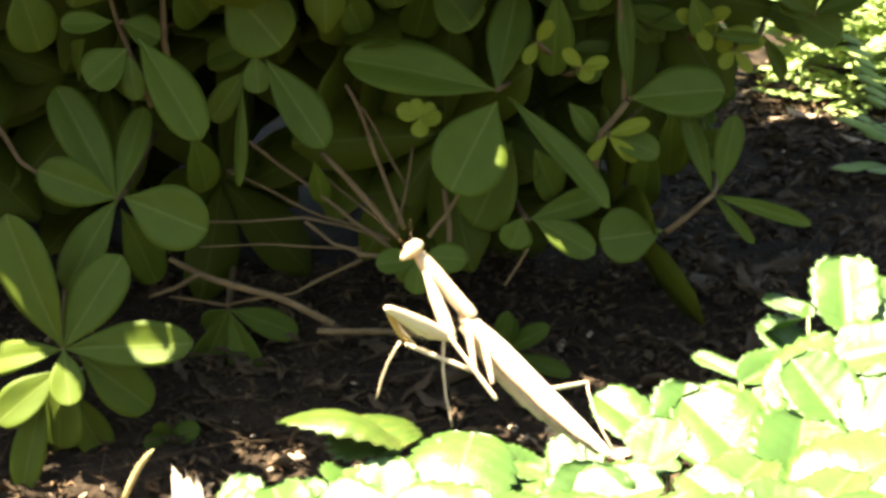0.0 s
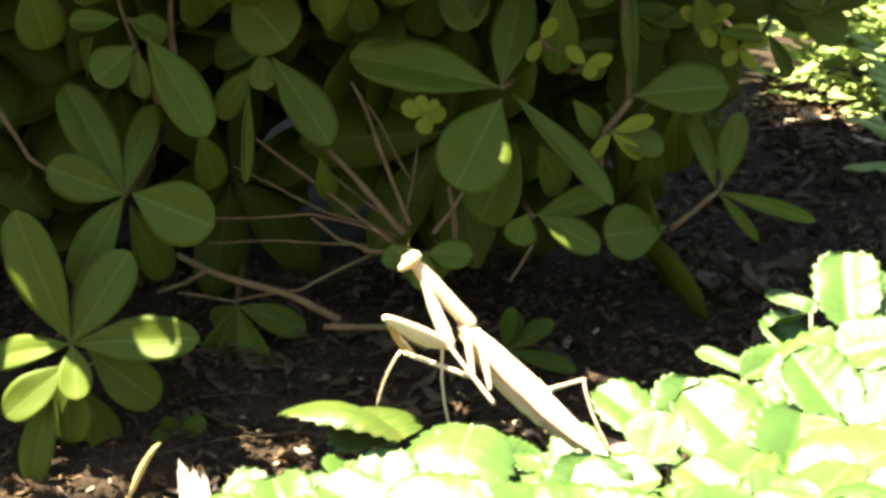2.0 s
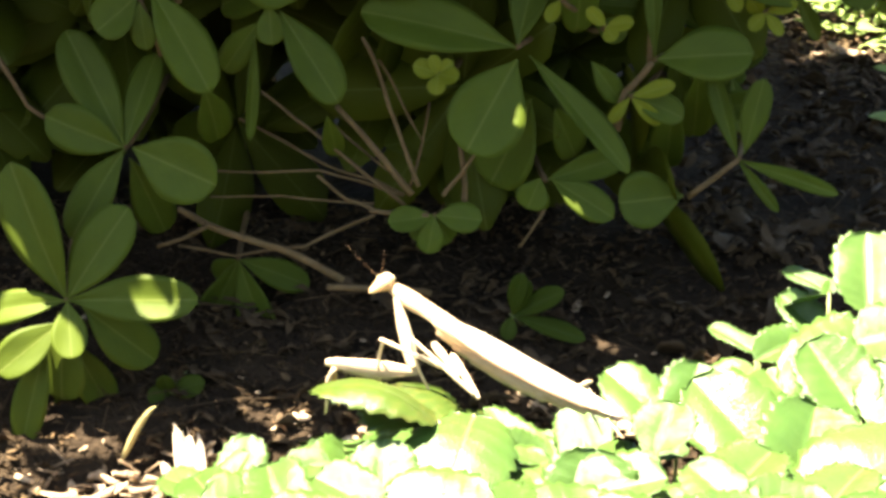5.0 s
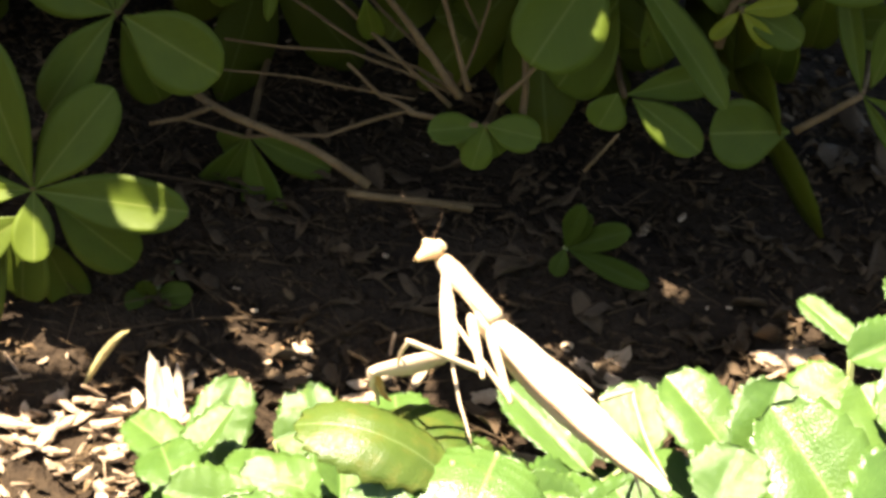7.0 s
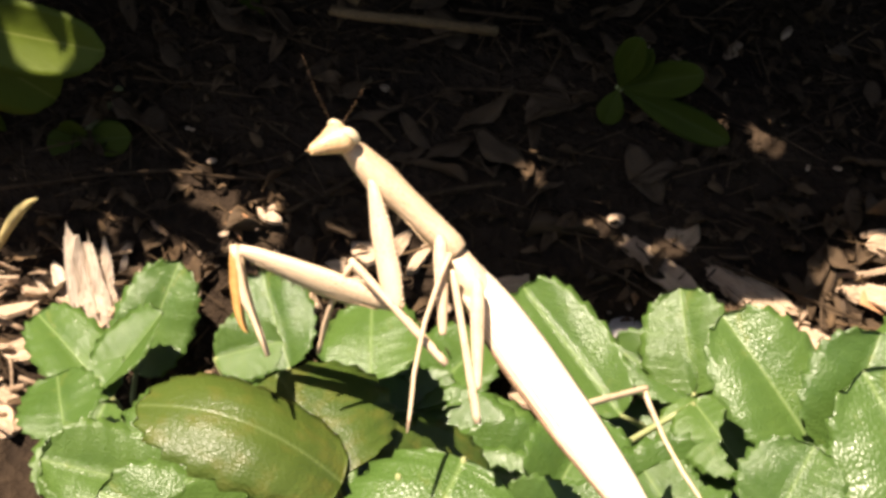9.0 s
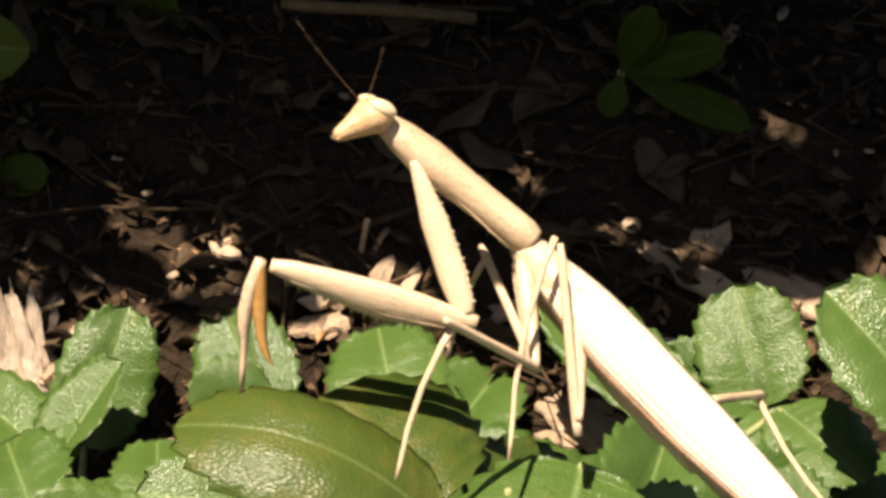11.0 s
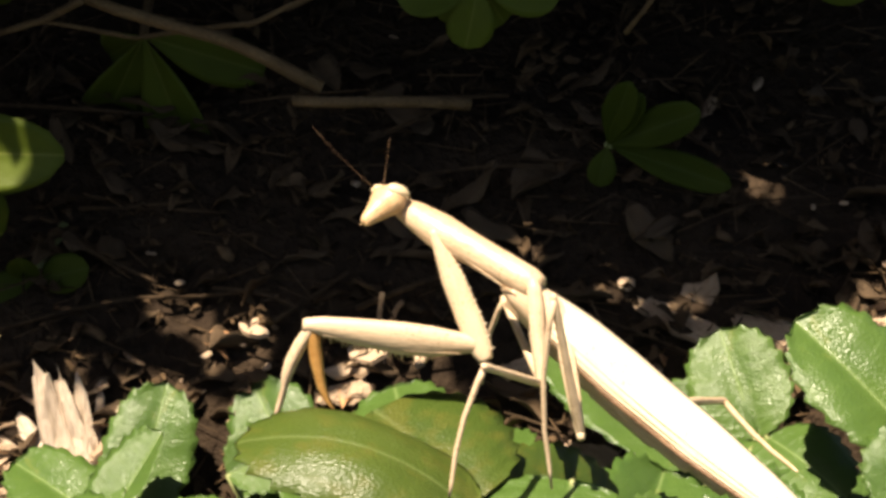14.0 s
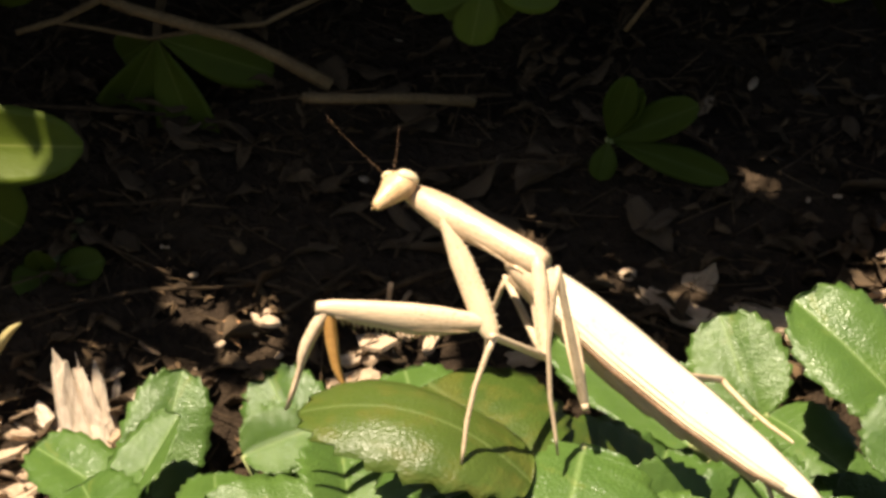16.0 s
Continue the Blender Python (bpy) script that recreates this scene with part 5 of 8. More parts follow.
bark_chip((-0.0919, 0.0288, -0.0302), 0.0104, 0.0039)
wood_chip((-0.1191, 0.0310, -0.0297), 0.0047, 0.0019)
bark_chip((-0.1020, 0.0430, -0.0230), 0.0109, 0.0033)
bark_chip((-0.1089, 0.0278, -0.0301), 0.0070, 0.0022)
wood_chip((-0.1137, 0.0379, -0.0258), 0.0099, 0.0043)
wood_chip((-0.0841, 0.0337, -0.0280), 0.0099, 0.0038)
wood_chip((-0.0914, 0.0554, -0.0161), 0.0056, 0.0020)
wood_chip((-0.1055, 0.0406, -0.0241), 0.0096, 0.0021)
bark_chip((-0.1195, 0.0493, -0.0194), 0.0039, 0.0018)
wood_chip((-0.1182, 0.0382, -0.0256), 0.0059, 0.0018)
wood_chip((-0.0961, 0.0388, -0.0255), 0.0062, 0.0019)
wood_chip((-0.0833, 0.0504, -0.0187), 0.0063, 0.0022)
wood_chip((-0.0857, 0.0543, -0.0168), 0.0047, 0.0019)
wood_chip((-0.0673, 0.0553, -0.0163), 0.0068, 0.0027)
wood_chip((-0.0761, 0.0536, -0.0169), 0.0052, 0.0022)
wood_chip((-0.0754, 0.0504, -0.0189), 0.0051, 0.0016)
wood_chip((-0.0725, 0.0510, -0.0187), 0.0031, 0.0011)
wood_chip((-0.0746, 0.0484, -0.0198), 0.0074, 0.0025)
wood_chip((-0.0631, 0.0513, -0.0181), 0.0041, 0.0015)
wood_chip((-0.0825, 0.0478, -0.0202), 0.0061, 0.0029)
wood_chip((-0.0661, 0.0521, -0.0177), 0.0064, 0.0025)
wood_chip((-0.0837, 0.0500, -0.0190), 0.0028, 0.0008)
wood_chip((-0.0684, 0.0581, -0.0137), 0.0032, 0.0009)
wood_chip((-0.0653, 0.0572, -0.0143), 0.0029, 0.0013)
wood_chip((-0.0824, 0.0475, -0.0205), 0.0061, 0.0028)
wood_chip((-0.0625, 0.0540, -0.0170), 0.0067, 0.0017)
wood_chip((-0.0673, 0.0538, -0.0170), 0.0063, 0.0018)
wood_chip((-0.0664, 0.0494, -0.0196), 0.0031, 0.0010)
wood_chip((-0.0713, 0.0495, -0.0192), 0.0040, 0.0012)
wood_chip((-0.0799, 0.0503, -0.0187), 0.0065, 0.0023)
wood_chip((-0.0777, 0.0533, -0.0173), 0.0045, 0.0016)
grass_blade((-0.0959, 0.0608, -0.0138), (-0.0844, 0.0568, 0.0064))
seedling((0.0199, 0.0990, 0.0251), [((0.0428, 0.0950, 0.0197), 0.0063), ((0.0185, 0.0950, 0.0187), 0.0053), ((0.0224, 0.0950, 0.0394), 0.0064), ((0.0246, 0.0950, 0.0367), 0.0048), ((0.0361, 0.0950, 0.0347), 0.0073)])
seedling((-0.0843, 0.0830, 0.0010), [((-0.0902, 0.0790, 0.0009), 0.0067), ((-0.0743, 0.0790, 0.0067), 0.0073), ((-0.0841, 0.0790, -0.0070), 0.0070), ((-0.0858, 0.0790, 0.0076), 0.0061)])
fallen_twig((-0.0762, 0.0861, 0.0072), (-0.0613, 0.0797, 0.0040), 0.00037)
fallen_twig((-0.0981, 0.0682, -0.0034), (-0.0406, 0.0793, 0.0036), 0.00036)
fallen_twig((-0.0394, 0.0734, 0.0004), (-0.0265, 0.0829, 0.0056), 0.00043)
fallen_twig((-0.0509, 0.0792, 0.0035), (-0.0340, 0.0758, 0.0016), 0.00036)
fallen_twig((-0.0033, 0.1288, 0.0248), (-0.0010, 0.0993, 0.0145), 0.00031)
fallen_twig((-0.0319, 0.0957, 0.0129), (-0.0219, 0.0899, 0.0093), 0.00037)
fallen_twig((0.0080, 0.0882, 0.0086), (0.0228, 0.0999, 0.0148), 0.00029)


# ---- the mantis ----
MM = 0.001
mantis = thing("praying_mantis", (0, 0, 0.05), "straw-coloured praying mantis standing on strawberry leaves", "mantis")


def segment(name, bm, mat, parent=None, label="", m=None):
    """A limb or body segment, laid along its own x from its joint."""
    ob = new(name, mesh_of(name, bm))
    ob.data.materials.append(mat)
    ob.parent = parent or mantis
    if m:
        ob.matrix_basis = m
    return tagged(ob, label)


def bar(length, stations, sides=12):
    """Stations of (share of the length, half width, half height, shift in y, shift in z), in millimetres, made smooth between."""
    fine = []
    for (s0, *a), (s1, *b) in zip(stations, stations[1:]):
        for k in range(3):
            u = k / 3
            u = u * u * (3 - 2 * u) * 0.4 + u * 0.6
            fine.append((s0 + (s1 - s0) * k / 3, *(p + (q - p) * u for p, q in zip(a, b))))
    fine.append(stations[-1])
    return rings(bmesh.new(), [((s * length, y * MM, z * MM), w * MM, h * MM) for s, w, h, y, z in fine], sides)


def spines(limb, mat, length, first, last, count, edge, reach, slant=0.4, z=0.0):
    """Small thorns along one edge of a limb, given as shares and heights in millimetres, long and short by turns."""
    for k in range(count):
        bm = bmesh.new()
        share = first + (last - first) * k / (count - 1)
        x, y = length * share, float(np.interp(share, *edge))
        tall = reach * (1.0 if k % 2 else 0.6) * MM
        root = [bm.verts.new((x + 0.22 * MM * math.cos(a), y * MM, z * MM + 0.22 * MM * math.sin(a))) for a in (0, 2.1, 4.2)]
        tip = bm.verts.new((x + slant * tall, y * MM + tall, z * MM))
        for a, b in zip(root, root[1:] + root[:1]):
            bm.faces.new((a, b, tip))
        bm.faces.new(root[::-1])
        segment("thorn", bm, mat, limb)


pronotum = segment("pronotum", bar(0.0225, [(-0.06, 0.8, 0.9, 0, -1.3), (0.03, 1.5, 1.5, 0, -1.2), (0.15, 2.1, 2.1, 0, -1.4), (0.32, 2.6, 2.5, 0, -1.8),
    (0.55, 2.2, 2.3, 0, -1.9), (0.8, 2.1, 2.2, 0, -2.1), (0.97, 2.1, 2.3, 0, -2.4), (1.04, 1.8, 2.0, 0, -2.6)], 18), CHITIN)
edge = bar(0.0225, [(0.08, 0.10, 0.10, -1.65, -1.7), (0.32, 0.16, 0.14, -2.5, -2.0), (0.55, 0.12, 0.12, -2.1, -2.0), (0.95, 0.12, 0.12, -2.45, -3.0)], 6)
segment("side_ridge", edge, CHITIN, pronotum)

# the abdomen: overlapping rings under the wings
LONG = 0.0505


def sag(s):
    """How far the middle of the body hangs below the line of the back, in millimetres."""
    return -3.0 - 3.0 * math.sin(math.pi * min(1.0, s * 1.02)) ** 0.8 + 1.4 * s


stations = []
for k in range(9):
    s = k / 9
    swell = math.sin(math.pi * min(1, 0.22 + 0.74 * s)) ** 0.75
    for ds, r in ((0.0, 0.98), (0.085, 1.01), (0.105, 0.985)):
        stations.append((s + ds, 3.4 * swell * r, 3.3 * swell * r, 0, sag(s + ds) - 2.6 * swell))
stations += [(1.0, 0.8, 0.7, 0, -1.6), (1.03, 0.3, 0.3, 0, -1.4)]
abdomen = segment("abdomen", rings(bmesh.new(), [((s * LONG, 0, z * MM), w * MM, h * MM) for s, w, h, _, z in stations], 18), ABDOMEN)

segment("thorax", bar(0.0100, [(-0.22, 0.9, 1.0, 0, -3.6), (-0.1, 1.8, 1.8, 0, -3.4), (0.1, 2.4, 2.4, 0, -3.3), (0.5, 2.8, 3.0, 0, -3.6), (1.0, 2.6, 2.8, 0, -4.4), (1.2, 1.4, 1.5, 0, -4.6)], 16), CHITIN, abdomen)


def wing(side):
    """A narrow leathery wing that wraps the back and one flank: an arc that runs along the body, with some thickness."""
    bm = bmesh.new()
    inner, outer, n, lanes = [], [], 24, 12
    knots = ((0, 1.7), (0.06, 2.3), (0.14, 3.3), (0.22, 3.9), (0.35, 4.2), (0.6, 3.9), (0.8, 2.9), (0.93, 1.6), (1.0, 0.5))
    for i in range(n + 1):
        s = i / n
        wide = float(np.interp(s, [p for p, _ in knots], [q for _, q in knots]))
        reach = (47 if side > 0 else 56) + 7 * math.sin(math.pi * min(1, 0.15 + 0.62 * s))
        start = -62 if side > 0 else 20
        for row, grow in ((inner, 0.0), (outer, 0.25)):
            line = []
            for j in range(lanes + 1):
                a = radians(90 + side * (start + (reach - start) * j / lanes))
                groove = 0.09 * (j % 3 == 1) * (grow > 0)
                r = wide + grow - groove + (0.25 if side > 0 else -0.1)
                line.append(bm.verts.new((s * 0.0535, r * math.cos(a) * MM, (sag(s) + r * 0.84 * math.sin(a)) * MM)))
            row.append(line)
    for i in range(n):
        for j in range(lanes):
            bm.faces.new((outer[i][j], outer[i][j + 1], outer[i + 1][j + 1], outer[i + 1][j]))
            bm.faces.new((inner[i][j], inner[i + 1][j], inner[i + 1][j + 1], inner[i][j + 1]))
        for j in (0, lanes):
            bm.faces.new((outer[i][j], outer[i + 1][j], inner[i + 1][j], inner[i][j]))
    for i in (0, n):
        for j in range(lanes):
            bm.faces.new((outer[i][j], outer[i][j + 1], inner[i][j + 1], inner[i][j]))
    bmesh.ops.recalc_face_normals(bm, faces=bm.faces)
    return bm


segment("wing", wing(1), WING, abdomen, "straw-coloured leathery folded wing")
segment("wing", wing(-1), WING, abdomen, "straw-coloured leathery folded wing")
hem = [(0.0535 * s, -(w + 0.45) * MM * 0.78, (sag(s) + w * 0.53) * MM) for s, w in ((0.14, 3.3), (0.22, 3.8), (0.35, 4.2), (0.6, 3.9), (0.8, 2.9), (0.93, 1.6))]
segment("wing_hem", tube(hem, [0.0002, 0.0003, 0.0004, 0.0004, 0.0003, 0.0002], 6, 0.2), BROWN, abdomen)
# long veins that stand out near the lower edge of the wing
for angle, fine in ((45, 0.00011), (38, 0.00008), (27, 0.00006)):
    line = []
    for s, w in ((0.07, 2.4), (0.14, 3.3), (0.22, 3.9), (0.35, 4.2), (0.6, 3.9), (0.8, 2.9), (0.9, 1.95)):
        a, r = radians(90 + angle), w + 0.47
        line.append((0.0535 * s, r * math.cos(a) * MM, (sag(s) + r * 0.84 * math.sin(a)) * MM))
    segment("wing_vein", tube(line, [fine] * 7, 5), LEG, abdomen)
for side in (-1, 1):
    segment("cercus", tube([(0.046, side * 1.4 * MM, -0.0040), (0.049, side * 2.4 * MM, -0.0062), (0.051, side * 2.8 * MM, -0.0085)], [0.0004, 0.0003, 0.0001], 6), CHITIN, abdomen)

# the hind body lies turned a little on its own axis, back towards the open side
turn = Matrix.Translation((0, 0, -5.8 * MM)) @ Matrix.Rotation(radians(15), 4, "X") @ Matrix.Translation((0, 0, 5.0 * MM))
for ob in (abdomen, *abdomen.children):
    ob.data.transform(turn)

head = segment("head", bar(0.0075, [(-0.09, 0.5, 0.8, -0.3, 0), (0.0, 1.3, 2.0, -0.5, 0), (0.14, 2.1, 2.7, -0.8, 0), (0.25, 2.3, 2.8, -0.9, 0), (0.4, 1.95, 2.3, -0.8, 0), (0.54, 1.6, 1.65, -0.6, 0),
    (0.77, 1.1, 0.95, -0.4, 0), (0.9, 0.8, 0.65, -0.3, 0), (0.95, 0.25, 0.25, -0.45, 0)], 18), FACE)
for side in (-1, 1):
    bm = bmesh.new()
    bmesh.ops.create_icosphere(bm, subdivisions=3, radius=1)
    bmesh.ops.transform(bm, matrix=Matrix.Translation((0.75 * MM, -1.65 * MM, side * 1.75 * MM)) @ Matrix.Rotation(radians(-47), 4, "Z") @ Matrix.Rotation(radians(side * -20), 4, "X") @ Matrix.Diagonal((1.85 * MM, 0.95 * MM, 1.2 * MM, 1)), verts=bm.verts)
    segment("eye", bm, EYE, head, "pale straw-coloured bulging eye")
    bend = -0.25 if side > 0 else 0.5
    reach = 6.0 if side > 0 else 12.0
    pts = [((2.3 - 6.5 * bend * u * u * 0.4 - (4.2 * u if side > 0 else -5.6 * u)) * MM, (-2.8 - reach * u) * MM, side * (0.7 + 1.4 * u) * MM) for u in (0, 0.15, 0.3, 0.5, 0.7, 0.85, 1.0)]
    segment("antenna", tube(pts, [0.00007, 0.00004, 0.00003, 0.000022, 0.00002, 0.00002, 0.000015], 6), BROWN, head)
    segment("palp", tube([(6.2 * MM, -0.3 * MM, side * 0.5 * MM), (7.0 * MM, 0.0 * MM, side * 0.6 * MM), (7.3 * MM, -0.2 * MM, side * 0.5 * MM)], [0.00016, 0.00014, 0.00008], 6), FACE, head)


def fore_leg(prefix):
    coxa = segment(prefix + "coxa", bar(0.0178, [(-0.06, 0.6, 0.6, 0, 0), (0.05, 0.95, 0.85, 0, 0), (0.2, 1.3, 1.0, 0, 0), (0.36, 1.7, 1.2, 0, 0), (0.75, 1.85, 1.2, 0, 0), (0.95, 1.5, 1.1, 0, 0), (1.03, 1.0, 0.9, 0, 0)], 14), CHITIN)
    spines(coxa, WING, 0.0178, 0.12, 0.96, 18, ((0.1, 0.3, 0.75, 0.96), (0.95, 1.45, 1.7, 1.35)), 0.6, 0.0, 0.3)
    femur = segment(prefix + "femur", bar(0.0238, [(-0.05, 0.9, 0.8, 0, 0), (0.04, 1.3, 1.0, 0.1, 0), (0.14, 1.75, 1.1, 0.3, 0), (0.28, 2.35, 1.25, 0.5, 0), (0.45, 2.5, 1.3, 0.5, 0), (0.7, 2.0, 1.15, 0.2, 0), (0.92, 1.35, 0.95, -0.1, 0), (1.02, 0.8, 0.8, -0.1, 0)], 14), CHITIN)
    spines(femur, LEG, 0.0238, 0.26, 0.93, 20, ((0.26, 0.45, 0.7, 0.93), (2.6, 2.8, 2.05, 1.05)), 1.5, -0.25, 0.1)
    segment("ridge", bar(0.0238, [(0.1, 0.12, 0.1, 1.2, 1.05), (0.4, 0.16, 0.12, 1.6, 1.1), (0.9, 0.12, 0.1, 0.7, 0.8)], 6), CHITIN, femur)
    tibia = segment(prefix + "tibia", bar(0.0125, [(-0.03, 0.5, 0.55, 0, 0), (0.12, 0.8, 0.7, -0.1, 0), (0.4, 0.85, 0.65, -0.15, 0), (0.7, 0.62, 0.5, 0.0, 0), (0.86, 0.42, 0.35, 0.4, 0), (0.95, 0.22, 0.2, 0.9, 0), (1.0, 0.06, 0.06, 1.4, 0)], 12), AMBER, None, "amber spined grasping tibia")
    spines(tibia, BROWN, 0.0118, 0.25, 0.85, 9, ((0.25, 0.85), (-0.75, -0.15)), -0.6, -0.3)
    tarsus = segment(prefix + "tarsus", tube([(-0.0006, 0, 0), (0.001, -0.0002, 0), (0.003, -0.0006, 0), (0.006, -0.0009, 0), (0.008, -0.0008, 0), (0.0092, -0.0006, 0), (0.0096, -0.0005, 0), (0.013, -0.0002, 0), (0.0165, 0, 0)], [0.0006, 0.0008, 0.0009, 0.00085, 0.0007, 0.0005, 0.0004, 0.00034, 0.0002], 10), CHITIN)
    return coxa, femur, tibia, tarsus


def walking_leg(prefix, coxa_long, femur_long, tibia_long):
    coxa = segment(prefix + "coxa", bar(coxa_long, [(-0.16, 0.5, 0.5, 0, 0), (-0.06, 1.0, 0.9, 0, 0), (0.12, 1.15, 1.0, 0, 0), (0.5, 1.0, 0.85, 0, 0), (0.9, 0.7, 0.65, 0, 0), (1.04, 0.5, 0.5, 0, 0)]), LEG)
    femur = segment(prefix + "femur", bar(femur_long, [(-0.03, 0.55, 0.55, 0, 0), (0.15, 0.66, 0.6, 0, 0), (0.6, 0.56, 0.52, 0, 0), (0.95, 0.55, 0.52, 0, 0), (1.03, 0.35, 0.4, 0, 0)]), LEG)
    n = tibia_long
    tibia = segment(prefix + "tibia", tube([(0, 0, 0), (0.12 * n, -0.02 * n, 0), (0.4 * n, -0.045 * n, 0), (0.68 * n, -0.035 * n, 0), (0.78 * n, -0.02 * n, 0), (0.9 * n, -0.005 * n, 0), (n, 0.006 * n, 0)],
                    [0.00046, 0.00042, 0.00036, 0.00033, 0.00031, 0.00027, 0.00017], 9), LEG)
    return coxa, femur, tibia


fore_coxa, fore_femur, fore_tibia, fore_tarsus = fore_leg("fore_")
far_fore_coxa, far_fore_femur, far_fore_tibia, far_fore_tarsus = fore_leg("far_fore_")
middle_coxa, middle_femur, middle_tibia = walking_leg("middle_", 0.0122, 0.0197, 0.0178)
far_middle_coxa, far_middle_femur, far_middle_tibia = walking_leg("far_middle_", 0.0122, 0.0197, 0.0178)
hind_coxa, hind_femur, hind_tibia = walking_leg("hind_", 0.0135, 0.0214, 0.0268)
far_hind_coxa, far_hind_femur, far_hind_tibia = walking_leg("far_hind_", 0.0170, 0.0165, 0.0212)


# ---- how the mantis moves: it leans, climbs and reaches ----
def motions():
    walk(mantis, [
        (0, pose(0.0107, 0.0040, 0.0624)),
        (0.5, pose(0.0090, 0.0040, 0.0633)),
        (1, pose(0.0083, 0.0040, 0.0621)),
        (1.5, pose(0.0117, 0.0040, 0.0602)),
        (2, pose(0.0102, 0.0040, 0.0584)),
        (2.5, pose(0.0078, 0.0040, 0.0608)),
        (3, pose(0.0074, 0.0040, 0.0595)),
        (5.5, pose(0.0006, 0.0040, 0.0536)),
        (6, pose(-0.0000, 0.0040, 0.0548)),
        (6.5, pose(-0.0011, 0.0030, 0.0581)),
        (7, pose(0.0044, 0.0030, 0.0586)),
        (7.5, pose(0.0017, 0.0020, 0.0595)),
        (8, pose(0.0021, 0.0000, 0.0618)),
        (8.5, pose(-0.0105, 0.0000, 0.0702)),
        (9, pose(0.0043, 0.0000, 0.0637)),
        (9.2, pose(0.0074, 0.0000, 0.0577)),
        (11.5, pose(-0.0000, 0.0000, 0.0580)),
        (12, pose(-0.0003, 0.0000, 0.0578)),
        (12.5, pose(-0.0053, 0.0000, 0.0560)),
        (13, pose(0.0036, 0.0000, 0.0598)),
        (13.5, pose(0.0037, 0.0000, 0.0582)),
        (14, pose(0.0029, 0.0000, 0.0579)),
        (14.5, pose(0.0030, 0.0000, 0.0573)),
        (15, pose(0.0033, 0.0000, 0.0571)),
        (15.5, pose(0.0031, 0.0000, 0.0573)),
        (16, pose(0.0017, 0.0000, 0.0572)),
    ])
    walk(pronotum, [
        (0, pose(-0.0152, 0.0028, 0.0159, 18.7, 45.8, -10.3)),
        (0.5, pose(-0.0152, 0.0028, 0.0161, 18.7, 46.2, -10.3)),
        (1, pose(-0.0152, 0.0028, 0.0158, 18.6, 45.8, -10.3)),
        (1.5, pose(-0.0151, 0.0028, 0.0155, 18.5, 45.4, -10.4)),
        (2, pose(-0.0154, 0.0028, 0.0151, 18.2, 43.9, -10.1)),
        (2.5, pose(-0.0156, 0.0028, 0.0156, 18.4, 44.7, -10.0)),
        (3, pose(-0.0155, 0.0028, 0.0153, 18.2, 44.1, -10.1)),
        (5.5, pose(-0.0154, 0.0147, 0.0030, 10.1, 8.0, -43.6)),
        (6, pose(-0.0140, 0.0162, 0.0020, 9.1, 5.3, -49.3)),
        (6.5, pose(-0.0134, 0.0167, 0.0018, 8.8, 4.7, -51.2)),
        (7, pose(-0.0137, 0.0164, 0.0025, 9.0, 6.7, -50.2)),
        (7.5, pose(-0.0140, 0.0162, 0.0022, 9.1, 5.8, -49.2)),
        (8, pose(-0.0190, 0.0068, 0.0116, 14.5, 30.0, -19.6)),
        (8.5, pose(-0.0159, 0.0145, -0.0001, 10.5, -0.3, -42.4)),
        (9, pose(-0.0188, 0.0053, 0.0113, 15.0, 30.1, -15.7)),
        (9.2, pose(-0.0190, 0.0053, 0.0115, 15.0, 30.2, -15.5)),
        (11.5, pose(-0.0191, 0.0058, 0.0089, 14.2, 24.1, -17.0)),
        (12, pose(-0.0190, 0.0065, 0.0080, 13.9, 21.8, -19.0)),
        (12.5, pose(-0.0190, 0.0065, 0.0081, 13.9, 21.9, -19.0)),
        (13, pose(-0.0178, 0.0108, 0.0035, 12.0, 9.5, -31.2)),
        (13.5, pose(-0.0183, 0.0108, 0.0045, 12.1, 11.9, -30.4)),
        (14, pose(-0.0180, 0.0108, 0.0040, 12.0, 10.8, -30.8)),
        (14.5, pose(-0.0180, 0.0108, 0.0036, 12.0, 9.8, -30.9)),
        (15, pose(-0.0181, 0.0108, 0.0042, 12.1, 11.3, -30.7)),
        (15.5, pose(-0.0180, 0.0108, 0.0043, 12.0, 11.6, -30.9)),
        (16, pose(-0.0175, 0.0108, 0.0032, 11.9, 9.0, -31.7)),
    ])
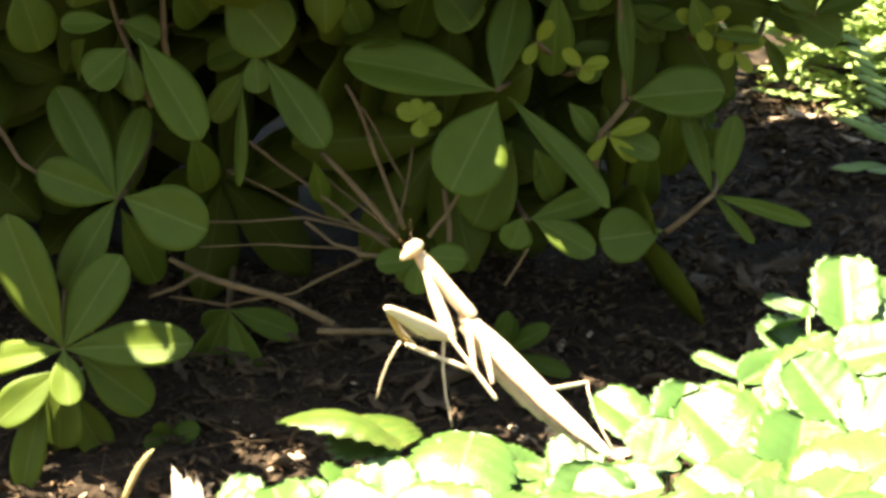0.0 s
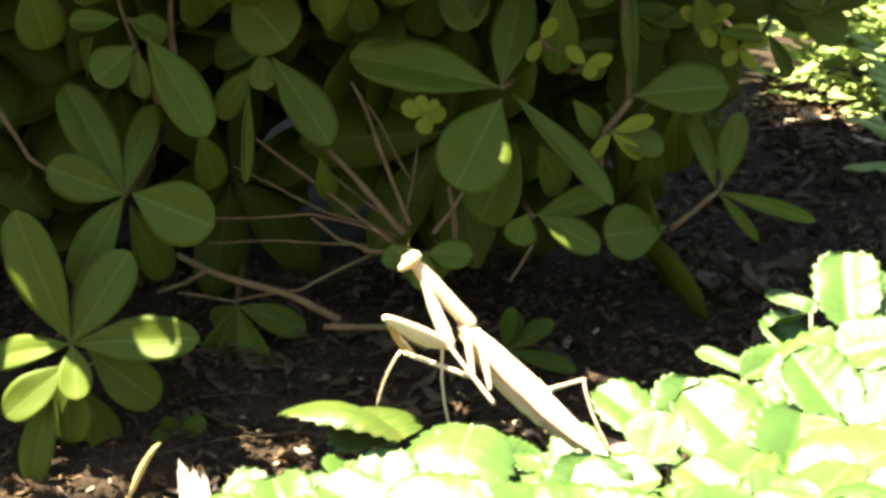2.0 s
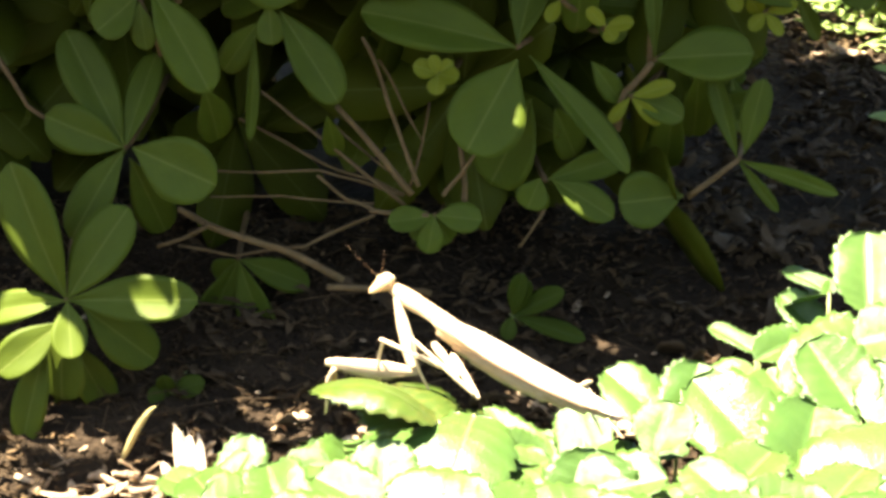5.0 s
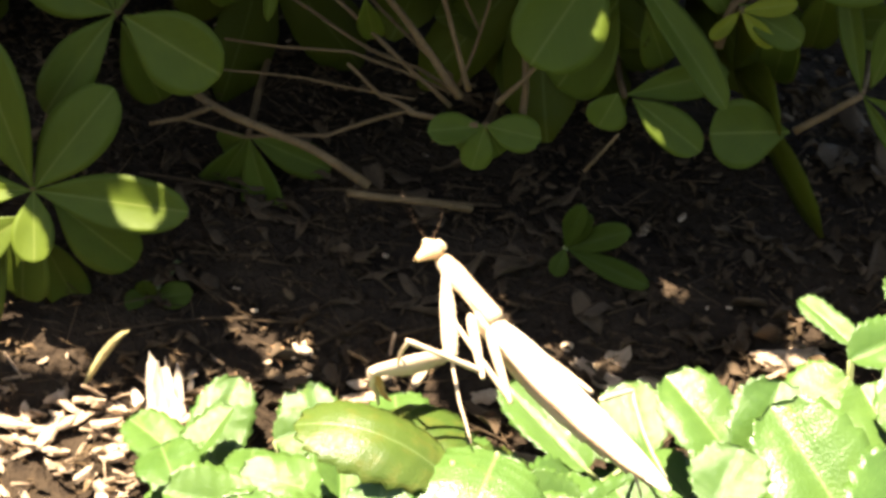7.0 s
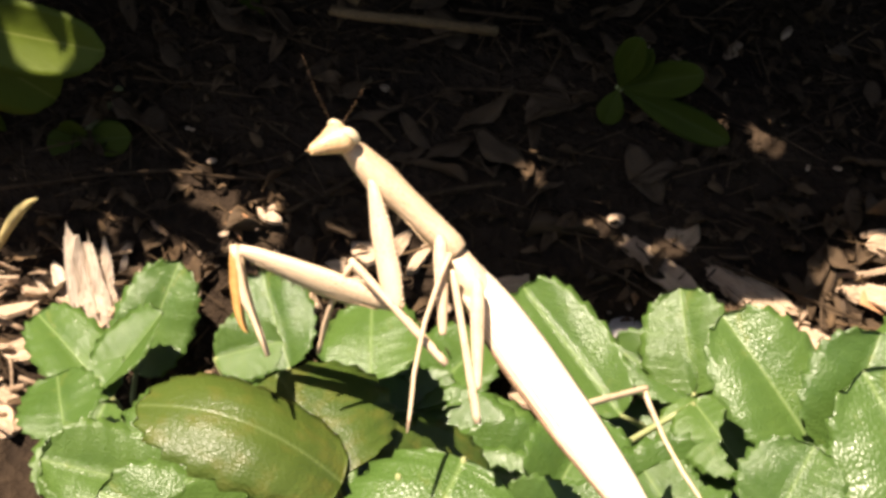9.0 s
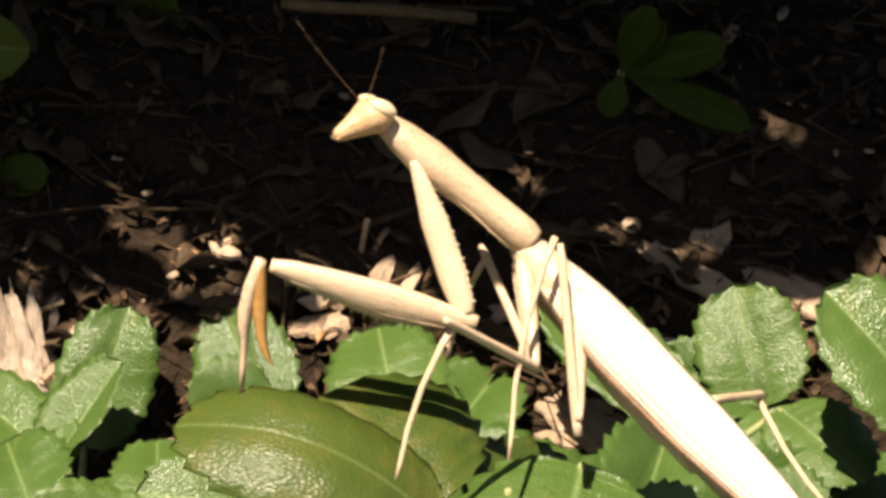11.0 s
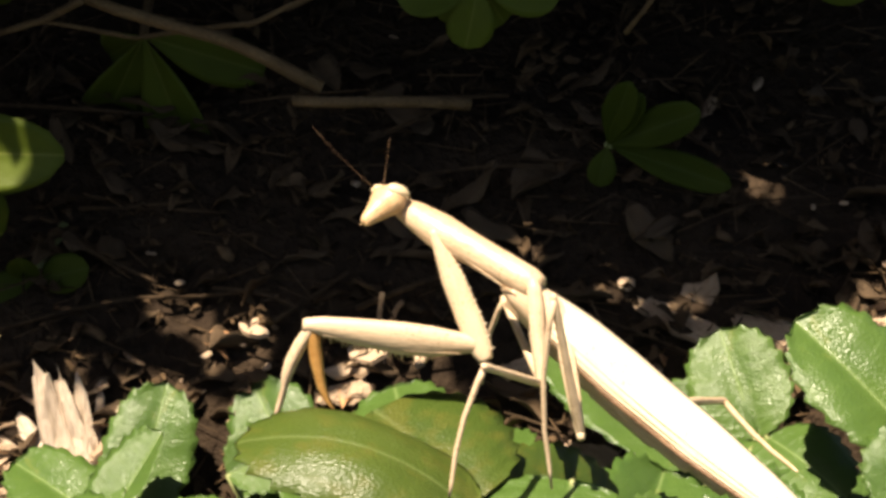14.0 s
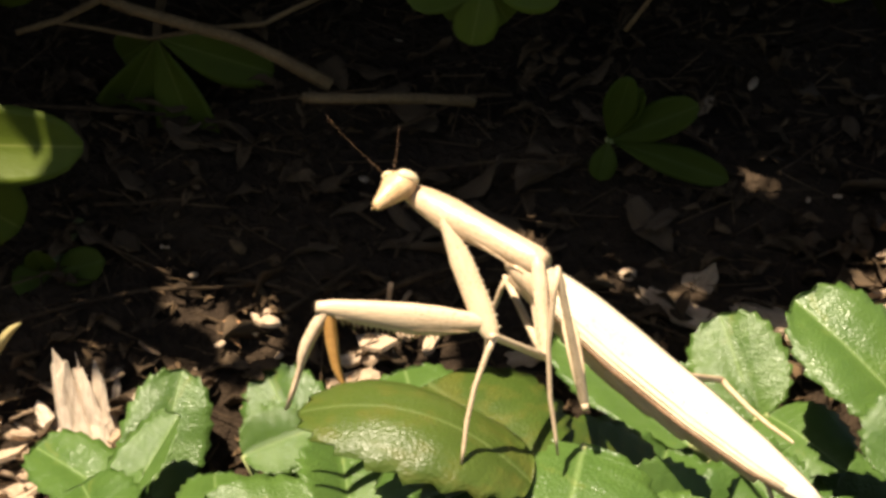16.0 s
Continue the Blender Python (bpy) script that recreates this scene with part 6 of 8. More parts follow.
    walk(abdomen, [
        (0, pose(0.0000, 0.0000, 0.0000, 16.2, 41.1, -20.0)),
        (0.5, pose(0.0000, 0.0000, 0.0000, 16.2, 41.4, -19.9)),
        (1, pose(0.0000, 0.0000, 0.0000, 16.2, 41.0, -19.9)),
        (1.5, pose(0.0000, 0.0000, 0.0000, 16.1, 40.8, -20.2)),
        (2, pose(0.0000, 0.0000, 0.0000, 16.0, 40.2, -20.1)),
        (2.5, pose(0.0000, 0.0000, 0.0000, 16.1, 40.9, -20.0)),
        (3, pose(0.0000, 0.0000, 0.0000, 16.1, 40.8, -20.1)),
        (5.5, pose(0.0000, 0.0000, 0.0018, 14.4, 20.5, -15.4)),
        (6, pose(0.0000, 0.0000, 0.0000, 14.0, 21.8, -17.9)),
        (6.5, pose(0.0000, 0.0000, 0.0000, 13.6, 24.1, -23.0)),
        (7, pose(0.0000, 0.0000, 0.0000, 13.4, 26.5, -25.7)),
        (7.5, pose(0.0000, 0.0000, 0.0000, 13.6, 29.3, -26.0)),
        (8, pose(0.0000, 0.0000, 0.0000, 10.4, 20.4, -43.1)),
        (8.5, pose(0.0000, 0.0000, 0.0000, 11.1, 23.3, -39.9)),
        (9, pose(0.0000, 0.0000, 0.0000, 11.6, 25.0, -37.2)),
        (9.2, pose(0.0000, 0.0000, 0.0000, 11.6, 25.1, -37.0)),
        (11.5, pose(0.0000, 0.0000, 0.0000, 9.2, 11.1, -48.7)),
        (12, pose(0.0000, 0.0000, 0.0000, 9.9, 15.1, -45.0)),
        (12.5, pose(0.0000, 0.0000, 0.0000, 10.0, 14.9, -44.5)),
        (13, pose(0.0000, 0.0000, 0.0000, 13.1, 27.7, -28.6)),
        (13.5, pose(0.0000, 0.0000, 0.0000, 13.1, 27.1, -28.7)),
        (14, pose(0.0000, 0.0000, 0.0000, 13.1, 27.2, -28.5)),
        (14.5, pose(0.0000, 0.0000, 0.0000, 13.1, 27.4, -28.4)),
        (15, pose(0.0000, 0.0000, 0.0000, 13.1, 27.1, -28.5)),
        (15.5, pose(0.0000, 0.0000, 0.0000, 13.1, 27.1, -28.4)),
        (16, pose(0.0000, 0.0000, 0.0000, 13.2, 27.5, -28.2)),
    ])
    walk(head, [
        (0, pose(-0.0152, 0.0028, 0.0159, -61.1, 11.9, -129.9)),
        (0.5, pose(-0.0152, 0.0028, 0.0161, -61.4, 11.6, -129.9)),
        (1, pose(-0.0152, 0.0028, 0.0158, -61.4, 11.6, -130.0)),
        (1.5, pose(-0.0151, 0.0028, 0.0155, -61.1, 11.9, -129.8)),
        (2, pose(-0.0154, 0.0028, 0.0151, -60.8, 11.9, -129.5)),
        (2.5, pose(-0.0156, 0.0028, 0.0156, -61.0, 11.7, -129.4)),
        (3, pose(-0.0155, 0.0028, 0.0153, -61.0, 11.5, -129.2)),
        (5.5, pose(-0.0154, 0.0147, 0.0030, -65.3, 14.3, -140.0)),
        (6, pose(-0.0140, 0.0162, 0.0020, -64.8, 12.7, -137.1)),
        (6.5, pose(-0.0134, 0.0167, 0.0018, -70.1, 10.3, -145.5)),
        (7, pose(-0.0137, 0.0164, 0.0025, -71.3, -0.5, -124.7)),
        (7.5, pose(-0.0140, 0.0162, 0.0022, -71.3, -0.7, -124.0)),
        (8, pose(-0.0190, 0.0068, 0.0116, -75.2, 0.3, -140.4)),
        (8.5, pose(-0.0159, 0.0145, -0.0001, -71.4, -1.1, -123.2)),
        (9, pose(-0.0188, 0.0053, 0.0113, -78.9, -5.4, -130.5)),
        (9.2, pose(-0.0190, 0.0053, 0.0115, -79.4, -5.8, -131.1)),
        (11.5, pose(-0.0191, 0.0058, 0.0089, -68.4, 15.1, -147.4)),
        (12, pose(-0.0190, 0.0065, 0.0080, -67.8, 11.7, -141.8)),
        (12.5, pose(-0.0190, 0.0065, 0.0081, -67.7, 11.6, -141.6)),
        (13, pose(-0.0178, 0.0108, 0.0035, -63.8, 9.0, -130.2)),
        (13.5, pose(-0.0183, 0.0108, 0.0045, -64.3, 8.5, -130.2)),
        (14, pose(-0.0180, 0.0108, 0.0040, -64.3, 8.4, -130.1)),
        (14.5, pose(-0.0180, 0.0108, 0.0036, -64.3, 8.4, -130.1)),
        (15, pose(-0.0181, 0.0108, 0.0042, -64.3, 8.4, -130.1)),
        (15.5, pose(-0.0180, 0.0108, 0.0043, -64.3, 8.4, -130.0)),
        (16, pose(-0.0175, 0.0108, 0.0032, -64.0, 8.7, -129.9)),
    ])
    walk(fore_coxa, [
        (0, pose(-0.0132, 0.0002, 0.0096, 62.3, 64.3, -30.2)),
        (0.5, pose(-0.0132, 0.0002, 0.0098, 62.3, 64.5, -30.2)),
        (1, pose(-0.0132, 0.0002, 0.0096, 62.3, 64.3, -30.2)),
        (1.5, pose(-0.0130, 0.0002, 0.0092, 62.1, 64.2, -30.5)),
        (2, pose(-0.0132, 0.0002, 0.0089, 63.0, 63.2, -29.7)),
        (2.5, pose(-0.0134, 0.0002, 0.0094, 63.4, 63.5, -29.3)),
        (3, pose(-0.0132, 0.0002, 0.0092, 63.3, 63.2, -29.4)),
        (5.5, pose(-0.0135, 0.0085, 0.0000, 41.3, 65.6, -51.3)),
        (6, pose(-0.0113, 0.0096, -0.0007, 39.2, 61.4, -54.4)),
        (6.5, pose(-0.0113, 0.0099, 0.0007, 29.4, 58.0, -64.4)),
        (7, pose(-0.0112, 0.0097, 0.0006, 27.6, 57.3, -66.3)),
        (7.5, pose(-0.0110, 0.0096, -0.0040, 33.6, 31.9, -70.7)),
        (8, pose(-0.0148, 0.0030, 0.0052, 50.0, 43.8, -50.5)),
        (8.5, pose(-0.0094, 0.0084, -0.0045, 46.2, 40.5, -55.8)),
        (9, pose(-0.0140, 0.0019, 0.0062, 40.4, 45.4, -58.8)),
        (9.2, pose(-0.0142, 0.0019, 0.0063, 40.4, 45.8, -58.6)),
        (11.5, pose(-0.0149, 0.0023, 0.0047, 46.3, 46.0, -53.0)),
        (12, pose(-0.0145, 0.0028, 0.0045, 46.3, 45.7, -53.2)),
        (12.5, pose(-0.0145, 0.0028, 0.0045, 46.4, 45.7, -53.0)),
        (13, pose(-0.0125, 0.0058, 0.0008, 49.5, 53.5, -46.8)),
        (13.5, pose(-0.0129, 0.0058, 0.0016, 50.1, 53.7, -46.1)),
        (14, pose(-0.0127, 0.0058, 0.0013, 49.8, 53.5, -46.4)),
        (14.5, pose(-0.0126, 0.0058, 0.0010, 49.9, 53.4, -46.4)),
        (15, pose(-0.0128, 0.0058, 0.0014, 50.0, 53.6, -46.2)),
        (15.5, pose(-0.0126, 0.0058, 0.0015, 49.8, 53.7, -46.3)),
        (16, pose(-0.0122, 0.0058, 0.0006, 49.4, 53.5, -46.9)),
    ])
    walk(fore_femur, [
        (0, pose(-0.0063, -0.0038, -0.0068, -108.6, -27.7, -144.1)),
        (0.5, pose(-0.0064, -0.0038, -0.0067, -108.9, -28.8, -144.5)),
        (1, pose(-0.0064, -0.0038, -0.0068, -108.4, -28.1, -144.7)),
        (1.5, pose(-0.0063, -0.0038, -0.0069, -108.6, -27.2, -143.7)),
        (2, pose(-0.0062, -0.0038, -0.0070, -108.5, -26.7, -143.3)),
        (2.5, pose(-0.0063, -0.0038, -0.0068, -109.2, -28.2, -143.6)),
        (3, pose(-0.0062, -0.0038, -0.0068, -109.9, -28.6, -142.9)),
        (5.5, pose(-0.0086, 0.0024, -0.0172, -91.1, -3.0, -160.6)),
        (6, pose(-0.0062, 0.0025, -0.0168, -97.5, -7.0, -132.7)),
        (6.5, pose(-0.0073, 0.0015, -0.0143, -96.0, -7.7, -141.8)),
        (7, pose(-0.0074, 0.0012, -0.0140, -100.2, -8.8, -130.5)),
        (7.5, pose(-0.0065, -0.0032, -0.0125, -116.5, -21.6, -126.4)),
        (8, pose(-0.0068, -0.0067, -0.0068, -91.5, -28.4, -176.8)),
        (8.5, pose(-0.0017, -0.0029, -0.0161, -89.3, -10.7, 176.0)),
        (9, pose(-0.0076, -0.0087, -0.0064, -90.6, -14.1, -177.5)),
        (9.2, pose(-0.0077, -0.0087, -0.0065, -90.6, -14.2, -177.5)),
        (11.5, pose(-0.0070, -0.0081, -0.0089, -89.4, -8.2, 176.0)),
        (12, pose(-0.0070, -0.0071, -0.0082, -89.6, -4.1, 174.1)),
        (12.5, pose(-0.0070, -0.0071, -0.0082, -89.6, -4.1, 174.1)),
        (13, pose(-0.0061, -0.0011, -0.0119, -90.3, -4.7, -176.6)),
        (13.5, pose(-0.0063, -0.0011, -0.0114, -90.4, -6.9, -176.6)),
        (14, pose(-0.0062, -0.0011, -0.0115, -90.4, -7.1, -176.6)),
        (14.5, pose(-0.0061, -0.0011, -0.0118, -90.4, -6.8, -176.6)),
        (15, pose(-0.0062, -0.0011, -0.0115, -90.4, -7.1, -176.6)),
        (15.5, pose(-0.0061, -0.0011, -0.0115, -90.4, -7.1, -176.6)),
        (16, pose(-0.0058, -0.0011, -0.0121, -90.3, -5.7, -176.5)),
    ])
    walk(fore_tibia, [
        (0, pose(-0.0230, -0.0158, 0.0039, 140.6, 57.3, 55.3)),
        (0.5, pose(-0.0233, -0.0158, 0.0047, 139.6, 57.8, 54.3)),
        (1, pose(-0.0234, -0.0158, 0.0044, 139.0, 57.3, 53.8)),
        (1.5, pose(-0.0227, -0.0158, 0.0035, 141.5, 57.2, 56.2)),
        (2, pose(-0.0224, -0.0158, 0.0031, 142.8, 57.2, 57.5)),
        (2.5, pose(-0.0226, -0.0158, 0.0041, 142.3, 57.9, 56.8)),
        (3, pose(-0.0221, -0.0158, 0.0041, 144.1, 58.4, 58.4)),
        (5.5, pose(-0.0298, -0.0050, -0.0160, -164.5, 64.0, 104.0)),
        (6, pose(-0.0214, -0.0139, -0.0140, -162.9, 57.0, 104.5)),
        (6.5, pose(-0.0248, -0.0123, -0.0113, -160.1, 64.0, 108.0)),
        (7, pose(-0.0219, -0.0157, -0.0106, 156.8, 59.9, 69.7)),
        (7.5, pose(-0.0189, -0.0201, -0.0042, 168.7, 54.6, 80.7)),
        (8, pose(-0.0265, -0.0078, 0.0039, -130.6, 40.3, 127.1)),
        (8.5, pose(-0.0265, -0.0011, -0.0115, 107.6, 60.1, 20.1)),
        (9, pose(-0.0318, -0.0098, -0.0003, 26.3, 46.4, -70.3)),
        (9.2, pose(-0.0322, -0.0098, -0.0003, 26.2, 46.9, -70.3)),
        (11.5, pose(-0.0321, -0.0064, -0.0053, 14.6, 71.8, -76.1)),
        (12, pose(-0.0307, -0.0047, -0.0065, -3.5, 53.8, -92.8)),
        (12.5, pose(-0.0307, -0.0047, -0.0065, -3.3, 53.9, -92.7)),
        (13, pose(-0.0290, -0.0024, -0.0101, 38.2, 74.1, -52.8)),
        (13.5, pose(-0.0294, -0.0024, -0.0086, 37.6, 74.7, -53.4)),
        (14, pose(-0.0290, -0.0024, -0.0087, 36.6, 75.0, -54.4)),
        (14.5, pose(-0.0288, -0.0024, -0.0090, 35.4, 75.2, -55.5)),
        (15, pose(-0.0290, -0.0024, -0.0087, 35.7, 75.2, -55.2)),
        (15.5, pose(-0.0288, -0.0024, -0.0086, 35.1, 75.3, -55.8)),
        (16, pose(-0.0282, -0.0024, -0.0098, 33.5, 75.3, -57.4)),
    ])
    walk(fore_tarsus, [
        (0, pose(-0.0230, -0.0158, 0.0039, 133.5, 46.7, 52.5)),
        (0.5, pose(-0.0233, -0.0158, 0.0047, 133.2, 47.3, 51.9)),
        (1, pose(-0.0234, -0.0158, 0.0044, 132.6, 46.9, 51.6)),
        (1.5, pose(-0.0227, -0.0158, 0.0035, 134.1, 46.5, 53.2)),
        (2, pose(-0.0224, -0.0158, 0.0031, 134.8, 46.3, 54.0)),
        (2.5, pose(-0.0226, -0.0158, 0.0041, 134.8, 47.3, 53.5)),
        (3, pose(-0.0221, -0.0158, 0.0041, 136.1, 47.7, 54.6)),
        (5.5, pose(-0.0298, -0.0050, -0.0160, -140.3, 63.7, 126.7)),
        (6, pose(-0.0214, -0.0139, -0.0140, -136.7, 71.4, 131.8)),
        (6.5, pose(-0.0248, -0.0123, -0.0113, -162.0, 55.9, 105.1)),
        (7, pose(-0.0219, -0.0157, -0.0106, 174.5, 56.9, 85.4)),
        (7.5, pose(-0.0189, -0.0201, -0.0042, -158.5, 60.0, 108.9)),
        (8, pose(-0.0265, -0.0078, 0.0039, 178.2, 80.6, 88.2)),
        (8.5, pose(-0.0265, -0.0011, -0.0115, 66.2, 33.5, -38.7)),
        (9, pose(-0.0318, -0.0098, -0.0003, 50.1, 42.7, -51.0)),
        (9.2, pose(-0.0322, -0.0098, -0.0003, 50.0, 43.1, -50.8)),
        (11.5, pose(-0.0321, -0.0064, -0.0053, -33.8, 67.6, -121.7)),
        (12, pose(-0.0307, -0.0047, -0.0065, -37.1, 64.1, -124.3)),
        (12.5, pose(-0.0307, -0.0047, -0.0065, -37.6, 64.0, -124.7)),
        (13, pose(-0.0290, -0.0024, -0.0101, -58.7, 66.1, -146.3)),
        (13.5, pose(-0.0294, -0.0024, -0.0086, -58.8, 66.6, -146.6)),
        (14, pose(-0.0290, -0.0024, -0.0087, -59.2, 66.6, -147.0)),
        (14.5, pose(-0.0288, -0.0024, -0.0090, -59.6, 66.3, -147.4)),
        (15, pose(-0.0290, -0.0024, -0.0087, -59.5, 66.4, -147.3)),
        (15.5, pose(-0.0288, -0.0024, -0.0086, -59.7, 66.3, -147.5)),
        (16, pose(-0.0282, -0.0024, -0.0098, -60.3, 65.7, -148.0)),
    ])
    walk(middle_coxa, [
        (0, pose(-0.0019, -0.0023, -0.0039, 32.8, 72.8, -58.4)),
        (0.5, pose(-0.0019, -0.0023, -0.0038, 33.6, 72.9, -57.6)),
        (1, pose(-0.0019, -0.0023, -0.0038, 34.0, 72.7, -57.2)),
        (1.5, pose(-0.0019, -0.0023, -0.0039, 31.5, 72.8, -59.7)),
        (2, pose(-0.0018, -0.0023, -0.0039, 32.2, 72.4, -59.1)),
        (2.5, pose(-0.0018, -0.0023, -0.0038, 33.5, 72.6, -57.7)),
        (3, pose(-0.0018, -0.0023, -0.0038, 32.3, 72.7, -58.9)),
        (5.5, pose(-0.0024, -0.0022, -0.0085, 69.4, 12.6, -59.9)),
        (6, pose(-0.0013, -0.0024, -0.0076, 68.3, 13.4, -59.9)),
        (6.5, pose(-0.0015, -0.0026, -0.0060, 72.9, 9.7, -61.3)),
        (7, pose(-0.0038, -0.0027, -0.0033, 36.4, 35.4, -66.9)),
        (7.5, pose(-0.0030, -0.0026, -0.0042, 52.4, 24.2, -62.0)),
        (8, pose(-0.0039, -0.0034, -0.0012, 26.2, 47.3, -70.1)),
        (8.5, pose(0.0006, -0.0034, -0.0098, 38.8, 40.8, -62.2)),
        (9, pose(-0.0024, -0.0035, 0.0015, 23.9, 45.6, -72.4)),
        (9.2, pose(-0.0025, -0.0035, 0.0015, 23.8, 46.1, -72.4)),
        (11.5, pose(-0.0005, -0.0020, -0.0057, 19.6, 25.2, -79.5)),
        (12, pose(-0.0007, -0.0035, -0.0029, 18.7, 40.5, -79.9)),
        (12.5, pose(-0.0006, -0.0035, -0.0029, 18.7, 40.5, -79.9)),
        (13, pose(0.0009, -0.0021, -0.0027, 19.7, 57.3, -77.5)),
        (13.5, pose(0.0007, -0.0021, -0.0021, 19.7, 57.3, -77.5)),
        (14, pose(0.0009, -0.0021, -0.0023, 19.7, 57.3, -77.5)),
        (14.5, pose(0.0009, -0.0021, -0.0025, 19.7, 57.3, -77.5)),
        (15, pose(0.0009, -0.0021, -0.0022, 19.7, 57.3, -77.5)),
        (15.5, pose(0.0009, -0.0021, -0.0022, 19.7, 57.3, -77.5)),
        (16, pose(0.0012, -0.0021, -0.0027, 19.7, 57.3, -77.5)),
    ])
    walk(middle_femur, [
        (0, pose(0.0001, -0.0055, -0.0157, -88.9, -21.2, 177.1)),
        (0.5, pose(0.0001, -0.0055, -0.0159, -88.9, -22.4, 177.1)),
        (1, pose(0.0001, -0.0055, -0.0158, -89.0, -21.5, 177.1)),
        (1.5, pose(-0.0000, -0.0055, -0.0156, -89.0, -20.3, 177.1)),
        (2, pose(0.0001, -0.0055, -0.0154, -89.0, -19.1, 177.0)),
        (2.5, pose(0.0002, -0.0055, -0.0156, -88.9, -21.2, 177.1)),
        (3, pose(0.0001, -0.0055, -0.0155, -88.9, -21.1, 177.0)),
        (5.5, pose(0.0030, -0.0115, -0.0108, -88.1, -21.4, 174.8)),
        (6, pose(0.0041, -0.0116, -0.0101, -88.2, -17.0, 173.8)),
        (6.5, pose(0.0038, -0.0121, -0.0079, -94.8, -24.2, -168.4)),
        (7, pose(-0.0003, -0.0109, -0.0097, -103.8, -28.0, -152.4)),
        (7.5, pose(0.0017, -0.0115, -0.0087, -96.5, -27.3, -166.0)),
        (8, pose(-0.0006, -0.0123, -0.0116, -114.8, -50.4, -149.0)),
        (8.5, pose(0.0048, -0.0114, -0.0175, -122.1, -55.4, -142.8)),
        (9, pose(0.0011, -0.0145, -0.0104, -78.1, -31.5, 158.1)),
        (9.2, pose(0.0010, -0.0145, -0.0105, -78.2, -31.7, 158.3)),
        (11.5, pose(0.0015, -0.0129, -0.0109, -124.8, -35.9, -130.1)),
        (12, pose(0.0009, -0.0126, -0.0108, -124.4, -34.3, -129.5)),
        (12.5, pose(0.0010, -0.0126, -0.0108, -125.7, -35.0, -128.6)),
        (13, pose(0.0023, -0.0085, -0.0130, -135.4, -35.9, -120.0)),
        (13.5, pose(0.0021, -0.0085, -0.0124, -135.6, -36.3, -120.1)),
        (14, pose(0.0023, -0.0085, -0.0126, -135.8, -36.4, -120.0)),
        (14.5, pose(0.0023, -0.0085, -0.0128, -135.8, -36.4, -120.0)),
        (15, pose(0.0023, -0.0085, -0.0125, -135.8, -36.5, -120.1)),
        (15.5, pose(0.0023, -0.0085, -0.0125, -135.8, -36.5, -120.0)),
        (16, pose(0.0026, -0.0085, -0.0130, -136.2, -36.5, -119.7)),
    ])
    walk(middle_tibia, [
        (0, pose(-0.0202, -0.0044, -0.0079, -109.7, 66.8, 158.7)),
        (0.5, pose(-0.0204, -0.0044, -0.0074, -110.1, 67.4, 158.4)),
        (1, pose(-0.0205, -0.0044, -0.0076, -110.2, 67.4, 158.3)),
        (1.5, pose(-0.0200, -0.0044, -0.0082, -109.3, 66.4, 159.0)),
        (2, pose(-0.0198, -0.0044, -0.0084, -109.1, 66.0, 159.2)),
        (2.5, pose(-0.0200, -0.0044, -0.0078, -109.4, 66.6, 159.0)),
        (3, pose(-0.0198, -0.0044, -0.0079, -109.0, 66.2, 159.4)),
        (5.5, pose(-0.0153, -0.0099, -0.0036, -176.8, 51.5, 92.5)),
        (6, pose(-0.0151, -0.0095, -0.0042, 179.0, 51.1, 89.2)),
        (6.5, pose(-0.0137, -0.0157, 0.0001, -175.1, 67.2, 94.5)),
        (7, pose(-0.0156, -0.0189, -0.0005, -163.6, 54.0, 103.4)),
        (7.5, pose(-0.0151, -0.0157, 0.0002, -158.1, 52.0, 107.6)),
        (8, pose(-0.0113, -0.0187, 0.0035, -135.0, 85.2, 134.9)),
        (8.5, pose(-0.0040, -0.0181, -0.0015, -104.1, 65.6, 164.6)),
        (9, pose(-0.0144, -0.0083, -0.0001, -57.4, 73.7, -146.3)),
        (9.2, pose(-0.0146, -0.0083, -0.0001, -57.1, 74.1, -146.1)),
        (11.5, pose(-0.0087, -0.0250, 0.0005, -29.2, 48.1, -112.6)),
        (12, pose(-0.0094, -0.0251, 0.0003, -49.4, 73.0, -138.2)),
        (12.5, pose(-0.0090, -0.0251, 0.0004, -50.4, 72.8, -139.1)),
        (13, pose(-0.0055, -0.0221, -0.0016, -37.6, 67.4, -125.4)),
        (13.5, pose(-0.0058, -0.0221, -0.0009, -38.0, 67.1, -125.7)),
        (14, pose(-0.0056, -0.0221, -0.0010, -37.8, 67.2, -125.5)),
        (14.5, pose(-0.0055, -0.0221, -0.0012, -37.6, 67.4, -125.4)),
        (15, pose(-0.0056, -0.0221, -0.0009, -37.7, 67.3, -125.5)),
        (15.5, pose(-0.0055, -0.0221, -0.0009, -37.5, 67.3, -125.3)),
        (16, pose(-0.0051, -0.0221, -0.0015, -37.0, 67.7, -124.8)),
    ])
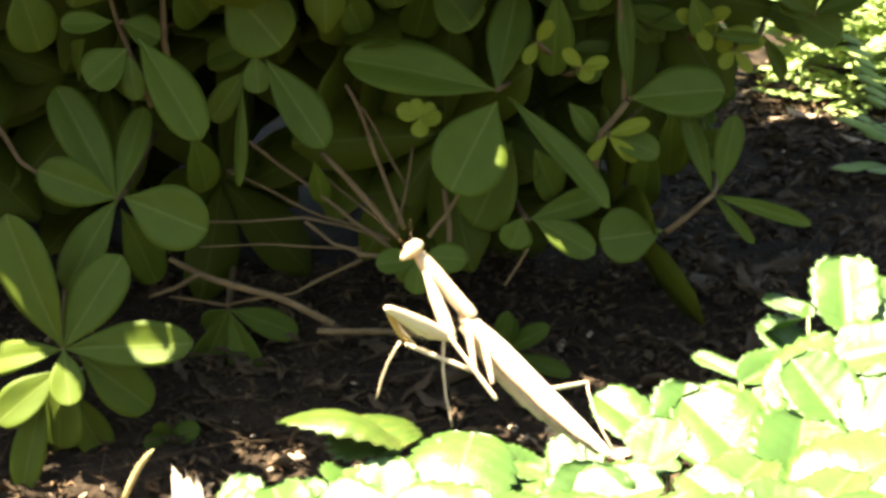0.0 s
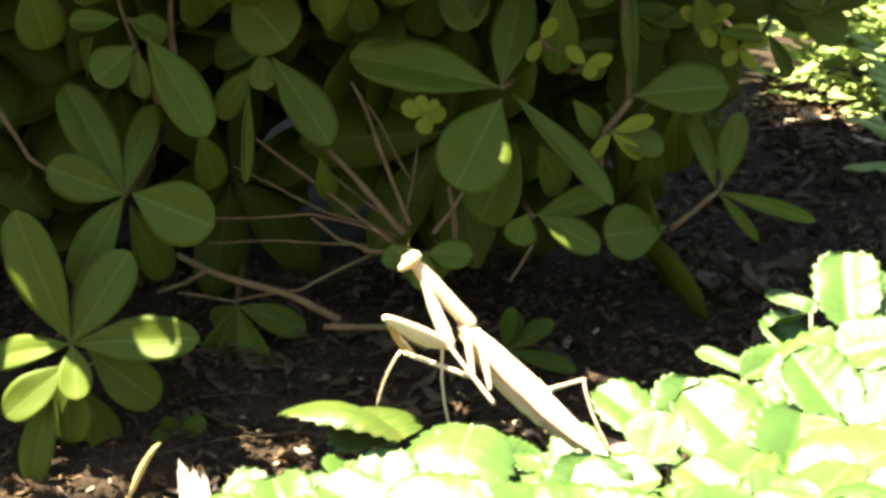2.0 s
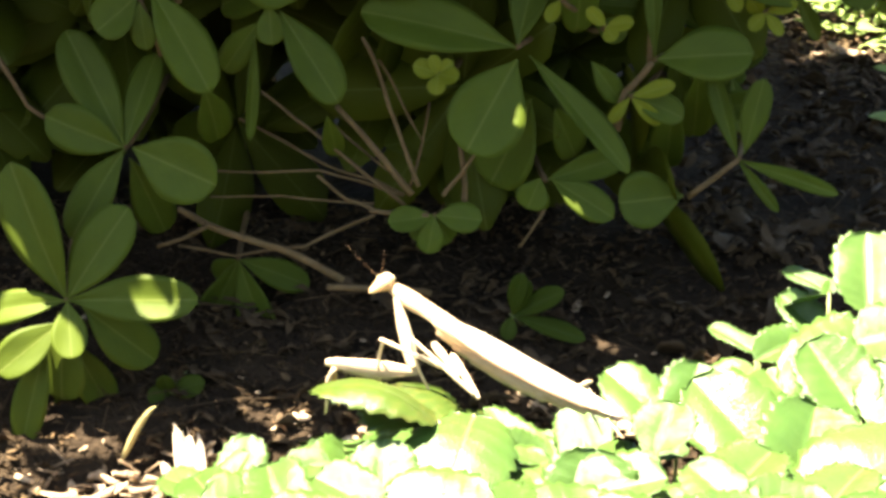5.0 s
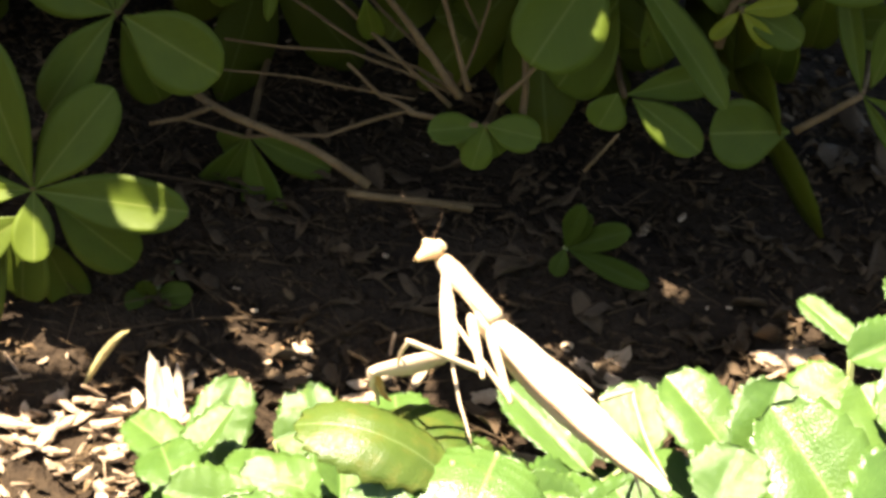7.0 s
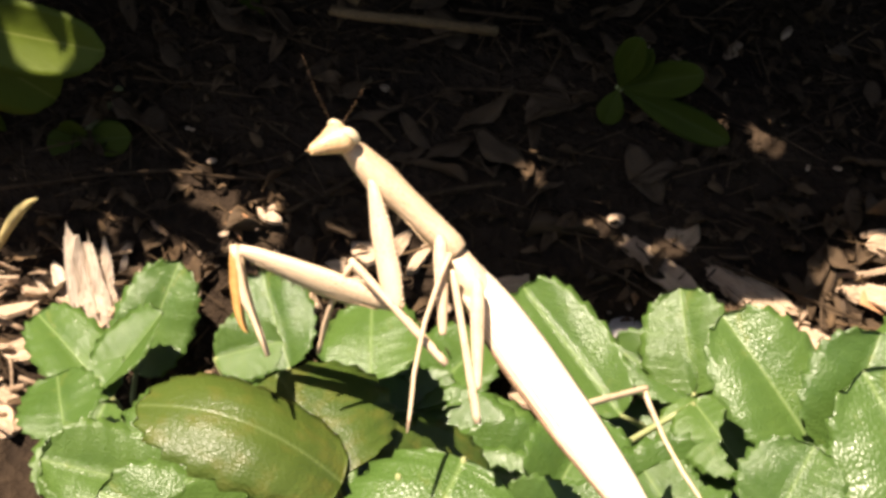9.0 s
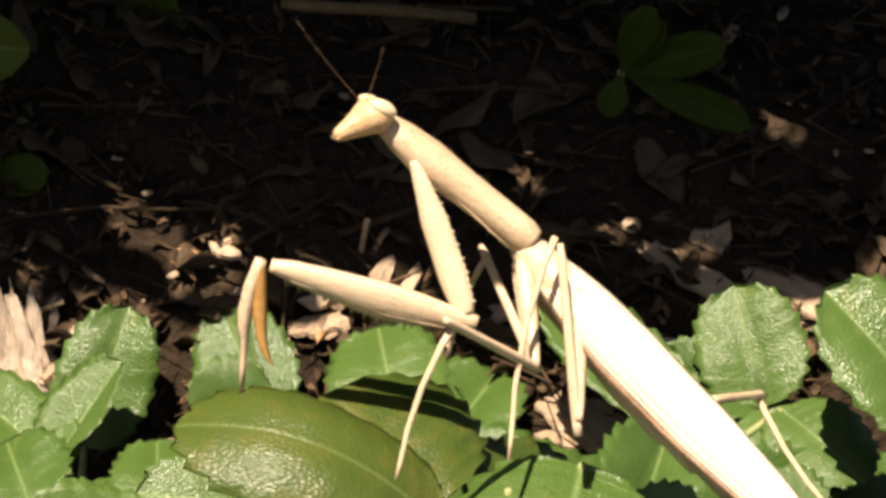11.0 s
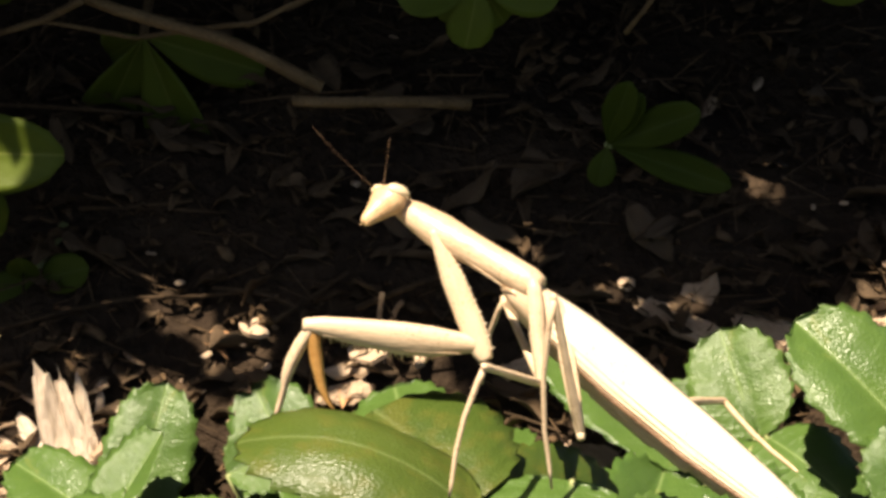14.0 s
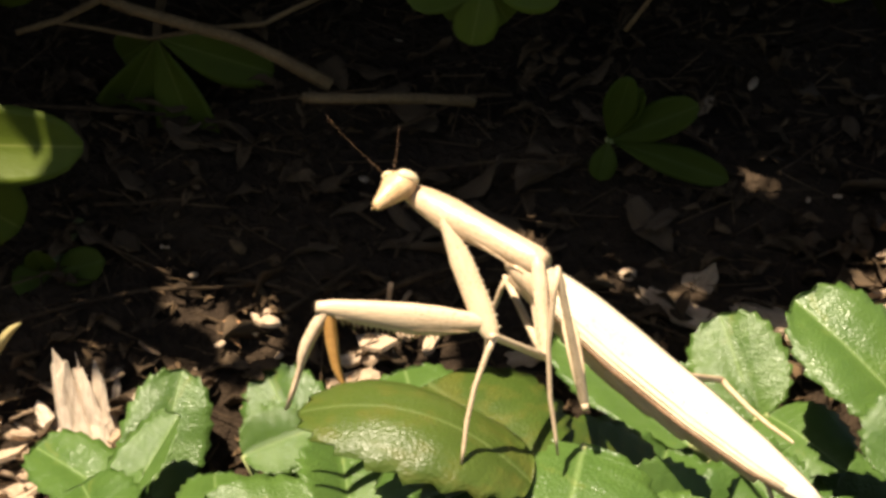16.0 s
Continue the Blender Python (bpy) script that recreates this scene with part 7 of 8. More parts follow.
    walk(hind_coxa, [
        (0, pose(0.0019, -0.0041, -0.0052, 38.1, 70.9, -53.4)),
        (0.5, pose(0.0019, -0.0041, -0.0053, 38.9, 71.0, -52.7)),
        (1, pose(0.0019, -0.0041, -0.0053, 39.3, 70.8, -52.3)),
        (1.5, pose(0.0018, -0.0041, -0.0051, 37.0, 70.9, -54.5)),
        (2, pose(0.0019, -0.0041, -0.0050, 37.5, 70.5, -54.1)),
        (2.5, pose(0.0019, -0.0041, -0.0052, 38.7, 70.7, -52.9)),
        (3, pose(0.0019, -0.0041, -0.0051, 37.6, 70.8, -54.0)),
        (5.5, pose(0.0029, -0.0039, -0.0113, 65.3, 13.7, -62.7)),
        (6, pose(0.0033, -0.0042, -0.0113, 78.5, 6.0, -62.9)),
        (6.5, pose(0.0047, -0.0048, -0.0083, 52.9, 15.4, -70.6)),
        (7, pose(0.0008, -0.0050, -0.0053, 49.5, 50.1, -48.1)),
        (7.5, pose(0.0005, -0.0047, -0.0074, 57.6, 18.4, -63.5)),
        (8, pose(0.0008, -0.0067, -0.0038, 31.2, 44.8, -66.9)),
        (8.5, pose(0.0066, -0.0068, -0.0150, 33.6, 40.3, -66.8)),
        (9, pose(0.0041, -0.0069, -0.0028, 21.3, 44.2, -74.8)),
        (9.2, pose(0.0041, -0.0069, -0.0028, 21.1, 44.7, -74.8)),
        (11.5, pose(0.0063, -0.0075, -0.0084, -0.1, 32.2, -90.0)),
        (12, pose(0.0065, -0.0070, -0.0115, -27.1, 10.3, -95.2)),
        (12.5, pose(0.0066, -0.0070, -0.0115, -23.4, 10.1, -94.4)),
        (13, pose(0.0054, -0.0051, -0.0089, 20.6, 28.8, -79.7)),
        (13.5, pose(0.0052, -0.0051, -0.0084, 20.5, 28.1, -80.0)),
        (14, pose(0.0053, -0.0051, -0.0085, 21.1, 28.2, -79.7)),
        (14.5, pose(0.0054, -0.0051, -0.0087, 21.2, 28.4, -79.5)),
        (15, pose(0.0053, -0.0051, -0.0085, 21.0, 28.2, -79.7)),
        (15.5, pose(0.0054, -0.0051, -0.0085, 21.3, 28.1, -79.6)),
        (16, pose(0.0056, -0.0051, -0.0089, 22.0, 28.7, -79.0)),
    ])
    walk(hind_femur, [
        (0, pose(0.0054, -0.0088, -0.0221, -77.2, -51.2, 163.7)),
        (0.5, pose(0.0055, -0.0088, -0.0225, -77.3, -51.6, 164.0)),
        (1, pose(0.0056, -0.0088, -0.0222, -77.5, -51.0, 164.1)),
        (1.5, pose(0.0052, -0.0088, -0.0218, -77.0, -50.9, 163.4)),
        (2, pose(0.0053, -0.0088, -0.0214, -77.2, -50.0, 163.5)),
        (2.5, pose(0.0055, -0.0088, -0.0220, -77.3, -50.9, 163.8)),
        (3, pose(0.0053, -0.0088, -0.0218, -77.0, -51.1, 163.5)),
        (5.5, pose(0.0087, -0.0151, -0.0144, -82.7, -35.8, 167.7)),
        (6, pose(0.0092, -0.0157, -0.0127, -78.5, -37.7, 161.6)),
        (6.5, pose(0.0088, -0.0166, -0.0118, -85.0, -42.9, 172.7)),
        (7, pose(0.0064, -0.0112, -0.0153, -74.5, -41.2, 157.2)),
        (7.5, pose(0.0060, -0.0158, -0.0115, -94.0, -50.5, -174.8)),
        (8, pose(0.0064, -0.0200, -0.0181, -55.6, -42.5, 134.6)),
        (8.5, pose(0.0107, -0.0164, -0.0238, -54.1, -39.4, 131.3)),
        (9, pose(0.0075, -0.0196, -0.0156, -37.9, -46.9, 119.6)),
        (9.2, pose(0.0075, -0.0196, -0.0158, -37.9, -47.3, 119.7)),
        (11.5, pose(0.0063, -0.0185, -0.0153, -20.8, -54.7, 107.2)),
        (12, pose(0.0054, -0.0198, -0.0138, -21.9, -54.7, 108.2)),
        (12.5, pose(0.0056, -0.0198, -0.0138, -22.0, -54.8, 108.3)),
        (13, pose(0.0074, -0.0164, -0.0152, -94.3, -77.4, -175.6)),
        (13.5, pose(0.0072, -0.0164, -0.0145, -94.4, -77.6, -175.5)),
        (14, pose(0.0074, -0.0164, -0.0147, -94.3, -77.4, -175.6)),
        (14.5, pose(0.0075, -0.0164, -0.0149, -94.3, -77.4, -175.6)),
        (15, pose(0.0074, -0.0164, -0.0146, -94.3, -77.4, -175.6)),
        (15.5, pose(0.0075, -0.0164, -0.0146, -94.3, -77.3, -175.6)),
        (16, pose(0.0078, -0.0164, -0.0152, -94.1, -77.1, -175.8)),
    ])
    walk(hind_tibia, [
        (0, pose(-0.0082, -0.0048, -0.0046, 66.7, 85.3, -23.4)),
        (0.5, pose(-0.0083, -0.0048, -0.0044, 67.8, 85.2, -22.3)),
        (1, pose(-0.0083, -0.0048, -0.0045, 68.3, 85.0, -21.8)),
        (1.5, pose(-0.0081, -0.0048, -0.0047, 64.9, 85.6, -25.2)),
        (2, pose(-0.0081, -0.0048, -0.0048, 65.1, 85.5, -24.9)),
        (2.5, pose(-0.0081, -0.0048, -0.0046, 66.8, 85.3, -23.2)),
        (3, pose(-0.0080, -0.0048, -0.0046, 64.9, 85.6, -25.2)),
        (5.5, pose(-0.0094, -0.0111, -0.0011, 104.1, 60.4, 16.2)),
        (6, pose(-0.0080, -0.0100, 0.0013, 64.2, 60.6, -29.0)),
        (6.5, pose(-0.0066, -0.0146, 0.0027, 46.2, 51.1, -50.9)),
        (7, pose(-0.0083, -0.0050, -0.0014, 35.8, 53.0, -60.0)),
        (7.5, pose(-0.0075, -0.0170, 0.0049, 34.2, 61.6, -59.1)),
        (8, pose(-0.0069, -0.0064, -0.0007, 28.2, 44.8, -69.3)),
        (8.5, pose(-0.0030, -0.0009, -0.0069, 22.0, 40.7, -75.3)),
        (9, pose(-0.0007, -0.0050, 0.0023, -5.3, 42.3, -93.6)),
        (9.2, pose(-0.0008, -0.0050, 0.0024, -5.6, 42.8, -93.8)),
        (11.5, pose(0.0025, -0.0062, 0.0028, -16.6, 49.8, -102.8)),
        (12, pose(0.0015, -0.0080, 0.0037, -16.8, 51.9, -103.4)),
        (12.5, pose(0.0017, -0.0080, 0.0038, -16.6, 52.0, -103.2)),
        (13, pose(0.0028, -0.0168, 0.0057, 12.0, 80.4, -78.1)),
        (13.5, pose(0.0027, -0.0168, 0.0060, 10.1, 80.3, -80.1)),
        (14, pose(0.0028, -0.0168, 0.0060, 11.5, 80.3, -78.7)),
        (14.5, pose(0.0028, -0.0168, 0.0059, 12.4, 80.4, -77.8)),
        (15, pose(0.0028, -0.0168, 0.0060, 11.7, 80.3, -78.5)),
        (15.5, pose(0.0028, -0.0168, 0.0060, 12.5, 80.3, -77.7)),
        (16, pose(0.0030, -0.0168, 0.0058, 14.7, 80.4, -75.5)),
    ])
    walk(far_fore_coxa, [
        (0, pose(-0.0132, 0.0043, 0.0086, 62.3, 64.3, -30.2)),
        (0.5, pose(-0.0132, 0.0042, 0.0087, 62.3, 64.5, -30.2)),
        (1, pose(-0.0132, 0.0043, 0.0086, 62.3, 64.3, -30.2)),
        (1.5, pose(-0.0131, 0.0043, 0.0084, 62.1, 64.2, -30.5)),
        (2, pose(-0.0133, 0.0043, 0.0080, 63.0, 63.2, -29.7)),
        (2.5, pose(-0.0134, 0.0042, 0.0084, 63.4, 63.5, -29.3)),
        (3, pose(-0.0133, 0.0042, 0.0081, 63.3, 63.2, -29.4)),
        (5.5, pose(-0.0136, 0.0125, -0.0013, 41.3, 65.6, -51.3)),
        (6, pose(-0.0113, 0.0135, -0.0023, 39.2, 61.4, -54.4)),
        (6.5, pose(-0.0114, 0.0137, -0.0012, 29.4, 58.0, -64.4)),
        (7, pose(-0.0113, 0.0134, -0.0015, 27.6, 57.3, -66.3)),
        (7.5, pose(-0.0113, 0.0132, -0.0062, 33.6, 31.9, -70.7)),
        (8, pose(-0.0150, 0.0063, 0.0027, 50.0, 43.8, -50.5)),
        (8.5, pose(-0.0094, 0.0115, -0.0073, 46.2, 40.5, -55.8)),
        (9, pose(-0.0145, 0.0051, 0.0034, 40.4, 45.4, -58.8)),
        (9.2, pose(-0.0147, 0.0052, 0.0038, 40.4, 45.8, -58.6)),
        (11.5, pose(-0.0146, 0.0058, 0.0023, 46.3, 46.0, -53.0)),
        (12, pose(-0.0142, 0.0063, 0.0022, 46.3, 45.7, -53.2)),
        (12.5, pose(-0.0140, 0.0063, 0.0023, 46.4, 45.7, -53.0)),
        (13, pose(-0.0127, 0.0093, -0.0015, 49.5, 53.5, -46.8)),
        (13.5, pose(-0.0131, 0.0094, -0.0006, 50.1, 53.7, -46.1)),
        (14, pose(-0.0127, 0.0094, -0.0009, 49.8, 53.5, -46.4)),
        (14.5, pose(-0.0127, 0.0094, -0.0012, 49.9, 53.4, -46.4)),
        (15, pose(-0.0129, 0.0095, -0.0006, 50.0, 53.6, -46.2)),
        (15.5, pose(-0.0127, 0.0095, -0.0006, 49.8, 53.7, -46.3)),
        (16, pose(-0.0122, 0.0094, -0.0015, 49.4, 53.5, -46.9)),
    ])
    walk(far_fore_femur, [
        (0, pose(-0.0063, 0.0003, -0.0078, -108.6, -27.7, -144.1)),
        (0.5, pose(-0.0063, 0.0003, -0.0078, -108.9, -28.8, -144.5)),
        (1, pose(-0.0064, 0.0003, -0.0078, -108.4, -28.1, -144.7)),
        (1.5, pose(-0.0063, 0.0003, -0.0078, -108.6, -27.2, -143.7)),
        (2, pose(-0.0063, 0.0003, -0.0079, -108.5, -26.7, -143.3)),
        (2.5, pose(-0.0063, 0.0003, -0.0079, -109.2, -28.2, -143.6)),
        (3, pose(-0.0063, 0.0003, -0.0079, -109.9, -28.6, -142.9)),
        (5.5, pose(-0.0087, 0.0064, -0.0185, -91.1, -3.0, -160.6)),
        (6, pose(-0.0062, 0.0064, -0.0184, -97.5, -7.0, -132.7)),
        (6.5, pose(-0.0073, 0.0052, -0.0163, -96.0, -7.7, -141.8)),
        (7, pose(-0.0076, 0.0048, -0.0160, -100.2, -8.8, -130.5)),
        (7.5, pose(-0.0068, 0.0004, -0.0146, -116.5, -21.6, -126.4)),
        (8, pose(-0.0070, -0.0034, -0.0094, -91.5, -28.4, -176.8)),
        (8.5, pose(-0.0018, 0.0002, -0.0190, -89.3, -10.7, 176.0)),
        (9, pose(-0.0080, -0.0056, -0.0092, -90.6, -14.1, -177.5)),
        (9.2, pose(-0.0081, -0.0055, -0.0091, -90.6, -14.2, -177.5)),
        (11.5, pose(-0.0067, -0.0047, -0.0113, -89.4, -8.2, 176.0)),
        (12, pose(-0.0068, -0.0036, -0.0105, -89.6, -4.1, 174.1)),
        (12.5, pose(-0.0065, -0.0036, -0.0105, -89.6, -4.1, 174.1)),
        (13, pose(-0.0063, 0.0025, -0.0142, -90.3, -4.7, -176.6)),
        (13.5, pose(-0.0065, 0.0025, -0.0136, -90.4, -6.9, -176.6)),
        (14, pose(-0.0062, 0.0025, -0.0137, -90.4, -7.1, -176.6)),
        (14.5, pose(-0.0061, 0.0025, -0.0140, -90.4, -6.8, -176.6)),
        (15, pose(-0.0063, 0.0026, -0.0135, -90.4, -7.1, -176.6)),
        (15.5, pose(-0.0062, 0.0026, -0.0135, -90.4, -7.1, -176.6)),
        (16, pose(-0.0058, 0.0025, -0.0142, -90.3, -5.7, -176.5)),
    ])
    walk(far_fore_tibia, [
        (0, pose(-0.0230, -0.0117, 0.0030, 140.6, 57.3, 55.3)),
        (0.5, pose(-0.0232, -0.0118, 0.0036, 139.6, 57.8, 54.3)),
        (1, pose(-0.0234, -0.0117, 0.0034, 139.0, 57.3, 53.8)),
        (1.5, pose(-0.0227, -0.0117, 0.0027, 141.5, 57.2, 56.2)),
        (2, pose(-0.0224, -0.0117, 0.0022, 142.8, 57.2, 57.5)),
        (2.5, pose(-0.0226, -0.0118, 0.0030, 142.3, 57.9, 56.8)),
        (3, pose(-0.0222, -0.0118, 0.0030, 144.1, 58.4, 58.4)),
        (5.5, pose(-0.0299, -0.0010, -0.0173, -164.5, 64.0, 104.0)),
        (6, pose(-0.0214, -0.0100, -0.0156, -162.9, 57.0, 104.5)),
        (6.5, pose(-0.0248, -0.0086, -0.0132, -160.1, 64.0, 108.0)),
        (7, pose(-0.0220, -0.0121, -0.0126, 156.8, 59.9, 69.7)),
        (7.5, pose(-0.0192, -0.0165, -0.0064, 168.7, 54.6, 80.7)),
        (8, pose(-0.0268, -0.0045, 0.0013, -130.6, 40.3, 127.1)),
        (8.5, pose(-0.0265, 0.0020, -0.0143, 107.6, 60.1, 20.1)),
        (9, pose(-0.0322, -0.0067, -0.0031, 26.3, 46.4, -70.3)),
        (9.2, pose(-0.0326, -0.0065, -0.0029, 26.2, 46.9, -70.3)),
        (11.5, pose(-0.0319, -0.0030, -0.0077, 14.6, 71.8, -76.1)),
        (12, pose(-0.0305, -0.0012, -0.0088, -3.5, 53.8, -92.8)),
        (12.5, pose(-0.0303, -0.0012, -0.0088, -3.3, 53.9, -92.7)),
        (13, pose(-0.0292, 0.0011, -0.0123, 38.2, 74.1, -52.8)),
        (13.5, pose(-0.0295, 0.0011, -0.0108, 37.6, 74.7, -53.4)),
        (14, pose(-0.0291, 0.0011, -0.0109, 36.6, 75.0, -54.4)),
        (14.5, pose(-0.0289, 0.0012, -0.0112, 35.4, 75.2, -55.5)),
        (15, pose(-0.0291, 0.0012, -0.0107, 35.7, 75.2, -55.2)),
        (15.5, pose(-0.0289, 0.0012, -0.0107, 35.1, 75.3, -55.8)),
        (16, pose(-0.0282, 0.0012, -0.0119, 33.5, 75.3, -57.4)),
    ])
    walk(far_fore_tarsus, [
        (0, pose(-0.0230, -0.0117, 0.0030, 133.5, 46.7, 52.5)),
        (0.5, pose(-0.0232, -0.0118, 0.0036, 133.2, 47.3, 51.9)),
        (1, pose(-0.0234, -0.0117, 0.0034, 132.6, 46.9, 51.6)),
        (1.5, pose(-0.0227, -0.0117, 0.0027, 134.1, 46.5, 53.2)),
        (2, pose(-0.0224, -0.0117, 0.0022, 134.8, 46.3, 54.0)),
        (2.5, pose(-0.0226, -0.0118, 0.0030, 134.8, 47.3, 53.5)),
        (3, pose(-0.0222, -0.0118, 0.0030, 136.1, 47.7, 54.6)),
        (5.5, pose(-0.0299, -0.0010, -0.0173, -140.3, 63.7, 126.7)),
        (6, pose(-0.0214, -0.0100, -0.0156, -136.7, 71.4, 131.8)),
        (6.5, pose(-0.0248, -0.0086, -0.0132, -162.0, 55.9, 105.1)),
        (7, pose(-0.0220, -0.0121, -0.0126, 174.5, 56.9, 85.4)),
        (7.5, pose(-0.0192, -0.0165, -0.0064, -158.5, 60.0, 108.9)),
        (8, pose(-0.0268, -0.0045, 0.0013, 178.2, 80.6, 88.2)),
        (8.5, pose(-0.0265, 0.0020, -0.0143, 66.2, 33.5, -38.7)),
        (9, pose(-0.0322, -0.0067, -0.0031, 50.1, 42.7, -51.0)),
        (9.2, pose(-0.0326, -0.0065, -0.0029, 50.0, 43.1, -50.8)),
        (11.5, pose(-0.0319, -0.0030, -0.0077, -33.8, 67.6, -121.7)),
        (12, pose(-0.0305, -0.0012, -0.0088, -37.1, 64.1, -124.3)),
        (12.5, pose(-0.0303, -0.0012, -0.0088, -37.6, 64.0, -124.7)),
        (13, pose(-0.0292, 0.0011, -0.0123, -58.7, 66.1, -146.3)),
        (13.5, pose(-0.0295, 0.0011, -0.0108, -58.8, 66.6, -146.6)),
        (14, pose(-0.0291, 0.0011, -0.0109, -59.2, 66.6, -147.0)),
        (14.5, pose(-0.0289, 0.0012, -0.0112, -59.6, 66.3, -147.4)),
        (15, pose(-0.0291, 0.0012, -0.0107, -59.5, 66.4, -147.3)),
        (15.5, pose(-0.0289, 0.0012, -0.0107, -59.7, 66.3, -147.5)),
        (16, pose(-0.0282, 0.0012, -0.0119, -60.3, 65.7, -148.0)),
    ])
    walk(far_middle_coxa, [
        (0, pose(-0.0019, 0.0018, -0.0048, 32.8, 72.8, -58.4)),
        (0.5, pose(-0.0018, 0.0017, -0.0049, 33.6, 72.9, -57.6)),
        (1, pose(-0.0018, 0.0017, -0.0048, 34.0, 72.7, -57.2)),
        (1.5, pose(-0.0019, 0.0018, -0.0047, 31.5, 72.8, -59.7)),
        (2, pose(-0.0019, 0.0018, -0.0048, 32.2, 72.4, -59.1)),
        (2.5, pose(-0.0019, 0.0017, -0.0049, 33.5, 72.6, -57.7)),
        (3, pose(-0.0019, 0.0017, -0.0049, 32.3, 72.7, -58.9)),
        (5.5, pose(-0.0024, 0.0018, -0.0097, 69.4, 12.6, -59.9)),
        (6, pose(-0.0013, 0.0015, -0.0092, 68.3, 13.4, -59.9)),
        (6.5, pose(-0.0015, 0.0011, -0.0080, 72.9, 9.7, -61.3)),
        (7, pose(-0.0040, 0.0010, -0.0053, 36.4, 35.4, -66.9)),
        (7.5, pose(-0.0033, 0.0010, -0.0064, 52.4, 24.2, -62.0)),
        (8, pose(-0.0041, -0.0001, -0.0038, 26.2, 47.3, -70.1)),
        (8.5, pose(0.0006, -0.0003, -0.0126, 38.8, 40.8, -62.2)),
        (9, pose(-0.0028, -0.0004, -0.0013, 23.9, 45.6, -72.4)),
        (9.2, pose(-0.0029, -0.0002, -0.0011, 23.8, 46.1, -72.4)),
        (11.5, pose(-0.0003, 0.0014, -0.0081, 19.4, 23.6, -79.9)),
        (12, pose(-0.0001, 0.0000, -0.0052, 18.3, 38.7, -80.5)),
        (12.5, pose(-0.0001, 0.0000, -0.0052, 18.3, 38.7, -80.5)),
        (13, pose(0.0008, 0.0017, -0.0042, 19.3, 55.5, -78.1)),
        (13.5, pose(0.0008, 0.0017, -0.0042, 19.3, 55.5, -78.1)),
        (14, pose(0.0008, 0.0017, -0.0042, 19.3, 55.5, -78.1)),
        (14.5, pose(0.0008, 0.0017, -0.0042, 19.3, 55.5, -78.1)),
        (15, pose(0.0008, 0.0017, -0.0042, 19.3, 55.5, -78.1)),
        (15.5, pose(0.0008, 0.0017, -0.0042, 19.3, 55.5, -78.1)),
        (16, pose(0.0008, 0.0017, -0.0042, 19.3, 55.5, -78.1)),
    ])
    walk(far_middle_femur, [
        (0, pose(0.0001, -0.0014, -0.0167, -88.9, -21.2, 177.1)),
        (0.5, pose(0.0002, -0.0014, -0.0169, -88.9, -22.4, 177.1)),
        (1, pose(0.0002, -0.0014, -0.0168, -89.0, -21.5, 177.1)),
        (1.5, pose(-0.0001, -0.0014, -0.0164, -89.0, -20.3, 177.1)),
        (2, pose(-0.0000, -0.0014, -0.0163, -89.0, -19.1, 177.0)),
        (2.5, pose(0.0001, -0.0014, -0.0167, -88.9, -21.2, 177.1)),
        (3, pose(-0.0000, -0.0014, -0.0166, -88.9, -21.1, 177.0)),
        (5.5, pose(0.0029, -0.0075, -0.0121, -88.1, -21.4, 174.8)),
        (6, pose(0.0040, -0.0078, -0.0117, -88.2, -17.0, 173.8)),
        (6.5, pose(0.0037, -0.0084, -0.0098, -94.8, -24.2, -168.4)),
        (7, pose(-0.0005, -0.0073, -0.0117, -103.8, -28.0, -152.4)),
        (7.5, pose(0.0014, -0.0079, -0.0109, -96.5, -27.3, -166.0)),
        (8, pose(-0.0008, -0.0090, -0.0141, -114.8, -50.4, -149.0)),
        (8.5, pose(0.0048, -0.0083, -0.0204, -122.1, -55.4, -142.8)),
        (9, pose(0.0007, -0.0114, -0.0131, -78.1, -31.5, 158.1)),
        (9.2, pose(0.0006, -0.0112, -0.0131, -78.2, -31.7, 158.3)),
        (11.5, pose(0.0016, -0.0097, -0.0130, -57.4, -7.3, 101.7)),
        (12, pose(0.0014, -0.0094, -0.0128, -55.6, -8.8, 99.2)),
        (12.5, pose(0.0014, -0.0094, -0.0128, -55.6, -8.8, 99.2)),
        (13, pose(0.0022, -0.0051, -0.0142, -61.0, -1.9, 104.6)),
        (13.5, pose(0.0022, -0.0051, -0.0142, -61.0, -1.9, 104.6)),
        (14, pose(0.0022, -0.0051, -0.0142, -61.0, -1.9, 104.6)),
        (14.5, pose(0.0022, -0.0051, -0.0142, -61.0, -1.9, 104.6)),
        (15, pose(0.0022, -0.0051, -0.0142, -61.0, -1.9, 104.6)),
        (15.5, pose(0.0022, -0.0051, -0.0142, -61.0, -1.9, 104.6)),
        (16, pose(0.0022, -0.0051, -0.0142, -61.0, -1.9, 104.6)),
    ])
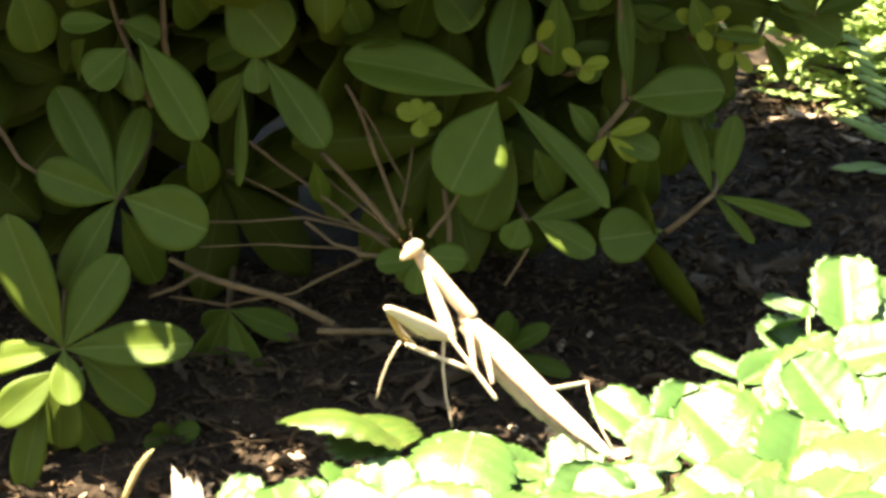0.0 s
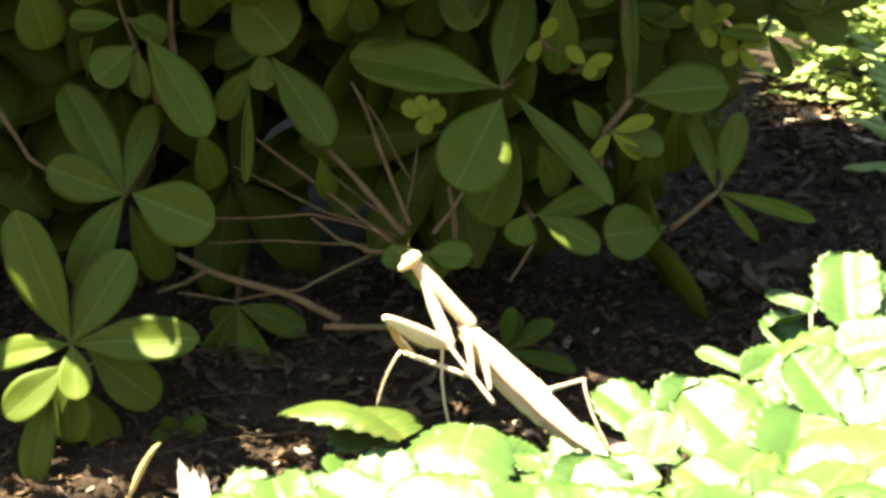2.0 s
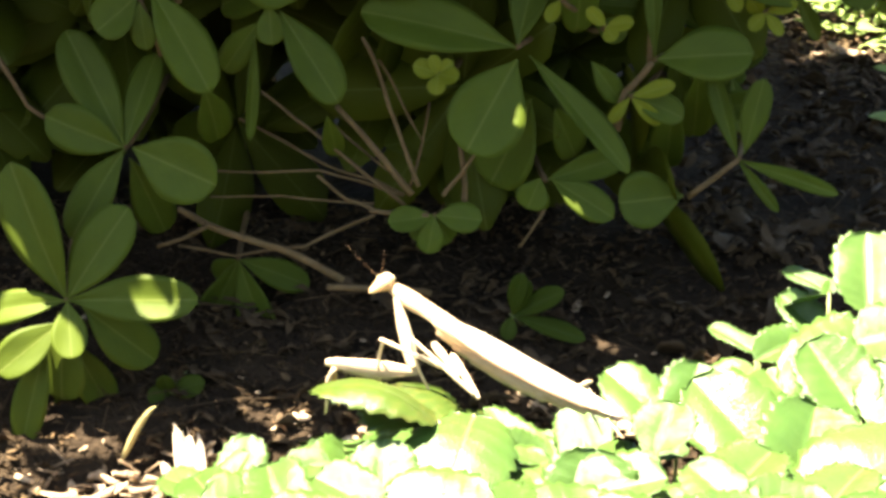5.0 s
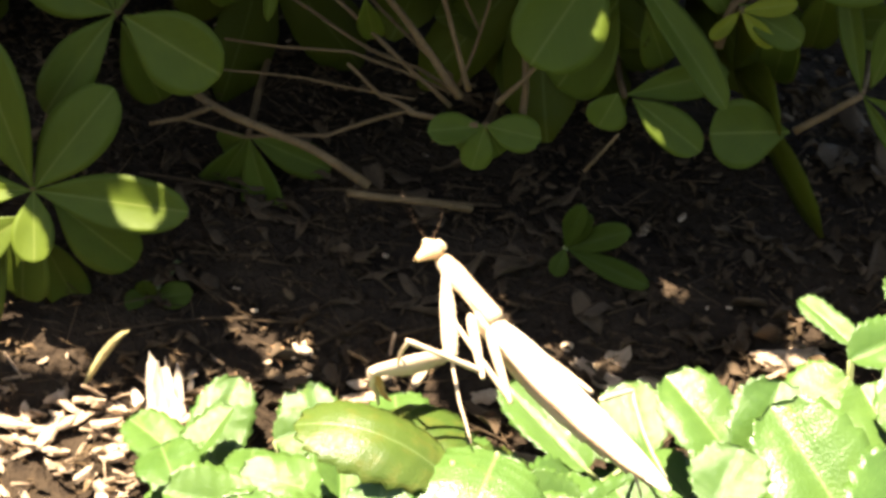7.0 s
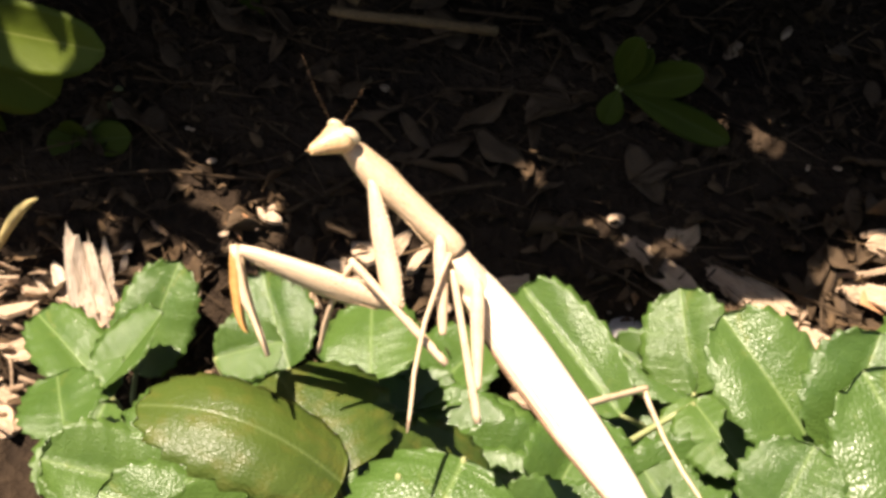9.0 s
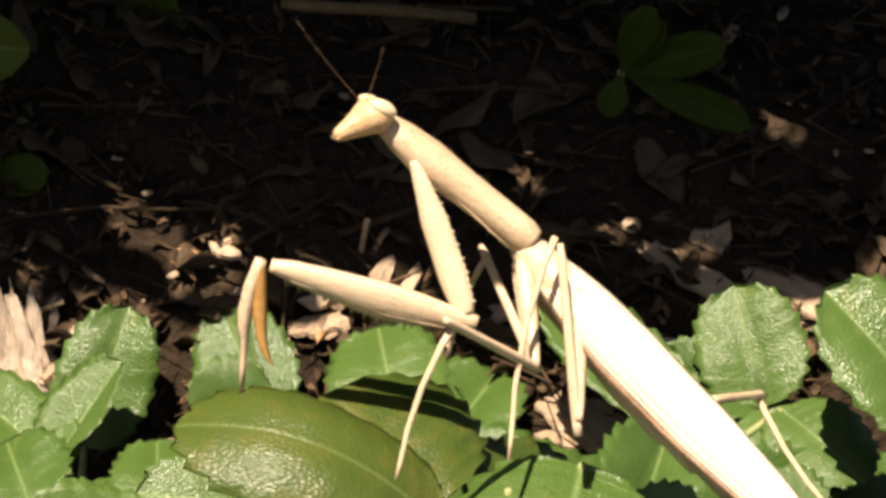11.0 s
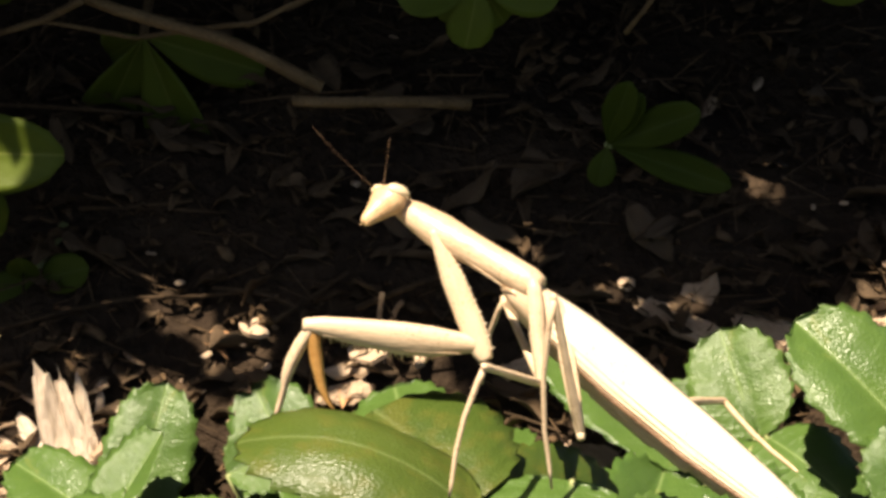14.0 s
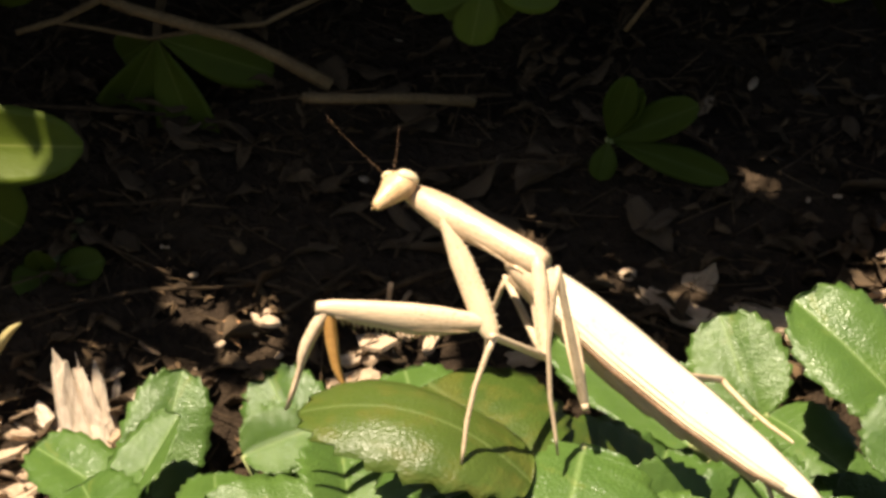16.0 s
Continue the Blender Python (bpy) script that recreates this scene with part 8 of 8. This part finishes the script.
    walk(far_middle_tibia, [
        (0, pose(-0.0202, -0.0003, -0.0088, -109.7, 66.8, 158.7)),
        (0.5, pose(-0.0203, -0.0004, -0.0085, -110.1, 67.4, 158.4)),
        (1, pose(-0.0204, -0.0004, -0.0086, -110.2, 67.4, 158.3)),
        (1.5, pose(-0.0200, -0.0003, -0.0090, -109.3, 66.4, 159.0)),
        (2, pose(-0.0199, -0.0003, -0.0093, -109.1, 66.0, 159.2)),
        (2.5, pose(-0.0200, -0.0004, -0.0089, -109.4, 66.6, 159.0)),
        (3, pose(-0.0199, -0.0004, -0.0090, -109.0, 66.2, 159.4)),
        (5.5, pose(-0.0154, -0.0059, -0.0049, -176.8, 51.5, 92.5)),
        (6, pose(-0.0152, -0.0057, -0.0058, 179.0, 51.1, 89.2)),
        (6.5, pose(-0.0137, -0.0120, -0.0018, -175.1, 67.2, 94.5)),
        (7, pose(-0.0157, -0.0152, -0.0025, -163.6, 54.0, 103.4)),
        (7.5, pose(-0.0154, -0.0121, -0.0020, -158.1, 52.0, 107.6)),
        (8, pose(-0.0115, -0.0154, 0.0009, -135.0, 85.2, 134.9)),
        (8.5, pose(-0.0040, -0.0150, -0.0043, -104.1, 65.6, 164.6)),
        (9, pose(-0.0148, -0.0052, -0.0029, -57.4, 73.7, -146.3)),
        (9.2, pose(-0.0150, -0.0050, -0.0027, -57.1, 74.1, -146.1)),
        (11.5, pose(-0.0023, 0.0095, -0.0105, -100.9, 78.2, 169.0)),
        (12, pose(-0.0017, 0.0099, -0.0098, -57.3, 74.8, -146.3)),
        (12.5, pose(-0.0017, 0.0099, -0.0098, -57.3, 74.8, -146.3)),
        (13, pose(-0.0027, 0.0140, -0.0136, -141.8, 75.8, 127.2)),
        (13.5, pose(-0.0027, 0.0140, -0.0136, -141.8, 75.8, 127.2)),
        (14, pose(-0.0027, 0.0140, -0.0136, -141.8, 75.8, 127.2)),
        (14.5, pose(-0.0027, 0.0140, -0.0136, -141.8, 75.8, 127.2)),
        (15, pose(-0.0027, 0.0140, -0.0136, -141.8, 75.8, 127.2)),
        (15.5, pose(-0.0027, 0.0140, -0.0136, -141.8, 75.8, 127.2)),
        (16, pose(-0.0027, 0.0140, -0.0136, -141.8, 75.8, 127.2)),
    ])
    walk(far_hind_coxa, [
        (0, pose(0.0077, 0.0002, -0.0102, 86.4, 42.3, -5.4)),
        (0.5, pose(0.0078, 0.0002, -0.0103, 86.4, 43.5, -5.3)),
        (1, pose(0.0078, 0.0002, -0.0102, 86.5, 42.1, -5.2)),
        (1.5, pose(0.0077, 0.0002, -0.0101, 86.3, 41.3, -5.6)),
        (2, pose(0.0077, 0.0002, -0.0099, 86.5, 38.9, -5.5)),
        (2.5, pose(0.0078, 0.0002, -0.0102, 86.5, 41.5, -5.3)),
        (3, pose(0.0077, 0.0002, -0.0101, 86.3, 41.3, -5.5)),
        (5.5, pose(0.0092, 0.0005, -0.0073, 89.0, 27.3, -2.1)),
        (6, pose(0.0090, 0.0001, -0.0068, 88.6, 20.8, -3.8)),
        (6.5, pose(0.0086, -0.0006, -0.0072, 87.6, 21.6, -6.5)),
        (7, pose(0.0081, -0.0009, -0.0075, 86.3, 27.1, -8.1)),
        (7.5, pose(0.0074, -0.0006, -0.0076, 85.1, 36.2, -8.2)),
        (8, pose(0.0064, -0.0030, -0.0063, 76.8, 44.1, -18.7)),
        (8.5, pose(0.0073, -0.0031, -0.0071, 77.6, 47.2, -16.7)),
        (9, pose(0.0082, -0.0032, -0.0078, 77.6, 36.3, -20.4)),
        (9.2, pose(0.0083, -0.0032, -0.0079, 77.7, 36.6, -20.2)),
        (11.5, pose(0.0061, -0.0039, -0.0048, 80.6, 28.8, -19.0)),
        (12, pose(0.0064, -0.0033, -0.0054, 82.0, 27.5, -16.9)),
        (12.5, pose(0.0064, -0.0033, -0.0054, 81.9, 27.8, -17.0)),
        (13, pose(0.0074, -0.0010, -0.0074, 84.3, 34.8, -9.9)),
        (13.5, pose(0.0074, -0.0010, -0.0073, 84.4, 33.9, -10.0)),
        (14, pose(0.0075, -0.0010, -0.0074, 84.4, 34.1, -9.9)),
        (14.5, pose(0.0075, -0.0010, -0.0074, 84.4, 34.4, -9.9)),
        (15, pose(0.0075, -0.0010, -0.0073, 84.4, 34.0, -9.9)),
        (15.5, pose(0.0075, -0.0010, -0.0073, 84.5, 33.8, -9.9)),
        (16, pose(0.0076, -0.0010, -0.0075, 84.4, 34.6, -9.7)),
    ])
    walk(far_hind_femur, [
        (0, pose(0.0204, -0.0010, -0.0218, 95.8, 5.1, 48.5)),
        (0.5, pose(0.0208, -0.0010, -0.0227, 97.8, 7.1, 48.0)),
        (1, pose(0.0209, -0.0010, -0.0221, 96.4, 5.8, 47.8)),
        (1.5, pose(0.0200, -0.0010, -0.0209, 93.9, 3.3, 49.3)),
        (2, pose(0.0201, -0.0010, -0.0200, 91.6, 1.4, 49.2)),
        (2.5, pose(0.0206, -0.0010, -0.0216, 95.4, 4.8, 48.4)),
        (3, pose(0.0201, -0.0010, -0.0211, 94.5, 3.9, 49.2)),
        (5.5, pose(0.0321, -0.0004, -0.0191, 103.4, 6.4, 65.1)),
        (6, pose(0.0288, -0.0012, -0.0143, 127.7, 18.6, 67.6)),
        (6.5, pose(0.0278, -0.0028, -0.0148, 110.7, 16.0, 54.0)),
        (7, pose(0.0259, -0.0034, -0.0167, 120.9, 17.9, 62.8)),
        (7.5, pose(0.0223, -0.0027, -0.0186, 131.3, 26.4, 63.2)),
        (8, pose(0.0214, -0.0081, -0.0216, 98.6, 11.3, 37.6)),
        (8.5, pose(0.0247, -0.0083, -0.0268, 112.8, 22.0, 48.4)),
        (9, pose(0.0226, -0.0086, -0.0191, 122.1, 23.9, 57.1)),
        (9.2, pose(0.0229, -0.0086, -0.0194, 121.9, 24.5, 56.4)),
        (11.5, pose(0.0240, -0.0101, -0.0153, 123.7, 27.5, 55.3)),
        (12, pose(0.0244, -0.0088, -0.0153, 117.9, 24.1, 52.3)),
        (12.5, pose(0.0244, -0.0088, -0.0153, 119.1, 24.6, 53.2)),
        (13, pose(0.0228, -0.0037, -0.0183, 132.3, 29.9, 61.3)),
        (13.5, pose(0.0226, -0.0037, -0.0177, 132.4, 30.0, 61.3)),
        (14, pose(0.0228, -0.0037, -0.0179, 132.6, 30.1, 61.4)),
        (14.5, pose(0.0230, -0.0037, -0.0182, 132.6, 30.3, 61.3)),
        (15, pose(0.0229, -0.0037, -0.0179, 132.5, 30.2, 61.3)),
        (15.5, pose(0.0229, -0.0037, -0.0178, 132.5, 30.2, 61.3)),
        (16, pose(0.0233, -0.0037, -0.0185, 132.9, 30.4, 61.4)),
    ])
    walk(far_hind_tibia, [
        (0, pose(0.0311, 0.0111, -0.0232, 51.9, 61.5, -41.7)),
        (0.5, pose(0.0317, 0.0111, -0.0247, 50.9, 61.0, -42.9)),
        (1, pose(0.0319, 0.0111, -0.0238, 50.4, 61.8, -43.2)),
        (1.5, pose(0.0304, 0.0111, -0.0219, 53.2, 61.7, -40.3)),
        (2, pose(0.0306, 0.0111, -0.0204, 52.7, 62.7, -40.6)),
        (2.5, pose(0.0314, 0.0111, -0.0229, 51.4, 61.9, -42.1)),
        (3, pose(0.0306, 0.0111, -0.0221, 52.9, 61.7, -40.7)),
        (5.5, pose(0.0388, 0.0140, -0.0209, 74.7, 5.3, -71.5)),
        (6, pose(0.0346, 0.0128, -0.0194, 118.4, -6.4, -78.3)),
        (6.5, pose(0.0369, 0.0096, -0.0192, 55.5, 44.1, -44.6)),
        (7, pose(0.0329, 0.0101, -0.0216, 52.8, 44.5, -47.3)),
        (7.5, pose(0.0287, 0.0100, -0.0257, 84.5, 2.3, -67.7)),
        (8, pose(0.0338, 0.0015, -0.0248, 135.5, -14.3, -76.3)),
        (8.5, pose(0.0346, 0.0028, -0.0327, 123.8, -14.7, -69.3)),
        (9, pose(0.0305, 0.0037, -0.0256, 65.0, 24.0, -49.0)),
        (9.2, pose(0.0310, 0.0037, -0.0261, 64.9, 24.1, -48.8)),
        (11.5, pose(0.0321, 0.0016, -0.0226, 79.7, 3.4, -71.9)),
        (12, pose(0.0334, 0.0028, -0.0218, 75.0, 3.8, -76.2)),
        (12.5, pose(0.0332, 0.0028, -0.0220, 76.8, 3.5, -75.3)),
        (13, pose(0.0295, 0.0084, -0.0262, 103.4, -5.6, -67.8)),
        (13.5, pose(0.0293, 0.0084, -0.0257, 104.0, -5.8, -67.8)),
        (14, pose(0.0295, 0.0084, -0.0259, 103.9, -5.9, -67.6)),
        (14.5, pose(0.0296, 0.0084, -0.0262, 104.0, -5.9, -67.6)),
        (15, pose(0.0295, 0.0084, -0.0259, 104.2, -6.0, -67.7)),
        (15.5, pose(0.0296, 0.0084, -0.0259, 104.1, -5.9, -67.6)),
        (16, pose(0.0299, 0.0084, -0.0265, 103.8, -5.9, -67.4)),
    ])
    # the old leaf gives under the mantis: shifts in millimetres, and the tilt and turn of its longest leaflet
    middle = Vector((-0.015, -0.020, 0.037))
    for leaflet in swaying:
        own = leaflet.parent.matrix_basis.inverted()
        rest = leaflet.parent.matrix_basis @ leaflet.matrix_basis
        free = 1 if leaflet is swaying[0] else 0
        walk(leaflet, [(t, own @ Matrix.Translation(middle + Vector((x, 0, z)) / 1000) @ pose(0, 0, 0, tilt * free, 0, turn * free) @ Matrix.Translation(-middle) @ rest) for t, x, z, tilt, turn in (
            (0, -9.5, -2.2, -25, 0), (2, -9.5, -2.2, -25, 0), (3, -8, -1, -25, 0), (5.5, 0, 0, -20, 0), (6, -1, 0, -15, 0), (6.5, -2, -3, -8, 0), (7, -1, -3.2, -4, 0), (7.5, -6, -3.4, -6, 0), (8, -12.3, -8, -10, 0),
            (8.5, -19, -5.6, -12, 0), (9, -8.2, -2.8, -14, 0), (9.2, -8, -2.8, -14, 0), (11.5, -7.8, -3.7, -12, -8), (12, -9.5, -2.4, -12, -8), (12.5, -11.8, -1.2, -12, -8), (13, 1, -1.2, -14, -8),
            (13.5, -1, -0.6, -18, -6), (14, -3.5, 0.4, -18, -6), (14.5, -2, 0.2, -18, -6), (15, 0.5, -0.2, -18, -6), (15.5, 1.4, -0.4, -18, -6), (16, 1.9, -0.1, -18, -6))])


motions()
